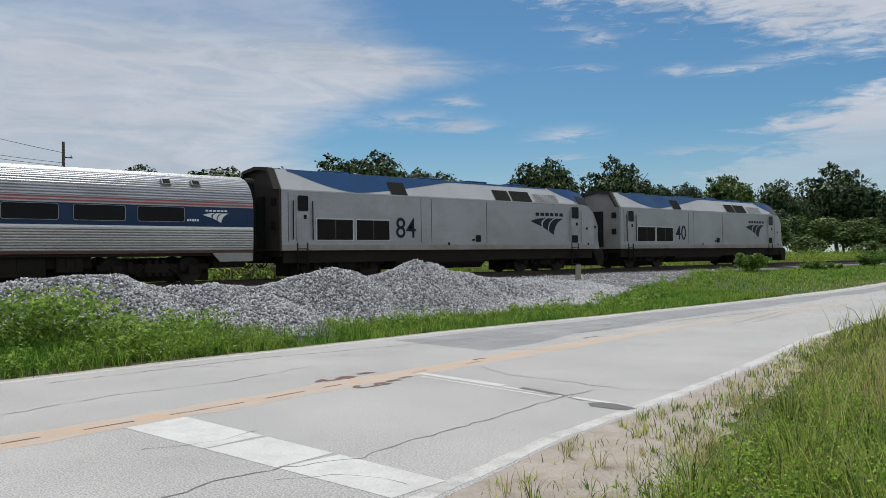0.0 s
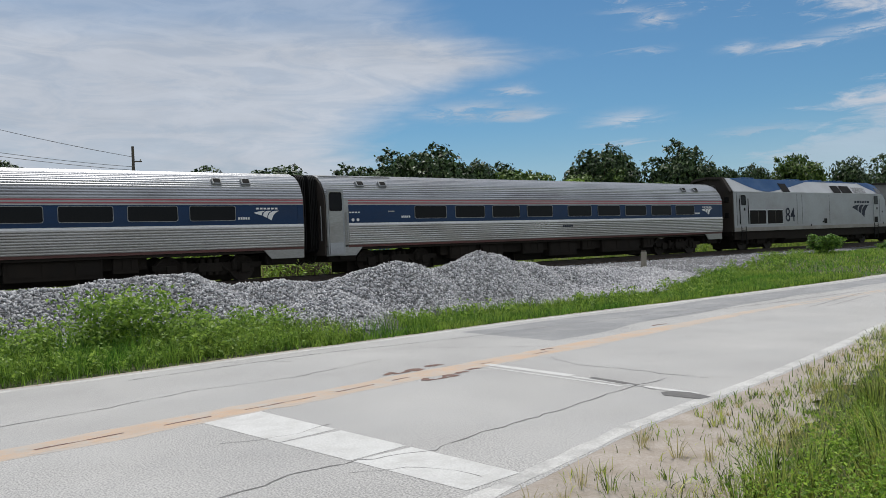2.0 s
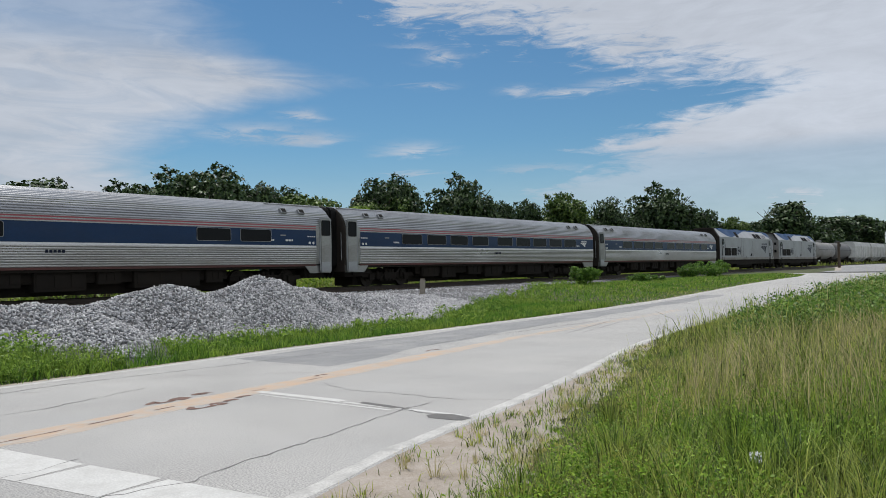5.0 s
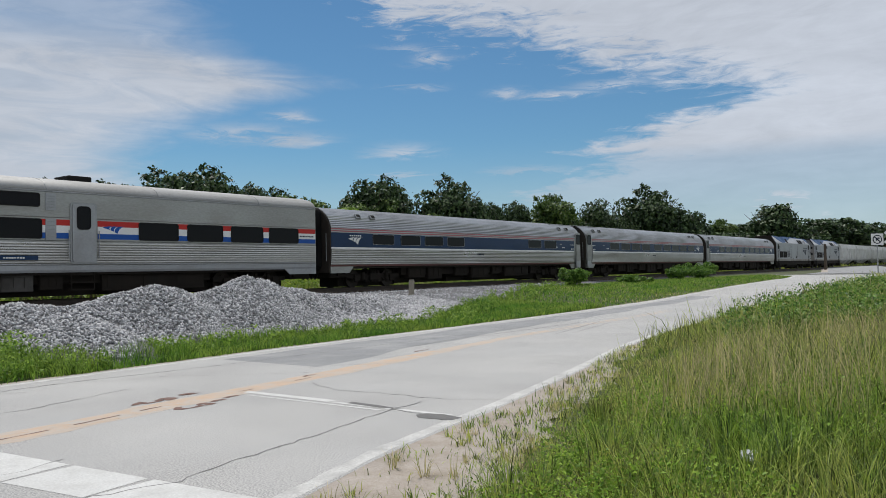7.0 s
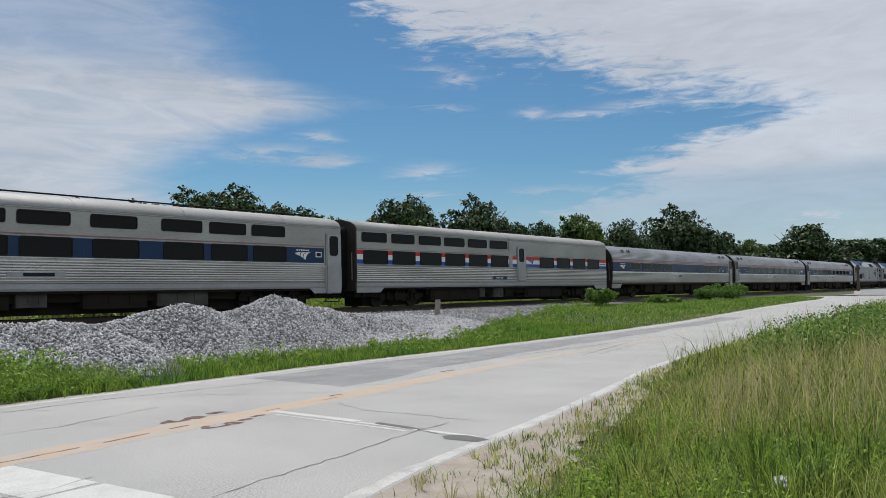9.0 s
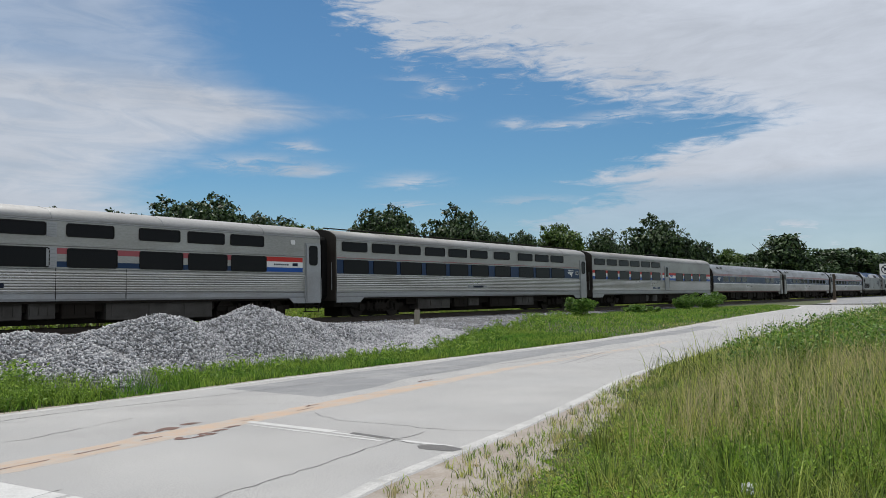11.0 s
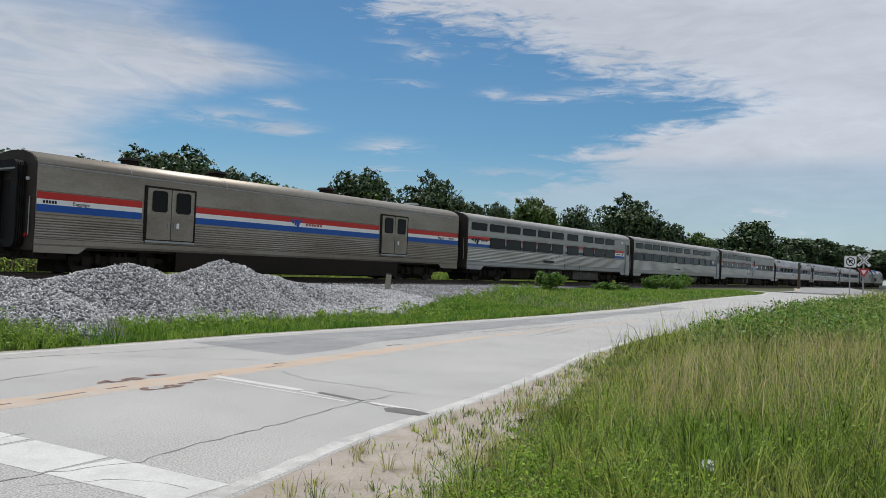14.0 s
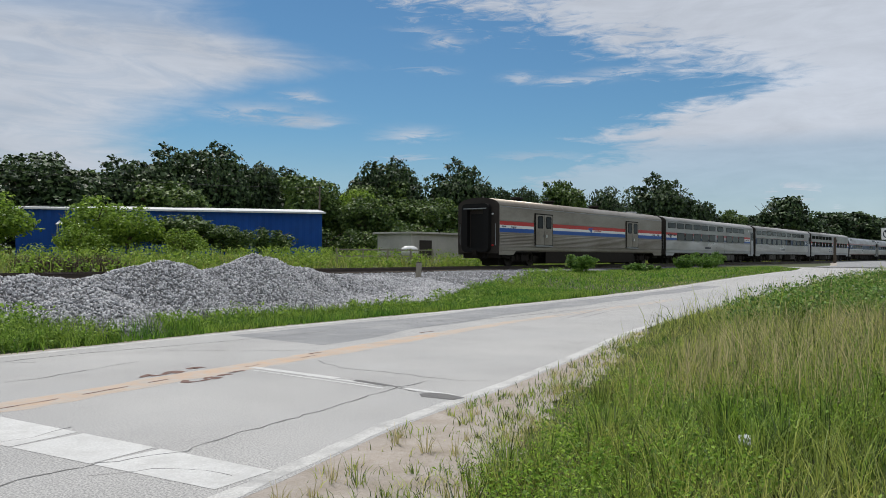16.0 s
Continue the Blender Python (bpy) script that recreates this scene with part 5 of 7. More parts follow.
def locomotive(number, label, rear):
    car = empty("locomotive")
    tagged(car, label, "locomotive", "train")

    def ring(s):
        x, top, edge, crease, sill = s
        half = [top, edge, crease, (crease[0], 2.2 if crease[1] > 2.4 else 1.6), sill]
        return [(x, -y, z) for y, z in half[::-1]] + [(x, y, z) for y, z in half[1:]]
    bm = loft(bmesh.new(), [ring(s) for s in L_SECT])
    part("body", bm, SILVER, car, "silver painted steel body shell")
    # blue top
    bm = bmesh.new()
    loft(bm, [[(x, y, z + 0.006) for y, z in ((-e[0] - 0.01, e[1] - 0.01), (-e[0] * 0.6, e[1] + 0.03), (0, t[1] + 0.01), (e[0] * 0.6, e[1] + 0.03), (e[0] + 0.01, e[1] - 0.01), (0.6, e[1] - 0.06), (-0.6, e[1] - 0.06))] for x, t, e, c, s in L_SECT[:3]])
    part("roof", bm, BLUE_ROOF, car, "blue painted roof")
    # pale shoulder, then blue sweep over it
    shoulder_panel("shoulder", car, [(x, 0.03, 0.97) for x in (-9.8, -5, 0, 4, 7.3)], SILVER_PALE, 0.006, "pale silver shoulder panel")
    sweep = []
    for k in range(25):
        x = -9.3 + (8.5) * k / 24
        t = (x + 9.3) / 8.5
        low = 0.95 - 0.92 * math.sin(min(t / 0.36, 1) * math.pi / 2) if t < 0.36 else 0.03 + 0.92 * ((t - 0.36) / 0.64) ** 1.25
        sweep.append((x, min(max(low, 0.03), 0.9), 0.985))
    sweep += [(2.0, 0.9, 0.985), (5.6, 0.9, 0.985)]
    shoulder_panel("blue_sweep", car, sweep, BLUE_ROOF, 0.012, "blue livery sweep")
    nose = [(5.7, 0.95, 0.985), (6.4, 0.6, 0.985), (7.3, 0.25, 0.985), (8.45, 0.02, 0.98), (8.95, 0.02, 0.98), (9.62, 0.02, 0.95)]
    shoulder_panel("nose_blue", car, nose, BLUE_ROOF, 0.014, "blue livery on the nose")
    bm = loft(bmesh.new(), [[(x, y * 1.0, z + 0.008) for y, z in ((-e[0], e[1]), (0, t[1]), (e[0], e[1]), (0, t[1] - 0.05))] for x, t, e, c, s in L_SECT[3:]])
    part("nose_top", bm, BLUE_ROOF, car, "blue nose top")
    for y0, y1 in ((-0.92, -0.06), (0.06, 0.92)):
        g = bmesh.new()
        vs = [g.verts.new(p) for p in ((8.52, y0, 4.03), (8.52, y1, 4.07), (8.93, y1, 3.48), (8.93, y0, 3.45))]
        g.faces.new(vs)
        part("windshield", g, GLASS, car, "dark windshield")
    for x0, x1, a, b in ((-4.62, -3.75, 0.02, 0.68), (1.55, 2.56, 0.0, 0.62), (2.68, 4.05, 0.0, 0.62)):
        shoulder_panel("intake_screen", car, [(x0, a, b), (x1, a, b)], BLACK, 0.03, "black intake screen")
    shoulder_panel("louvre_panel", car, [(4.25, 0.05, 0.55), (6.1, 0.05, 0.55)], SILVER_PALE, 0.018)
    for k in range(8):
        f = 0.07 + 0.06 * k
        shoulder_panel("louvre_slat", car, [(4.3, f, f + 0.022), (6.05, f, f + 0.022)], BOXGREY, 0.026)
    shoulder_panel("cab_window", car, [(7.62, 0.08, 0.62), (8.42, 0.08, 0.6)], GLASS, 0.022, "dark cab side window")
    Y = -1.552
    for x0, x1 in ((-8.28, -6.62), (-6.42, -4.78)):
        plate("grille_frame", car, x0 - 0.05, x1 + 0.05, 1.46, 2.36, Y, SILVER_PALE, 0.02, 0.03)
        plate("grille", car, x0, x1, 1.51, 2.31, Y - 0.02, BLACK, 0.012, 0.02, "black intake grille")
        for k in range(9):
            z = 1.56 + 0.088 * k
            plate("grille_slat", car, x0 + 0.03, x1 - 0.03, z, z + 0.03, Y - 0.032, UNDER, 0.014, 0.005)
        xm = (x0 + x1) / 2
        plate("grille_bar", car, xm - 0.02, xm + 0.02, 1.51, 2.31, Y - 0.03, BOXGREY, 0.02, 0.005)
    # engine room door and cab door
    for x0, x1, z0, z1 in ((-9.2, -8.66, 1.46, 3.24), (6.95, 7.56, 1.4, 3.3)):
        plate("door", car, x0, x1, z0, z1, Y, SILVER, 0.025, 0.06, "silver side door")
        window(car, x0 + 0.07, x1 - 0.04, z1 - 0.62, z1 - 0.06, Y - 0.024, BLACK, 0.03, 0.06)
        plate("latch", car, x1 - 0.22, x1 - 0.1, 2.3, 2.46, Y - 0.025, BLACK, 0.02, 0.01)
        for e in (x0 - 0.16, x1 + 0.16):
            rod("handrail", car, (e, Y - 0.07, z0 + 0.05), (e, Y - 0.07, z1 - 0.25), 0.024, BLACK if x0 < 0 else GALV)
        sb = bmesh.new()
        for z in (0.35, 0.62, 0.89, 1.16):
            box(sb, x0 + 0.05, x1 - 0.05, Y - 0.02, Y + 0.2, z - 0.015, z + 0.015)
        for e in (x0 + 0.05, x1 - 0.05):
            box(sb, e - 0.02, e + 0.02, Y - 0.03, Y + 0.02, 0.3, 1.38)
        part("ladder", sb, BLACK, car, "black boarding ladder")
    plate("lower_step", car, 7.0, 7.45, 1.42, 1.8, Y - 0.026, BLACK, 0.02, 0.03)
    # lettering
    nb = part("number", text_mesh(number, 1.2, DARKPAINT, 0.94, 0.003, 0.004), None, car, "dark blue road number")
    nb.location = (-3.88, Y - 0.006, 1.98)
    swoosh_mark(car, 5.15, 2.22, 2.5, 0.84, Y, DARKPAINT)
    lettering_bar(car, 4.28, 6.42, 2.74, 2.9, Y, DARKPAINT)
    plate("fuel_gauge", car, 0.2, 0.5, 1.45, 1.75, Y, BLACK, 0.03, 0.04)
    plate("fuel_filler", car, -0.02, 0.12, 1.5, 1.58, Y, BLACK, 0.03, 0.02)
    for x in (-2.46, -3.05, 0.9, -9.55):
        part("panel_seam", box(bmesh.new(), x, x + 0.025, Y - 0.004, Y + 0.004, 1.42, 3.3), BOXGREY, car)
    part("crease_trim", box(bmesh.new(), -9.8, 7.6, -1.566, -1.54, 3.36, 3.4), SILVER_PALE, car)
    part("sill_band", box(bmesh.new(), -9.82, 8.9, -1.556, -1.545, 1.1, 1.32), SILVER_DUSTY, car, "dusty sill band")
    for x, z in ((-1.5, 1.3), (8.3, 1.3), (8.2, 2.1), (9.0, 2.2)):
        plate("fitting", car, x, x + 0.1, z, z + 0.12, -1.55 if x < 8.5 else -1.46, BLACK, 0.02, 0.03)
    # rear wall, gangway and pilot
    bm = bmesh.new()
    loft(bm, [[(x, p[1] * 0.985, p[2]) for p in ring(L_SECT[0])] for x in (-9.9, -9.815)])
    part("rear_wall", bm, rear, car, "grimy rear wall")
    hood = bmesh.new()
    loft(hood, [[(x, y, z) for y, z in ((-1.5, 3.4), (-1.0, 4.26), (0, 4.37), (1.0, 4.26), (1.5, 3.4), (1.4, 3.4), (0.9, 4.14), (0, 4.24), (-0.9, 4.14), (-1.4, 3.4))] for x in (-10.12, -9.88)])
    part("rear_hood", hood, END, car, "dark rear roof lip")
    part("rear_door", box(bmesh.new(), -9.94, -9.9, -0.42, 0.42, 1.2, 3.2, 0.01), BLACK, car)
    for z in (2.8, 1.9):
        part("receptacle", box(bmesh.new(), -10.0, -9.9, -1.3, -1.05, z, z + 0.3, 0.02), BLACK, car)
    pl = bmesh.new()
    prism(pl, [(8.9, 1.1), (9.86, 1.1), (10.0, 0.7), (9.9, 0.2), (9.5, 0.2), (9.2, 0.8)], -1.3, 1.3)
    part("pilot", pl, UNDER, car, "grimy dark pilot plate")
    part("frame", box(bmesh.new(), -9.8, 8.9, -1.35, 1.35, 0.88, 1.11), UNDER, car, "dark underframe")
    for y in (-1.4, 1.4):
        part("side_skirt", box(bmesh.new(), -9.7, 8.8, y - 0.03, y + 0.03, 0.62, 1.11), UNDER, car, "dark side skirt")
    tk = bmesh.new()
    loft(tk, [[(x, y, z) for y, z in ((-1.42, 0.9), (-1.42, 0.55), (-1.1, 0.28), (1.1, 0.28), (1.42, 0.55), (1.42, 0.9))] for x in (-4.3, 0.9)])
    part("fuel_tank", tk, UNDER, car, "dark belly fuel tank")
    for x0, x1 in ((1.3, 2.0), (-9.6, -9.35)):
        part("air_tank", cyl(bmesh.new(), (x0, -1.15, 0.78), (x1, -1.15, 0.78), 0.17, seg=14), UNDER, car)
    for x in (-6.7, 5.3):
        bogie(car, x, 0.508, 2.74, True)
    for x in (-7.4, -2.2, 0.6, 3.4):
        part("roof_hatch", box(bmesh.new(), x, x + 1.3, -0.6, 0.6, 4.26, 4.35, 0.03), BLUE_ROOF, car, "low blue roof hatch")
    couplers(car, ((1, 9.95), (-1, -9.9)))
    return car


def build_train():
    cars = []
    cars.append((locomotive("40", "silver and blue diesel locomotive numbered 40 leading the train", SILVER_DUSTY), 10.51))
    cars.append((locomotive("84", "silver and blue diesel locomotive numbered 84 behind the leader", END), 31.54))
    a1 = amfleet("coach", "fluted stainless passenger coach with dark blue window band", False, AM_WINDOWS, 11.1)
    n0 = len(WHEELSETS)
    a2 = amfleet("coach", "fluted stainless passenger coach with dark blue window band", False, AM_WINDOWS, 11.1)
    a3 = amfleet("lounge_car", "fluted stainless lounge car with blue band and few windows", True, [-8.98, -6.9, 1.85, 3.88, 5.9, 8.05], 10.9)
    cars += [(a1, 55.07), (a2, 81.08), (a3, 107.1)]
    cars.append((build_diner(), 133.1))
    cars.append((build_sleeper_blue(), 159.1))
    cars.append((build_sleeper_red(), 185.1))
    cars.append((build_baggage(), 211.1))
    return cars


TRAIN = build_train()

# ---- freight cars standing on the siding ----


def freight_bogies(car, xs):
    for x in xs:
        key = "freight_bogie"
        if key not in CACHE:
            bm = bmesh.new()
            for s in (-1, 1):
                prism(bm, [(-1.2, 0.5), (-0.9, 0.65), (0.9, 0.65), (1.2, 0.5), (0.8, 0.3), (-0.8, 0.3)], *sorted((s * 0.9, s * 1.05)))
                for k in (-0.88, 0.88):
                    cyl(bm, (k, s * 0.7, 0.42), (k, s * 0.83, 0.42), 0.42, seg=18)
            box(bm, -0.3, 0.3, -1, 1, 0.4, 0.85)
            CACHE[key] = to_mesh("bogie", bm, UNDER)
        part("bogie", CACHE[key], None, car).location = (x, 0, 0)


def tank_car(x, material, label, length):
    car = empty("tank_car", pose(x, TRACK_Y + 5.6, RAIL_Z))
    tagged(car, label, "freight car", "freight cars on the siding")
    h = length / 2
    bm = bmesh.new()
    prof = [(-h, 0.1), (-h + 0.15, 0.9), (-h + 0.5, 1.35), (-h + 1.0, 1.5), (h - 1.0, 1.5), (h - 0.5, 1.35), (h - 0.15, 0.9), (h, 0.1)]
    loft(bm, [[(a, r * math.cos(k * math.pi / 12), 2.55 + r * math.sin(k * math.pi / 12)) for k in range(24)] for a, r in prof])
    part("tank", bm, material, car, smooth=True)
    part("frame", box(bmesh.new(), -h - 0.3, h + 0.3, -0.35, 0.35, 0.85, 1.15), UNDER, car)
    bm = cyl(bmesh.new(), (0, 0, 4.0), (0, 0, 4.45), 0.45, seg=16)
    part("dome", bm, material, car)
    for a in (-h * 0.6, h * 0.6):
        part("saddle", box(bmesh.new(), a - 0.3, a + 0.3, -1.2, 1.2, 1.0, 1.5), UNDER, car)
    rod("handrail", car, (-h + 0.8, -1.5, 2.7), (h - 0.8, -1.5, 2.7), 0.025, UNDER)
    freight_bogies(car, (-h + 1.6, h - 1.6))


def hopper_car(x, length):
    car = empty("hopper_car", pose(x, TRACK_Y + 5.6, RAIL_Z))
    tagged(car, "pale grey covered hopper freight car on the siding", "freight car", "freight cars on the siding")
    h = length / 2
    bm = bmesh.new()
    sec = [(-1.45, 1.3), (-1.58, 2.0), (-1.58, 3.6), (-1.3, 4.35), (0, 4.55), (1.3, 4.35), (1.58, 3.6), (1.58, 2.0), (1.45, 1.3)]
    loft(bm, [[(a, y, z) for y, z in sec] for a in (-h, h)])
    part("body", bm, HOPPER, car)
    for k in range(9):
        a = -h + 0.6 + (length - 1.2) * k / 8
        part("side_rib", box(bmesh.new(), a - 0.06, a + 0.06, -1.64, -1.57, 1.4, 3.6), HOPPER, car)
    for k in (-1, 0, 1):
        bm = bmesh.new()
        loft(bm, [[(k * length * 0.28 + u * s, v * s, z) for u, v in ((-1.8, -1.3), (1.8, -1.3), (1.8, 1.3), (-1.8, 1.3))] for s, z in ((1, 1.3), (0.3, 0.45))])
        part("hopper_chute", bm, HOPPER, car)
    part("frame", box(bmesh.new(), -h - 0.4, h + 0.4, -0.3, 0.3, 0.85, 1.2), UNDER, car)
    part("roof_walk", box(bmesh.new(), -h, h, -0.35, 0.35, 4.56, 4.62), GALV, car)
    freight_bogies(car, (-h + 1.5, h - 1.5))


tank_car(152.5, TANKGREY, "dusty light grey tank car on the siding", 14.0)
tank_car(167.5, TANKDARK, "dark painted tank car on the siding", 12.0)
for hx in (184.5, 202.5, 220.5, 238.5):
    hopper_car(hx, 16.5)

# ---- buildings beyond the track ----


def blue_building():
    b = empty("blue_building", pose(31.0, 69.2, 0.8, 0, 0, -39.0))
    tagged(b, "long blue sheet metal warehouse with white roof edge", "building")
    L, Wd, Ht = 25.6, 14.0, 4.5
    pts = []
    n = int(L / 0.3)
    for k in range(n + 1):
        x = L * k / n
        pts += [(x, 0.0 if k % 2 else -0.05)]
    bm = bmesh.new()
    lo = [bm.verts.new((x, y, -0.6)) for x, y in pts]
    hi = [bm.verts.new((x, y, Ht)) for x, y in pts]
    for k in range(len(pts) - 1):
        bm.faces.new((lo[k], lo[k + 1], hi[k + 1], hi[k]))
    part("front_wall", bm, BLUEWALL, b, "ribbed blue metal wall")
    part("core_wall", box(bmesh.new(), 0.0, L, 0.06, Wd, -0.6, Ht - 0.02), BLUEWALL, b)
    bm = prism(bmesh.new(), [(-0.3, Ht), (L + 0.3, Ht), (L + 0.3, Ht + 0.1), (-0.3, Ht + 0.1)], -0.3, Wd + 0.3)
    for v in bm.verts:
        if v.co.y > 1:
            v.co.y = Wd / 2
            v.co.z += 0.6
    part("roof", bm, ROOFWHITE, b, "white metal roof")
    bm = prism(bmesh.new(), [(-0.3, Ht), (L + 0.3, Ht), (L + 0.3, Ht + 0.1), (-0.3, Ht + 0.1)], Wd / 2, Wd + 0.3)
    for v in bm.verts:
        if v.co.y < Wd / 2 + 1:
            v.co.z += 0.6
    part("roof", bm, ROOFWHITE, b, "white metal roof")
    part("fascia", box(bmesh.new(), -0.3, L + 0.3, -0.36, -0.3, Ht - 0.06, Ht + 0.09), ROOFWHITE, b, "white roof edge trim")
    for x, z, w, d in ((3.4, 3.2, 1.9, 1.4), (8.5, 2.1, 2.7, 1.6), (17.5, 2.0, 1.9, 1.5)):
        aw = bmesh.new()
        loft(aw, [[(x + k * w, -0.06, z + 0.35), (x + k * w, -d, z), (x + k * w, -d, z - 0.06), (x + k * w, -0.06, z + 0.27)] for k in (0, 1)])
        part("awning", aw, ROOFWHITE, b, "pale lean-to awning")
        for k in (0.06, 0.94):
            rod("awning_post", b, (x + k * w, -d + 0.08, -0.6), (x + k * w, -d + 0.08, z), 0.05, GALV)
    # flat black panel painted as the unlit inside
    part("doorway", box(bmesh.new(), 4.6, 7.4, -0.09, -0.055, -0.6, 2.7), BLACK, b, "black panel standing in for the shade inside a doorway")


blue_building()


def low_shed():
    s = empty("low_shed", pose(48.0, 40.0, 0.8, 0, 0, -6))
    tagged(s, "low grey concrete block shed with flat roof", "shed")
    part("wall", box(bmesh.new(), 0, 7.4, 0, 4.0, 0, 2.4, 0.03), CONCRETE, s)
    part("roof", box(bmesh.new(), -0.25, 7.65, -0.3, 4.3, 2.4, 2.55, 0.02), CONCRETE, s, "flat overhanging roof slab")
    # thin dark panel on the wall serves as shaded interior
    part("doorway", box(bmesh.new(), 0.9, 2.3, -0.02, 0.01, 0.3, 1.9), END, s, "dark panel standing in for the shade inside an opening")
    t = empty("gas_tank", pose(46.6, 39.0, 0.8))
    tagged(t, "small white rounded gas tank beside the shed", "tank")
    bm = bmesh.new()
    loft(bm, [[(a, r * math.cos(k * math.pi / 8), 1.0 + r * math.sin(k * math.pi / 8)) for k in range(16)] for a, r in ((-0.8, 0.1), (-0.68, 0.32), (-0.4, 0.42), (0.4, 0.42), (0.68, 0.32), (0.8, 0.1))])
    part("tank", bm, SIGNWHITE, t, smooth=True)
    for a in (-0.45, 0.45):
        part("leg", box(bmesh.new(), a - 0.06, a + 0.06, -0.3, 0.3, -0.05, 0.65), GALV, t)
    f = empty("field_fence", pose(38.0, 38.2, 0.78, 0, 0, -4))
    tagged(f, "low weathered rail fence in the weeds", "fence")
    for k in range(5):
        part("post", box(bmesh.new(), 2.4 * k - 0.05, 2.4 * k + 0.05, -0.05, 0.05, -0.1, 1.2), WOOD, f)
    for z in (0.65, 1.1):
        part("rail", box(bmesh.new(), 0, 9.6, -0.09, -0.05, z - 0.05, z + 0.05), WOOD, f)


low_shed()

# ---- poles, wires, posts and signs ----


def utility_pole(x, y, top, arms=True):
    z0 = ground_z(x, y) - 0.1
    p = empty("utility_pole", pose(x, y, z0))
    tagged(p, "dark weathered wooden utility pole", "utility pole", "utility poles")
    h = top - z0
    part("pole", cyl(bmesh.new(), (0, 0, 0), (0, 0, h), 0.12, 0.08, 10), POLE, p)
    if arms:
        part("bracket", box(bmesh.new(), 0, 0.5, -0.04, 0.04, h - 0.95, h - 0.88), POLE, p)
        part("insulator", cyl(bmesh.new(), (0.44, 0, h - 0.88), (0.44, 0, h - 0.76), 0.05, 0.03, 8), CONCRETE, p)
    return p


utility_pole(14.0, 50.0, 8.75)
utility_pole(-7.0, 47.0, 10.5)
utility_pole(54.3, 57.0, 8.2, False)


def cable(a, b, sag):
    a, b = Vector(a), Vector(b)
    cu = bpy.data.curves.new("overhead_cable", "CURVE")
    cu.dimensions, cu.bevel_depth, cu.bevel_resolution = "3D", 0.014, 1
    sp = cu.splines.new("POLY")
    sp.points.add(15)
    for k in range(16):
        s = k / 15
        p = a.lerp(b, s)
        sp.points[k].co = (p.x, p.y, p.z - sag * 4 * s * (1 - s), 1)
    cu.materials.append(WIRE)
    tagged(new("overhead_cable", cu), "thin dark overhead cable between poles", "cable", "overhead cables")


for za, zb in ((8.1, 12.6), (7.5, 10.1), (7.3, 9.9)):
    cable((14.0, 50.0, za), (-7.0, 47.0, zb), 0.5)
cable((54.3, 57.0, 8.1), (14.0, 68.0, 9.0), 0.8)


def track_post():
    x, y = 23.6, 19.3
    z = 0.44
    p = empty("track_post", pose(x, y, z, 2, 3, 20))
    tagged(p, "short weathered wooden post standing in the gravel", "post")
    part("shaft", box(bmesh.new(), -0.1, 0.1, -0.09, 0.09, -0.3, 0.8, 0.03), WOOD, p)
    part("cap", box(bmesh.new(), -0.085, 0.085, -0.075, 0.075, 0.8, 0.84, 0.015), POLE, p)


track_post()


def line_post():
    p = empty("line_post", pose(118.0, 23.4, 0.55))
    tagged(p, "tall brown wooden post beside the track", "post")
    part("shaft", cyl(bmesh.new(), (0, 0, -0.2), (0, 0, 3.6), 0.2, 0.16, 10), BARK, p)
    part("marker_board", box(bmesh.new(), -0.3, 0.3, -0.24, -0.2, 2.9, 3.3), BOXGREY, p)


line_post()


def crossbuck():
    c = empty("crossing_sign", pose(69.5, 9.1, 0.6, 0, 0, -66))
    tagged(c, "white railroad crossbuck with red yield triangle on a post", "crossing sign")
    part("post", cyl(bmesh.new(), (0, 0, -0.1), (0, 0, 3.3), 0.06, seg=10), GALV, c)
    for a in (45, -45):
        bm = box(bmesh.new(), -0.62, 0.62, -0.02, 0.0, -0.115, 0.115, 0.005)
        ob = part("blade", bm, SIGNWHITE, c, "white crossbuck blade")
        ob.matrix_basis = Matrix.Translation((0, -0.07 - (0.022 if a > 0 else 0), 2.85)) @ Matrix.Rotation(radians(a), 4, "Y")
        tb = bmesh.new()
        for k in range(7):
            box(tb, -0.45 + 0.13 * k, -0.37 + 0.13 * k, -0.024, -0.02, -0.05, 0.05)
        part("lettering", tb, DARKPAINT, ob)
    tri = [(-0.42, 2.2), (0.42, 2.2), (0.0, 1.48)]
    part("yield_panel", prism(bmesh.new(), tri, -0.085, -0.07), SIGNRED, c, "red yield triangle")
    part("yield_centre", prism(bmesh.new(), [(-0.2, 2.07), (0.2, 2.07), (0.0, 1.73)], -0.09, -0.086), SIGNWHITE, c, "white yield centre")


crossbuck()


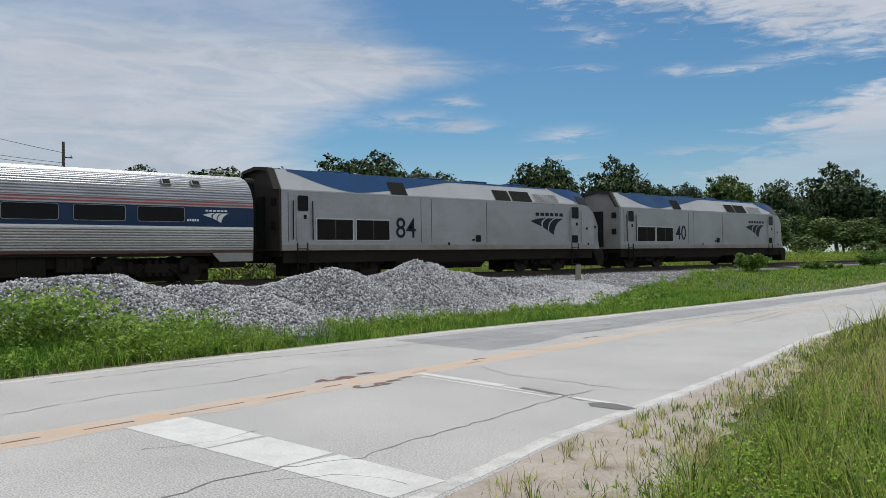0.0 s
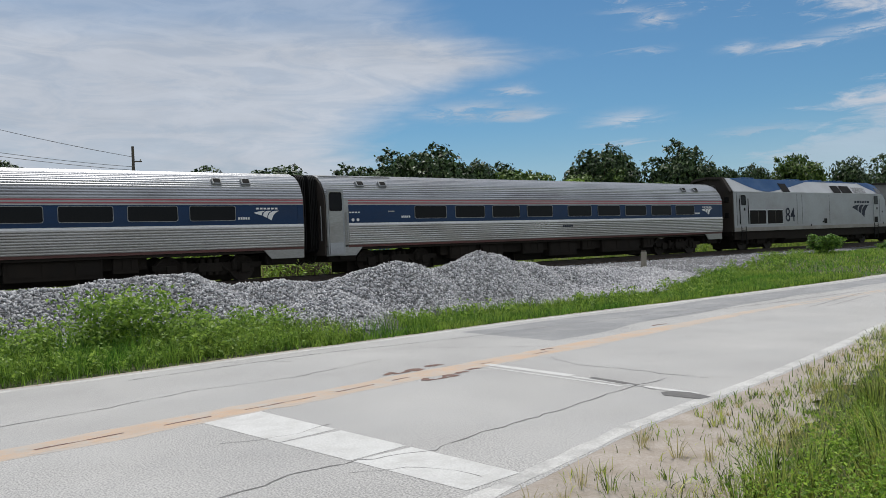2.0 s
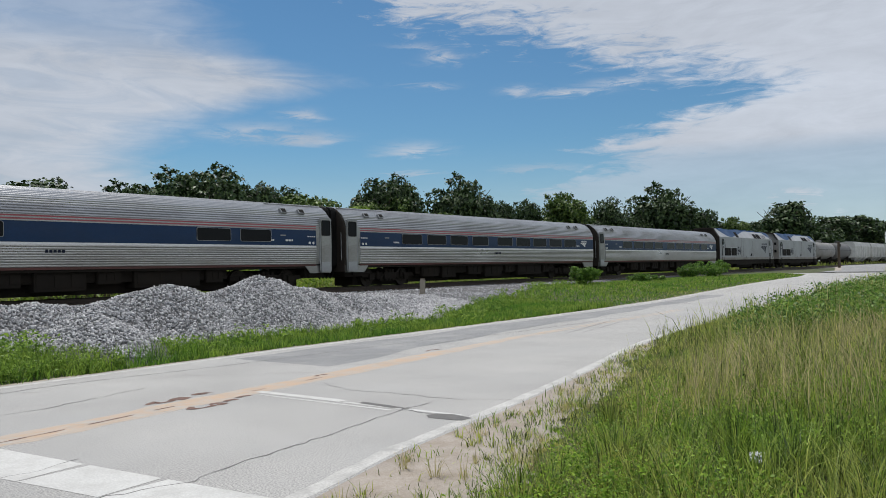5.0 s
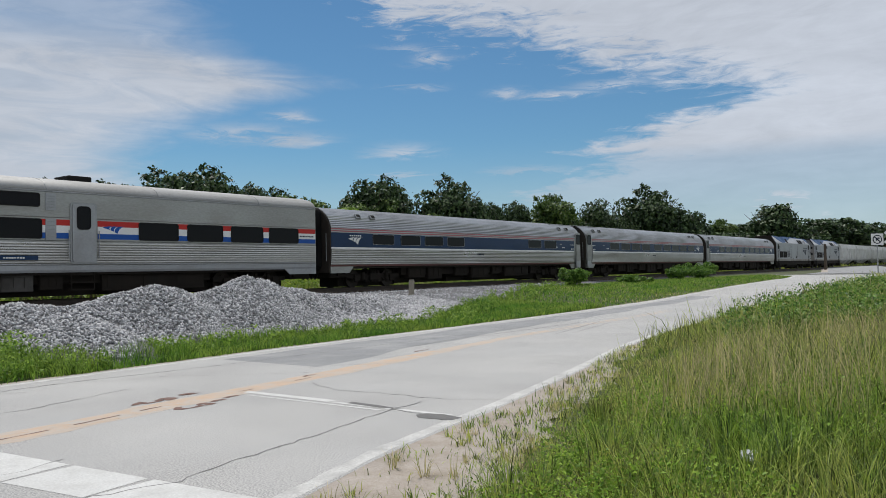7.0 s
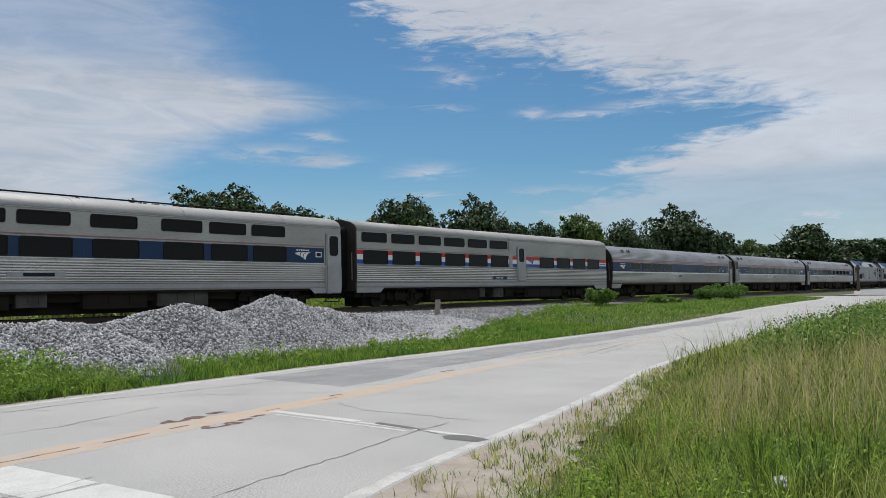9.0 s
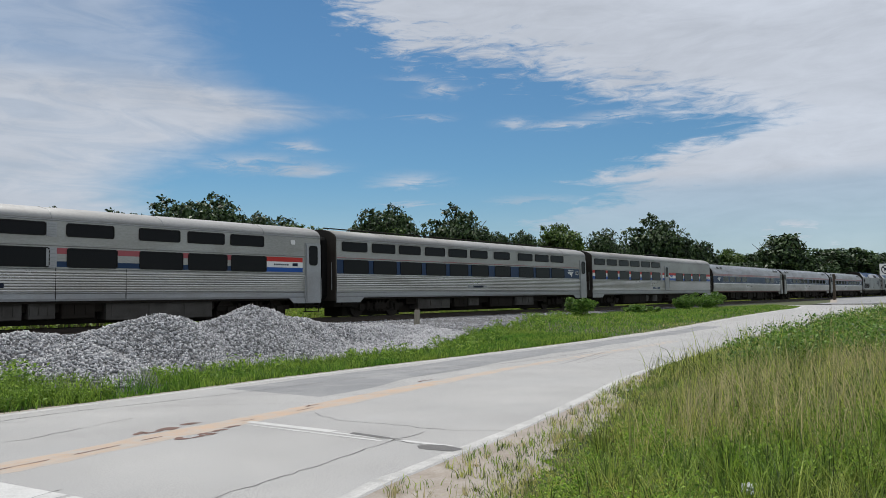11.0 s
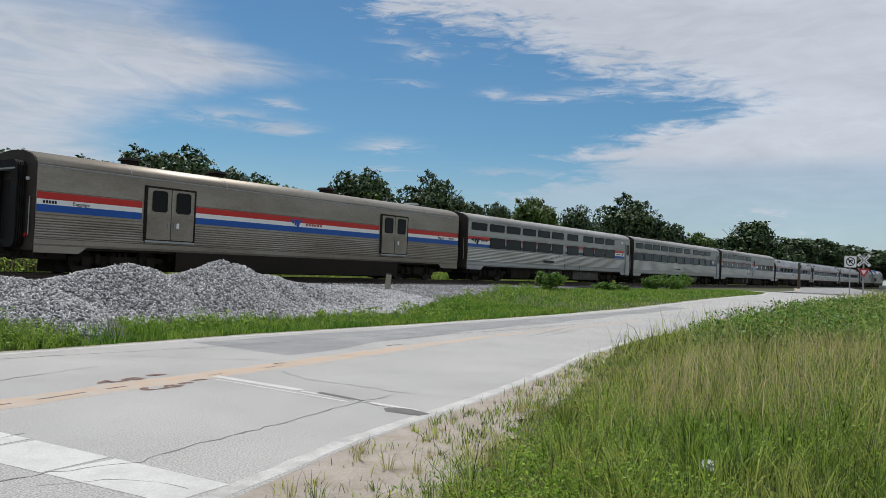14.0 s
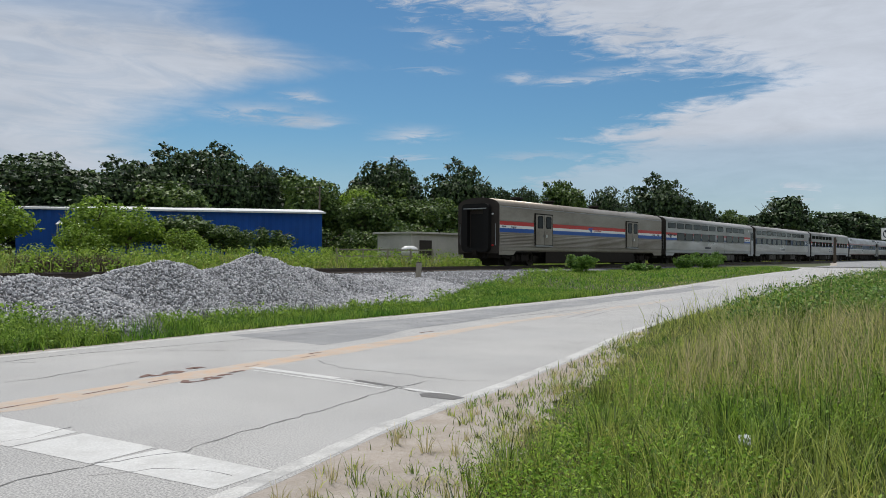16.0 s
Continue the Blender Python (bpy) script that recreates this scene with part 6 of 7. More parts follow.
def turn_sign():
    c = empty("turn_sign", pose(60.6, 8.75, 0.6, 0, 0, -62))
    tagged(c, "square white prohibition sign on a thin metal post", "road sign")
    part("post", box(bmesh.new(), -0.03, 0.03, -0.03, 0.03, -0.1, 2.95), GALV, c)
    part("panel", prism(bmesh.new(), [(x, z + 2.5) for x, z in rounded(0.78, 0.78, 0.05)], -0.05, -0.032), SIGNWHITE, c, "white sign panel")
    n = 24
    bm = bmesh.new()
    loft(bm, [[(r * math.cos(k * 2 * math.pi / n), -0.054, 2.5 + r * math.sin(k * 2 * math.pi / n)) for k in range(n)] for r in (0.3, 0.24)], caps=False)
    part("ring", bm, DARKPAINT, c, "dark prohibition ring")
    ob = part("slash", box(bmesh.new(), -0.27, 0.27, -0.056, -0.052, -0.035, 0.035), DARKPAINT, c)
    ob.matrix_basis = Matrix.Translation((0, 0, 2.5)) @ Matrix.Rotation(radians(45), 4, "Y")
    part("arrow", prism(bmesh.new(), [(-0.1, 2.38), (-0.04, 2.38), (-0.04, 2.55), (0.08, 2.55), (0.08, 2.5), (0.17, 2.58), (0.08, 2.66), (0.08, 2.61), (-0.1, 2.61)], -0.057, -0.052), DARKPAINT, c)


turn_sign()


def guard_rail():
    g = empty("guard_rail", pose(112.0, 12.4, 0.6, 0, 0, -78))
    tagged(g, "grey steel guard rail beside the crossing road", "guard rail")
    for k in range(7):
        part("post", box(bmesh.new(), 2 * k - 0.07, 2 * k + 0.07, -0.06, 0.06, -0.1, 0.85), GALV, g)
    for z in (0.45, 0.78):
        prof = [(-0.1, z - 0.12), (-0.06, z - 0.06), (-0.1, z), (-0.06, z + 0.06), (-0.1, z + 0.12)]
        part("rail", strip_along_x(bmesh.new(), prof, -0.5, 12.5, 0.01), GALV, g)


guard_rail()


def litter():
    bm = bmesh.new()
    bmesh.ops.create_icosphere(bm, subdivisions=3, radius=1)
    for v in bm.verts:
        d = 1 + 0.45 * noise.noise(v.co * 2.3)
        v.co = Vector((v.co.x * 0.11 * d, v.co.y * 0.065 * d, v.co.z * 0.04 * d))
    x, y = 5.41, 1.53
    ob = part("plastic_litter", bm, LITTER, None)
    ob.matrix_basis = pose(x, y, ground_z(x, y) + 0.13, 8, 5, 30)
    tagged(ob, "crumpled white plastic bag caught in the grass", "litter")


litter()

# ---- plants ----


def leaf_arrays(centres, normals, size, aspect, r):
    """Bent leaf quads about the given centres."""
    n = len(centres)
    up = r.normal(size=(n, 3))
    t = np.cross(normals, up)
    t /= np.linalg.norm(t, axis=1, keepdims=True) + 1e-9
    b = np.cross(normals, t)
    s = (size * r.uniform(0.6, 1.4, n))[:, None]
    fold = normals * s * 0.25
    v = np.stack([centres - t * s, centres - b * s * aspect + fold, centres + t * s, centres + b * s * aspect + fold], 1)
    return v.reshape(-1, 3), np.arange(4 * n).reshape(n, 4)


def crown_mesh(name, seed, h0, h1, width, n, leaf, material, lobes=16, flat=0.8):
    """Leaves over many lobes, so that the outline is uneven and has gaps."""
    r = np.random.default_rng(seed)
    cz, hz, hw = (h0 + h1) / 2, (h1 - h0) / 2, width / 2
    cs, rs = [], []
    for k in range(lobes):
        d = r.normal(size=3)
        d /= np.linalg.norm(d)
        d[2] = d[2] * 0.85 + 0.12
        f = r.uniform(0.5, 0.76)
        cs.append((d[0] * hw * f, d[1] * hw * f, cz + d[2] * hz * f))
        rs.append(r.uniform(0.22, 0.42) * min(hw, hz * 1.1))
    cs.append((0, 0, cz))
    rs.append(0.76 * min(hw, hz))
    cs, rs = np.array(cs), np.array(rs)
    # a dense shell over the lobes
    n0 = int(n * 0.6)
    pick = r.choice(len(cs), n0, p=rs ** 2 / (rs ** 2).sum())
    d = r.normal(size=(n0, 3))
    d /= np.linalg.norm(d, axis=1, keepdims=True)
    rad = rs[pick] * (1 - 0.5 * r.random(n0) ** 2.0)
    p0 = cs[pick] + d * rad[:, None] * np.array([1, 1, flat])
    nr0 = d + 0.6 * r.normal(size=(n0, 3)) + np.array([0, 0, 0.35])
    # tufts of leaves that stand out from it
    per = 16
    nc = (n - n0) // per
    pick = r.choice(len(cs), nc, p=rs ** 2 / (rs ** 2).sum())
    d = r.normal(size=(nc, 3))
    d[:, 2] += 0.3
    d /= np.linalg.norm(d, axis=1, keepdims=True)
    rad = rs[pick] * (0.92 + 0.07 * r.normal(size=nc))
    c = cs[pick] + d * rad[:, None] * np.array([1, 1, flat])
    p1 = np.repeat(c, per, 0) + r.normal(size=(nc * per, 3)) * leaf * np.array([1.15, 1.15, 0.6])
    nr1 = np.repeat(d, per, 0) * 0.5 + 0.5 * r.normal(size=(nc * per, 3)) + np.array([0, 0, 0.6])
    p, nr = np.concatenate([p0, p1]), np.concatenate([nr0, nr1])
    nr /= np.linalg.norm(nr, axis=1, keepdims=True)
    v, f = leaf_arrays(p, nr, leaf, 0.62, r)
    return mesh_from_arrays(name, v, [f], material)


def trunk_mesh(seed, h, r0, spread, limbs=6):
    r = np.random.default_rng(seed)
    bm = bmesh.new()
    pts = [Vector((0, 0, -0.3)), Vector((r.normal(0, 0.1), r.normal(0, 0.1), h * 0.22)), Vector((r.normal(0, 0.25), r.normal(0, 0.25), h * 0.45)), Vector((r.normal(0, 0.4), r.normal(0, 0.4), h * 0.75))]
    for k in range(3):
        cyl(bm, pts[k], pts[k + 1], r0 * (1 - 0.27 * k), r0 * (1 - 0.27 * (k + 1)), 9)
    for k in range(limbs):
        a = k * 2 * math.pi / limbs + r.uniform(-0.4, 0.4)
        p0 = pts[1].lerp(pts[2], r.random())
        p1 = p0 + Vector((math.cos(a) * spread * 0.45, math.sin(a) * spread * 0.45, h * 0.2))
        p2 = p1 + Vector((math.cos(a) * spread * 0.35, math.sin(a) * spread * 0.35, h * 0.16))
        cyl(bm, p0, p1, r0 * 0.42, r0 * 0.25, 6)
        cyl(bm, p1, p2, r0 * 0.25, r0 * 0.1, 6)
    return to_mesh("trunk", bm, BARK)


def tree(name, label, seed, h, width, n, leaf, material, base=0.12, lobes=16):
    t = empty(name)
    tagged(t, label, "tree", "trees beyond the track")
    part("trunk", trunk_mesh(seed, h, 0.022 * h + 0.05, width / 2), None, t)
    part("crown", crown_mesh("crown", seed + 50, h * base, h, width, n, leaf, material, lobes), None, t)
    return t


KINDS = {
    "oak": [tree("oak_tree", "dark green spreading oak tree with dense uneven crown", s, 10.0, 9.5, 11000, 0.21, LEAF_D, 0.06, 34) for s in (11, 12, 13)],
    "faroak": [tree("oak_tree", "dark green oak tree in the distant tree line", s, 10.0, 9.5, 5000, 0.31, LEAF_D, 0.05, 34) for s in (14, 15)],
    "mid": [tree("broadleaf_tree", "mid green leafy tree with rounded crown", s, 10.0, 8.5, 9000, 0.2, LEAF_M, 0.05, 30) for s in (21, 22)],
    "light": [tree("young_tree", "light yellow-green leafy young tree", s, 6.0, 6.0, 5200, 0.13, LEAF_L, 0.05, 26) for s in (31, 32)],
    "bush": [tree("shrub", "dense green leafy shrub", s, 3.0, 3.6, 2600, 0.1, LEAF_M, 0.0, 14) for s in (41, 42)],
}
USED = set()


def plant(kind, x, y, top, width, k, z=None):
    src = KINDS[kind][k % len(KINDS[kind])]
    z = ground_z(x, y) if z is None else z
    bh, bw = {"oak": (10.0, 9.5), "faroak": (10.0, 9.5), "mid": (10.0, 8.5), "light": (6.0, 6.0), "bush": (3.0, 3.6)}[kind]
    m = pose(x, y, z, 0, 0, (k * 73) % 360)
    if src.name in USED:
        ob = copy_thing(src, m)
    else:
        ob = src
        ob.matrix_basis = m
        USED.add(src.name)
    ob.scale = (width / bw, width / bw, (top * (1.0 if x < 48 else 1.06 if x < 112 else 1.09) - z) / bh)
    return ob


TREES = [
    ("oak", 35.3, 76, 11.0, 13, 0), ("oak", 28.5, 74, 10.0, 10, 1), ("oak", 41, 80, 10.2, 11, 2), ("oak", 21, 78, 9.2, 11, 0), ("mid", 46, 84, 11.5, 11, 1),
    ("oak", 50.0, 76, 13.0, 11, 1), ("oak", 57.5, 79, 14.3, 12, 2), ("oak", 54.0, 74, 12.8, 9, 0), ("oak", 62.0, 76, 12.6, 8, 1), ("mid", 46.0, 70, 9.5, 9, 0),
    ("mid", 67.5, 73, 12.0, 8.5, 0), ("mid", 72.0, 71, 10.9, 7.5, 1), ("light", 70.0, 66, 9.6, 7.5, 0), ("oak", 77.5, 69, 13.6, 10, 0), ("oak", 83, 73, 14.6, 10, 2), ("oak", 89.5, 66, 14.6, 10.5, 1), ("mid", 80, 62, 9.0, 9, 1), ("mid", 72, 60, 8.2, 8, 0),
    ("oak", 97, 68, 12.0, 8, 2), ("oak", 105, 70, 12.6, 6.5, 0), ("oak", 113.5, 70, 12.6, 7, 1), ("mid", 118.2, 66, 14.0, 10, 0), ("mid", 124, 66, 11.5, 8, 1), ("oak", 131.2, 64, 12.9, 9.5, 2), ("oak", 139, 64, 10.5, 9, 0),
    ("oak", 146.0, 60, 16.4, 14, 1), ("oak", 151.5, 61, 14.8, 10, 2), ("oak", 159, 61, 12.4, 8, 0), ("oak", 168, 60, 12.8, 9, 2), ("mid", 181.5, 58, 11.9, 9, 0), ("oak", 188, 56, 10.8, 10, 1),
    ("oak", 195.5, 50, 15.5, 15, 0), ("oak", 207, 52, 12.0, 12, 1), ("oak", 222, 50, 11.5, 16, 2), ("oak", 236, 48, 13.4, 18, 0), ("oak", 250, 46, 14.0, 20, 1), ("oak", 266, 42, 13.0, 20, 2), ("oak", 285, 36, 12.6, 22, 0), ("oak", 430, 50, 15.0, 26, 1), ("oak", 440, 62, 15.0, 28, 0), ("oak", 300, 26, 12.4, 24, 1), ("oak", 310, 10, 12.2, 26, 2), ("oak", 315, -12, 12.6, 26, 0),
    ("mid", 95, 58, 8.5, 9, 1), ("mid", 104, 52, 6.9, 7.5, 0), ("oak", 112, 56, 8.0, 9, 1), ("mid", 122, 54, 7.4, 9, 0), ("mid", 134, 52, 7.2, 9, 1), ("oak", 172, 52, 8.4, 11, 2), ("oak", 148, 52, 7.6, 10, 0),
    ("mid", 64, 68, 11.0, 9, 0), ("mid", 74.5, 67, 11.4, 9, 1), ("oak", 69, 80, 12.5, 11, 2), ("oak", 44, 76, 11.8, 10, 1), ("oak", 10.0, 82, 12.2, 10, 1), ("oak", -2, 78, 11.5, 12, 2), ("oak", 36.0, 98, 13.6, 10, 0), ("oak", 46.5, 98, 14.0, 11, 2), ("oak", 64, 92, 13.0, 12, 0), ("oak", 97, 84, 13.5, 12, 1), ("oak", -14, 72, 11.0, 12, 0),
    ("light", 21.5, 52, 5.7, 6.0, 0), ("light", 27.2, 49.5, 5.6, 5.2, 1), ("light", 30.2, 50.5, 5.2, 5.0, 0), ("light", 25.0, 47.5, 3.6, 3.6, 1), ("mid", 34.6, 50.5, 4.7, 5.4, 0), ("mid", 36.6, 48.0, 3.9, 4.0, 1), ("light", 32.6, 47.6, 3.4, 3.4, 0), ("light", 17.2, 51, 5.2, 5.0, 1),
    ("bush", 44.0, 52, 4.2, 4.5, 0), ("bush", 58.6, 55.5, 4.4, 5.0, 1), ("bush", 62.5, 53, 4.6, 5.5, 0), ("bush", 66, 55, 5.6, 6.0, 1), ("bush", 70.5, 52, 4.6, 6.0, 0), ("bush", 76, 50, 5.0, 6.5, 1), ("bush", 82, 50, 5.0, 6.0, 0), ("mid", 64.5, 60, 8.0, 7.0, 1), ("bush", 90, 46, 4.4, 6, 1), ("bush", 99, 44, 3.8, 6, 0), ("bush", 108, 41, 3.0, 5, 1),
]
for k, (kind, x, y, top, w, v) in enumerate(TREES):
    if kind == "oak" and x > 155:
        kind = "faroak"
    plant(kind, x, y, top, w, v + (k % 2) * 7)


for k in range(26):
    plant("bush", -24 + 6.2 * k, 86 + 3 * math.sin(k * 1.7), 4.0 + 0.5 * math.sin(k * 2.3), 9.0, k)
for x, y, top, w in ((60.5, 62.5, 4.6, 6), (57.5, 66, 5.0, 7), (18.5, 60, 4.6, 7), (13.0, 57, 4.4, 7), (24.0, 64, 4.0, 6), (8.0, 58, 4.4, 7)):
    plant("bush", x, y, top, w, int(x))


def verge_shrub(x, y, h, w, seed):
    z = ground_z(x, y)
    s = empty("verge_shrub", pose(x, y, z))
    tagged(s, "small leafy green shrub on the grassy verge", "shrub", "verge shrubs")
    part("stems", trunk_mesh(seed, h * 0.8, 0.03, w * 0.4, 5), None, s)
    part("leaves", crown_mesh("leaves", seed, -0.1, h, w, 3200, 0.06, LEAF_W, 22, 0.9), None, s)


verge_shrub(40.0, 21.0, 1.05, 2.1, 61)
verge_shrub(57.0, 19.8, 1.3, 3.6, 62)
verge_shrub(55.5, 20.6, 1.1, 2.4, 63)
verge_shrub(46.0, 20.0, 0.55, 3.0, 65)


def blades(name, label, x, y, z, h, w, lean, material, category, r, a=None):
    """Tapered, bending blades, all in one mesh."""
    n = len(x)
    a = r.uniform(0, 2 * math.pi, n) if a is None else a
    d = np.stack([np.cos(a), np.sin(a), np.zeros(n)], 1)
    side = np.stack([-np.sin(a + r.normal(0, 0.8, n)), np.cos(a), np.zeros(n)], 1)
    side /= np.linalg.norm(side, axis=1, keepdims=True)
    base = np.stack([x, y, z - 0.03], 1)
    rows = []
    for f, ww in ((0.0, 1.0), (0.6, 0.75), (1.0, 0.0)):
        c = base + d * (h * lean * f ** 2)[:, None] + np.array([0, 0, 1.0]) * (h * f * (1 - 0.25 * np.minimum(lean, 1.4) * f))[:, None]
        if ww:
            rows += [c - side * (w * ww / 2)[:, None], c + side * (w * ww / 2)[:, None]]
        else:
            rows.append(c)
    v = np.stack(rows, 1).reshape(-1, 3)
    o = 5 * np.arange(n)[:, None]
    quads = o + np.array([0, 1, 3, 2])
    tris = o + np.array([2, 3, 4])
    ob = new(name, mesh_from_arrays(name, v, [quads, tris], material))
    tagged(ob, label, category, kind="stuff")
    return ob


def scatter(n, x0, x1, y0, y1, keep, r, power=1.0):
    x = x0 + (x1 - x0) * r.random(n) ** power
    y = r.uniform(y0, y1, n)
    ok = np.array([keep(a, b) for a, b in zip(x, y)])
    x, y = x[ok], y[ok]
    return x, y, np.array([ground_z(a, b) for a, b in zip(x, y)])


def fn(x, y, s, seed):
    return noise.noise(Vector((x * s, y * s, seed)))


def build_grass():
    r = np.random.default_rng(99)

    def shoulder(x):
        return 0.16 + 0.95 * math.exp(-((x - 4.9) / 2.2) ** 2) + 0.4 * math.exp(-((x - 9.6) / 1.6) ** 2)

    def bank(x, y):
        e = along(NEAR, x) - y
        if x * x + y * y < 6.2:
            return False
        s = shoulder(x) * (1 + 0.5 * fn(x, y, 1.2, 4))
        if e < 0.12:
            return False
        if e < s:
            return r.random() < 0.1 + 0.6 * max(0, fn(x, y, 1.6, 7))
        return r.random() < min(1, 0.35 + (e - s) * 0.9)
    # dense undergrowth
    x, y, z = scatter(160000, 2.0, 34, -9, 7.2, bank, r, 1.7)
    e = np.array([along(NEAR, a) for a in x]) - y
    tall = np.clip((e - 1.0 + 0.9 * np.clip((x - 11) / 5, 0, 1)) / (2.2 - 1.1 * np.clip((x - 11) / 5, 0, 1)), 0, 1)
    h = (0.12 + 0.34 * tall) * r.uniform(0.5, 1.35, len(x)) * np.array([1 + 0.45 * fn(a, b, 0.45, 2) for a, b in zip(x, y)])
    dist = np.hypot(x, y)
    h *= 0.72 + 0.28 * np.clip((dist - 4) / 5, 0, 1)
    blades("bank_grass", "long green grass covering the roadside bank", x, y, z, h, 0.004 + 0.0008 * dist, r.uniform(0.15, 0.95, len(x)), GRASS_R, "grass", r)
    # taller stalks in tufts
    x, y, z = scatter(34000, 3.0, 34, -9, 6.8, lambda a, b: a * a + b * b > 40 and along(NEAR, a) - b > (1.5 if a < 13 else 0.5) and fn(a, b, 0.55, 12) > -0.18 + 0.3 * r.random(), r, 1.5)
    dist = np.hypot(x, y)
    blades("tall_stalks", "tall thin green grass stalks on the bank", x, y, z, r.uniform(0.3, 0.9, len(x)) * (0.6 + 0.4 * np.clip((dist - 5) / 5, 0, 1)) * np.array([1 + 0.6 * fn(a, b, 0.8, 80) for a, b in zip(x, y)]), 0.0026 + 0.0007 * dist, r.uniform(0.05, 0.45, len(x)) + 0.9 * r.random(len(x)) ** 4, GRASS_R, "grass", r)
    x, y, z = scatter(17000, 4.0, 34, -9, 6.0, lambda a, b: a * a + b * b > 42 and along(NEAR, a) - b > 1.9 and fn(a, b, 0.42, 31) > -0.12 + 0.3 * r.random(), r, 1.4)
    dist = np.hypot(x, y)
    blades("dry_stalks", "tall dry tan grass stalks on the bank", x, y, z, r.uniform(0.35, 0.95, len(x)) * (0.65 + 0.35 * np.clip((dist - 5) / 5, 0, 1)) * np.array([1 + 0.5 * fn(a, b, 0.9, 83) for a, b in zip(x, y)]), 0.0024 + 0.0006 * dist, r.uniform(0.1, 0.65, len(x)) + 0.7 * r.random(len(x)) ** 4, GRASS_DRY, "grass", r)
    # a dense stand of dry seed stalks
    def stand(a, b):
        return math.exp(-((a - 9.0) / 3.2) ** 2 - ((b - 1.6) / 2.4) ** 2) > r.random() * (0.55 + 0.9 * max(0, -fn(a, b, 0.9, 55)))
    x, y, z = scatter(6500, 6.2, 16, -3.5, 5.2, lambda a, b: along(NEAR, a) - b > 1.9 and stand(a, b), r)
    blades("dry_stalks", "dense tan seed stalks standing in the bank grass", x, y, z, r.uniform(0.4, 1.0, len(x)), 0.0024 + 0.0006 * np.hypot(x, y), r.uniform(0.1, 0.6, len(x)) + 0.6 * r.random(len(x)) ** 4, GRASS_DRY, "grass", r)
    # tufts in the dirt margin and on the near bank: blades fan out from one foot
    def tufts(n, area, keep, per, hh, w, material, label):
        cx, cy, cz = scatter(n, *area, keep, r)
        k = len(cx)
        size = np.repeat(r.uniform(0.5, 1.3, k), per)
        a = r.uniform(0, 2 * math.pi, k * per)
        off = np.abs(r.normal(0, 0.035, k * per)) * size
        x, y = np.repeat(cx, per) + np.cos(a) * off, np.repeat(cy, per) + np.sin(a) * off
        h = r.uniform(*hh, k * per) * size
        blades("margin_grass", label, x, y, np.repeat(cz, per), h, np.full(k * per, w), r.uniform(0.1, 0.9, k * per), material, "grass", r, a + r.normal(0, 0.35, k * per))
    tufts(900, (2.0, 16, 1.6, 6.6), lambda a, b: 0.22 < along(NEAR, a) - b < 2.0 and fn(a, b, 1.3, 17) > 0.02, 26, (0.06, 0.2), 0.007, GRASS_DRY, "dry grass tufts in the dirt margin")
    tufts(500, (2.0, 16, 1.4, 6.6), lambda a, b: 0.18 < along(NEAR, a) - b < 2.4 and fn(a, b, 1.1, 27) > -0.02, 26, (0.05, 0.19), 0.007, GRASS_R, "green grass tufts in the dirt margin")
    tufts(1100, (3.0, 12, -3.0, 4.6), lambda a, b: along(NEAR, a) - b > 1.4 and a * a + b * b > 9, 50, (0.16, 0.46), 0.007, GRASS_R, "large green grass tufts on the bank")
    # ragged low grass over the rim of the dirt
    def rim(a, b):
        e = along(NEAR, a) - b
        s = 0.4 + 1.0 * math.exp(-((a - 4.9) / 2.6) ** 2) + 0.4 * math.exp(-((a - 9.6) / 1.8) ** 2)
        return abs(e - s) < 0.45 and fn(a, b, 2.2, 70) > -0.25
    x, y, z = scatter(34000, 1.5, 16, 1.5, 6.6, rim, r)
    blades("margin_grass", "short ragged grass at the rim of the dirt", x, y, z, r.uniform(0.05, 0.17, len(x)), np.full(len(x), 0.008), r.uniform(0.3, 1.3, len(x)), GRASS_R, "grass", r)
    # far part of the near bank
    x, y, z = scatter(26000, 30, 66, -25, 7.0, lambda a, b: b < along(NEAR, a) - 0.3, r, 1.2)
    blades("bank_grass", "long green grass on the far part of the bank", x, y, z, r.uniform(0.35, 0.95, len(x)) * np.clip((66 - x) / 18, 0.3, 1), np.full(len(x), 0.045), r.uniform(0.2, 1.0, len(x)), GRASS_R, "grass", r)
    # the verge between road and gravel
    x, y, z = scatter(70000, -8, 58.5, 12, 22.8, lambda a, b: b > along(FAR, a) + 0.05 + 0.2 * r.random() and (b < gravel_front(a) + 0.15 * fn(a, b, 1.5, 5)) , r, 1.25)
    edge = y - np.array([along(FAR, a) for a in x])
    h = (0.09 + 0.2 * np.clip(edge / 1.6, 0, 1)) * r.uniform(0.6, 1.5, len(x))
    h *= (1 + 0.55 * np.clip((9.5 - x) / 3, 0, 1)) * (1 - 0.5 * np.clip((x - 13) / 10, 0, 1))
    blades("verge_grass", "bright green grass verge between road and gravel", x, y, z, h, 0.011 + 0.0006 * x.clip(0), r.uniform(0.2, 1.1, len(x)), GRASS_S, "grass", r)
    x, y, z = scatter(5000, 20, 58, 12.8, 22.8, lambda a, b: b > along(FAR, a) + 0.1 and b < gravel_front(a) and fn(a, b, 0.35, 61) > -0.1, r)
    blades("verge_straw", "short straw-coloured grass in the mown verge", x, y, z, r.uniform(0.06, 0.16, len(x)), 0.012 + 0.0006 * x, r.uniform(0.2, 1.2, len(x)), GRASS_DRY, "grass", r)
    x, y, z = scatter(52000, 6.5, 27, 12.6, 18, lambda a, b: along(FAR, a) + 0.15 < b < gravel_front(a) + 0.12 * fn(a, b, 1.5, 5), r)
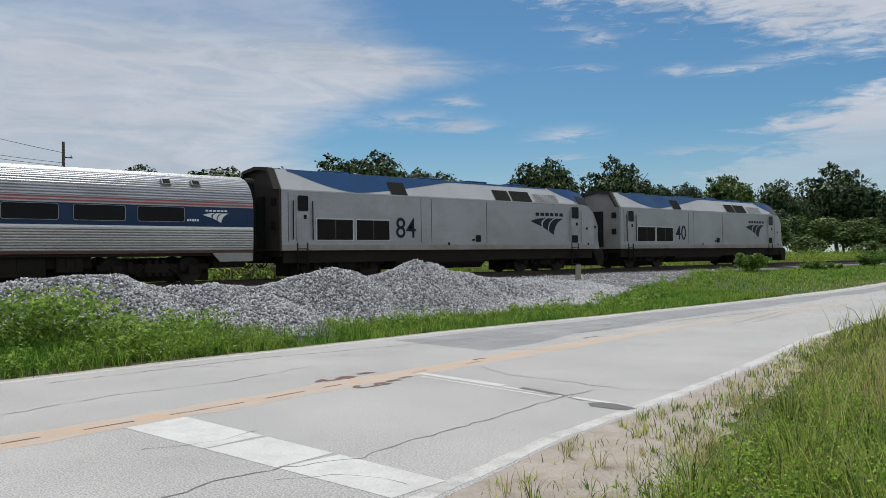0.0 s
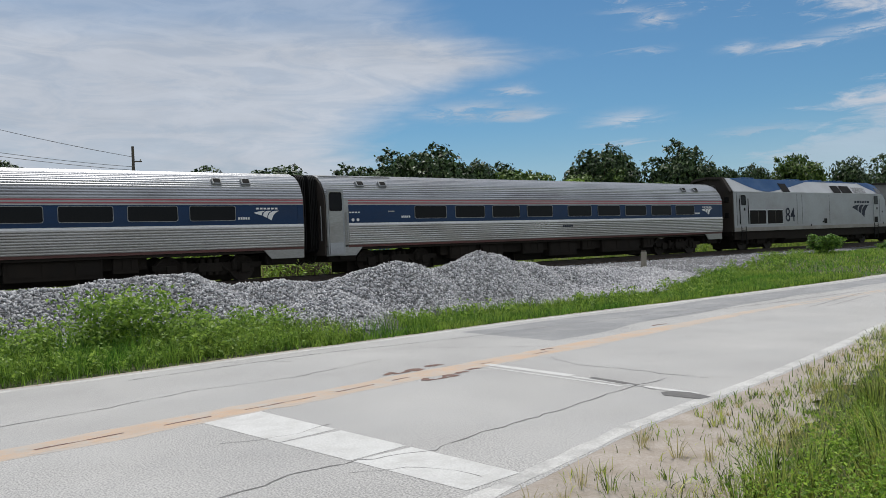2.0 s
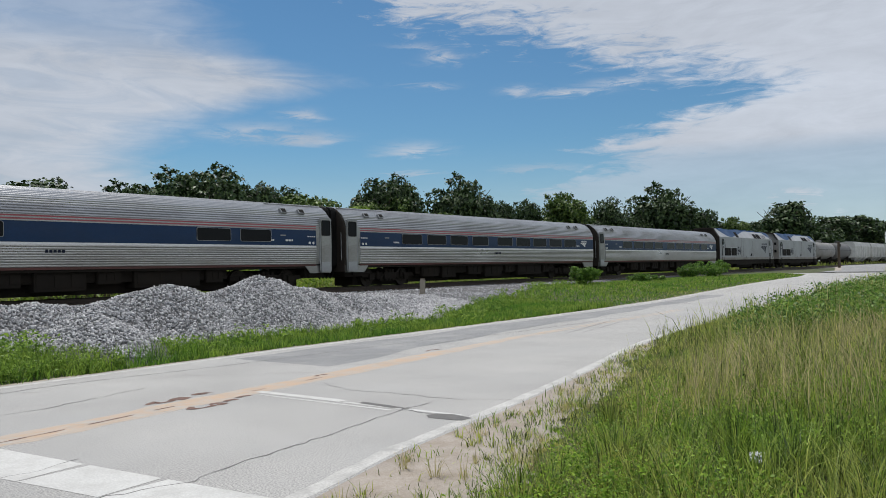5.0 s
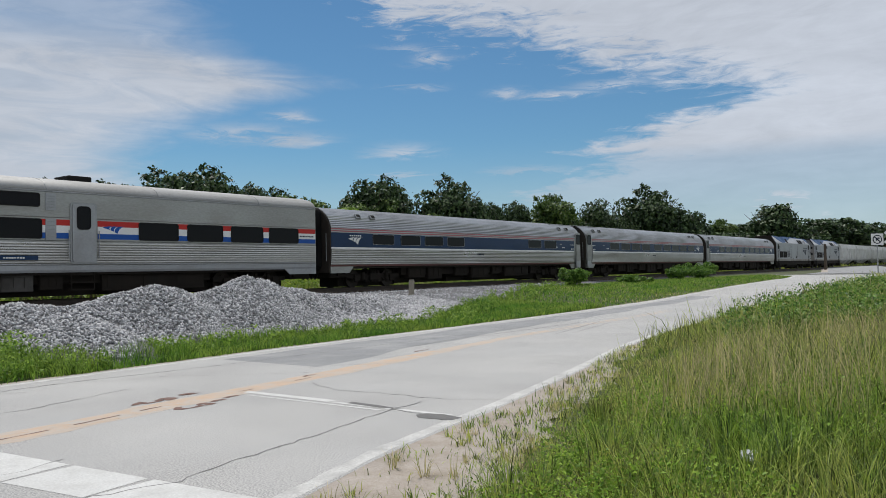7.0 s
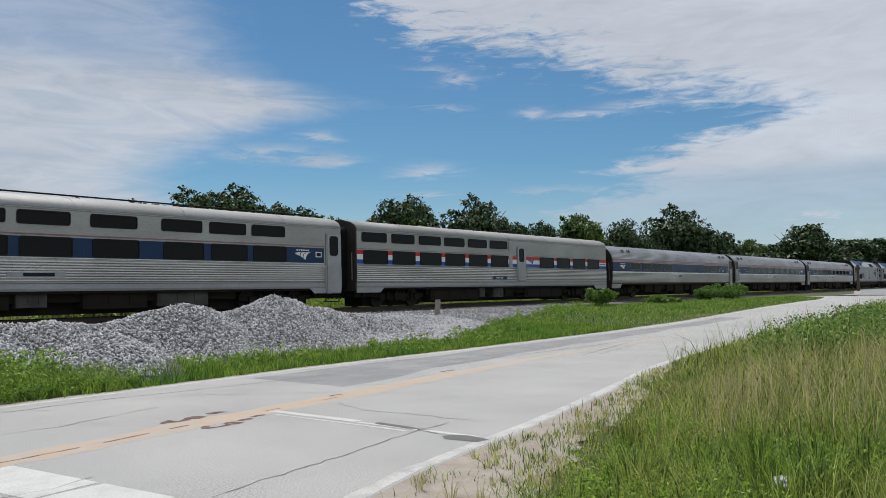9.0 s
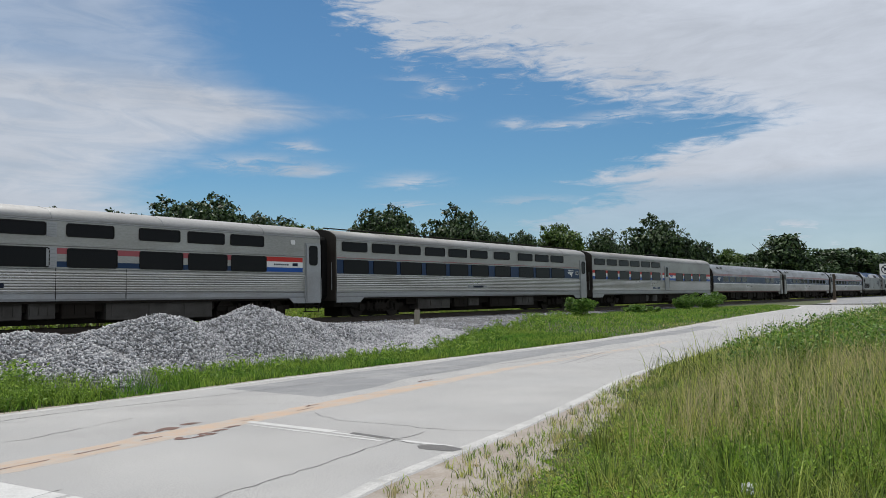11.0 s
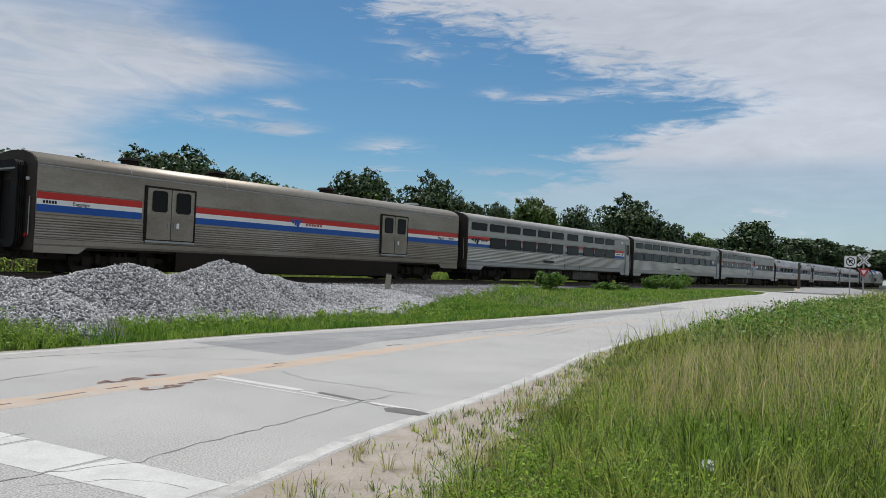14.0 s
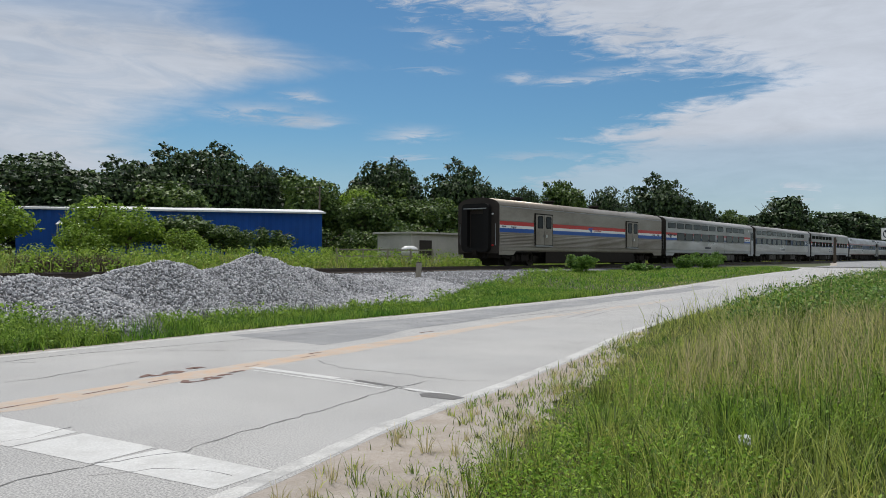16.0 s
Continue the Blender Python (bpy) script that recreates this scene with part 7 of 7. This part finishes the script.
    blades("verge_grass", "dense short green grass at the foot of the gravel", x, y, z, r.uniform(0.08, 0.26, len(x)) * np.array([1 + 0.5 * fn(a, b, 1.1, 90) for a, b in zip(x, y)]), 0.012 + 0.0005 * x, r.uniform(0.2, 1.1, len(x)), GRASS_S, "grass", r)
    # rough weeds before the heaps
    x, y, z = scatter(19000, -8, 9.6, 12.6, 16.2, lambda a, b: b > along(FAR, a) + 0.5 and fn(a, b, 0.7, 3) > -0.35 and (a < 7.0 or b < gravel_front(a)), r)
    blades("verge_weeds", "taller rough grass before the gravel heaps", x, y, z, r.uniform(0.22, 0.55, len(x)), np.full(len(x), 0.013), r.uniform(0.15, 0.8, len(x)), GRASS_S, "grass", r)
    # beyond the track
    x, y, z = scatter(16000, 0, 100, 31.6, 52, lambda a, b: True, r, 1.1)
    near = np.clip((y - 31.4) / 2.5, 0.2, 1)
    patch = np.array([1 + 0.5 * fn(a, b, 0.25, 40) for a, b in zip(x, y)])
    blades("field_weeds", "tall yellow-green weeds beyond the track", x, y, z, r.uniform(0.4, 1.1, len(x)) * near * patch, np.full(len(x), 0.045), r.uniform(0.15, 0.8, len(x)), GRASS_F, "weeds", r)
    x, y, z = scatter(16000, 100, 300, 30.8, 48, lambda a, b: b < 31.5 or b > 37.5, r)
    blades("field_weeds", "weeds along the far railway", x, y, z, r.uniform(0.4, 1.2, len(x)), np.full(len(x), 0.14), r.uniform(0.15, 0.8, len(x)), GRASS_F, "weeds", r)
    x, y, z = scatter(1800, 16.0, 20.5, 34.0, 36.5, lambda a, b: True, r)
    blades("dry_weeds", "brown dead weeds beyond the track", x, y, z, r.uniform(0.6, 1.1, len(x)), np.full(len(x), 0.03), r.uniform(0.2, 0.8, len(x)), BARK, "weeds", r)

    # broad-leaved weeds: leaf clumps
    def weeds(name, label, n, area, keep, hh, leaf, per, material=WEED):
        cx, cy, cz = scatter(n, *area, keep, r, 1.2)
        m = len(cx)
        hgt = r.uniform(*hh, m)
        k = per
        pos = np.repeat(np.stack([cx, cy, cz], 1), k, 0)
        u = r.random(m * k)
        spread = np.repeat(hgt, k) * 0.27
        pos[:, 0] += r.normal(0, 1, m * k) * spread * (0.4 + 0.6 * u)
        pos[:, 1] += r.normal(0, 1, m * k) * spread * (0.4 + 0.6 * u)
        pos[:, 2] += np.repeat(hgt, k) * (0.05 + 0.95 * u)
        nr = r.normal(size=(m * k, 3)) * 0.7 + np.array([0, -0.2, 0.8])
        nr /= np.linalg.norm(nr, axis=1, keepdims=True)
        v, f = leaf_arrays(pos, nr, leaf, 0.5, r)
        tagged(new(name, mesh_from_arrays(name, v, [f], material)), label, "weeds", kind="stuff")
    weeds("leafy_weeds", "leafy green weeds before the gravel heaps", 230, (-6, 7.3, 13.2, 15.6), lambda a, b: b > along(FAR, a) + 0.7 and fn(a, b, 0.5, 9) > -0.1, (0.25, 0.62), 0.045, 110)
    weeds("leafy_weeds", "tall leafy green weed clump before the heaps", 26, (3.0, 4.6, 14.0, 15.2), lambda a, b: True, (0.8, 1.12), 0.05, 120)
    weeds("bank_weeds", "leafy green weeds on the bank's crest", 820, (13.5, 32, -6, 6.4), lambda a, b: along(NEAR, a) - b > 1.7 and fn(a, b, 0.3, 14) > -0.12, (0.5, 0.85), 0.036, 110, LEAF_W)
    weeds("bank_weeds", "low leafy weeds among the bank grass", 1100, (3.5, 10, -6, 4), lambda a, b: along(NEAR, a) - b > 1.6 and a * a + b * b > 12 and fn(a, b, 0.7, 24) > -0.1, (0.15, 0.4), 0.0135, 80, LIME)
    weeds("ground_leaves", "bright lime ground cover low in the bank grass", 1200, (3.2, 9, -5, 3.6), lambda a, b: along(NEAR, a) - b > 1.7 and a * a + b * b > 11 and fn(a, b, 0.6, 44) > -0.05, (0.18, 0.38), 0.013, 70, LIME)
    weeds("verge_leaves", "dense low leafy plants at the foot of the heaps", 850, (-5, 7.6, 12.6, 15.2), lambda a, b: b > along(FAR, a) + 0.35 and b < gravel_front(a) + 0.1, (0.12, 0.4), 0.03, 40)
    weeds("verge_leaves", "low leafy plants on the verge", 1000, (9, 40, 13.4, 22), lambda a, b: b > along(FAR, a) + 0.6 and gravel_front(a) - 1.6 < b < gravel_front(a) + 0.1, (0.12, 0.4), 0.04, 40)
    weeds("field_leaves", "leafy weeds in the field beyond the track", 1700, (4, 95, 31.8, 50), lambda a, b: fn(a, b, 0.2, 51) > -0.3, (0.4, 1.4), 0.085, 40, LEAF_L)


build_grass()


# ---- what moves ----
def train_x(t):
    return 56.358 + 12.707 * t + 0.015 * t * t


def motions():
    for car, off in TRAIN:
        walk(car, [(0.5 * k, pose(train_x(0.5 * k) - off, TRACK_Y, RAIL_Z)) for k in range(33)])
    for wheel, x, r in WHEELSETS:
        walk(wheel, [(k / 30, pose(x, 0, r, 0, math.degrees((train_x(k / 30) - train_x(0)) / r) % 360.0, 0)) for k in range(481)])


motions()
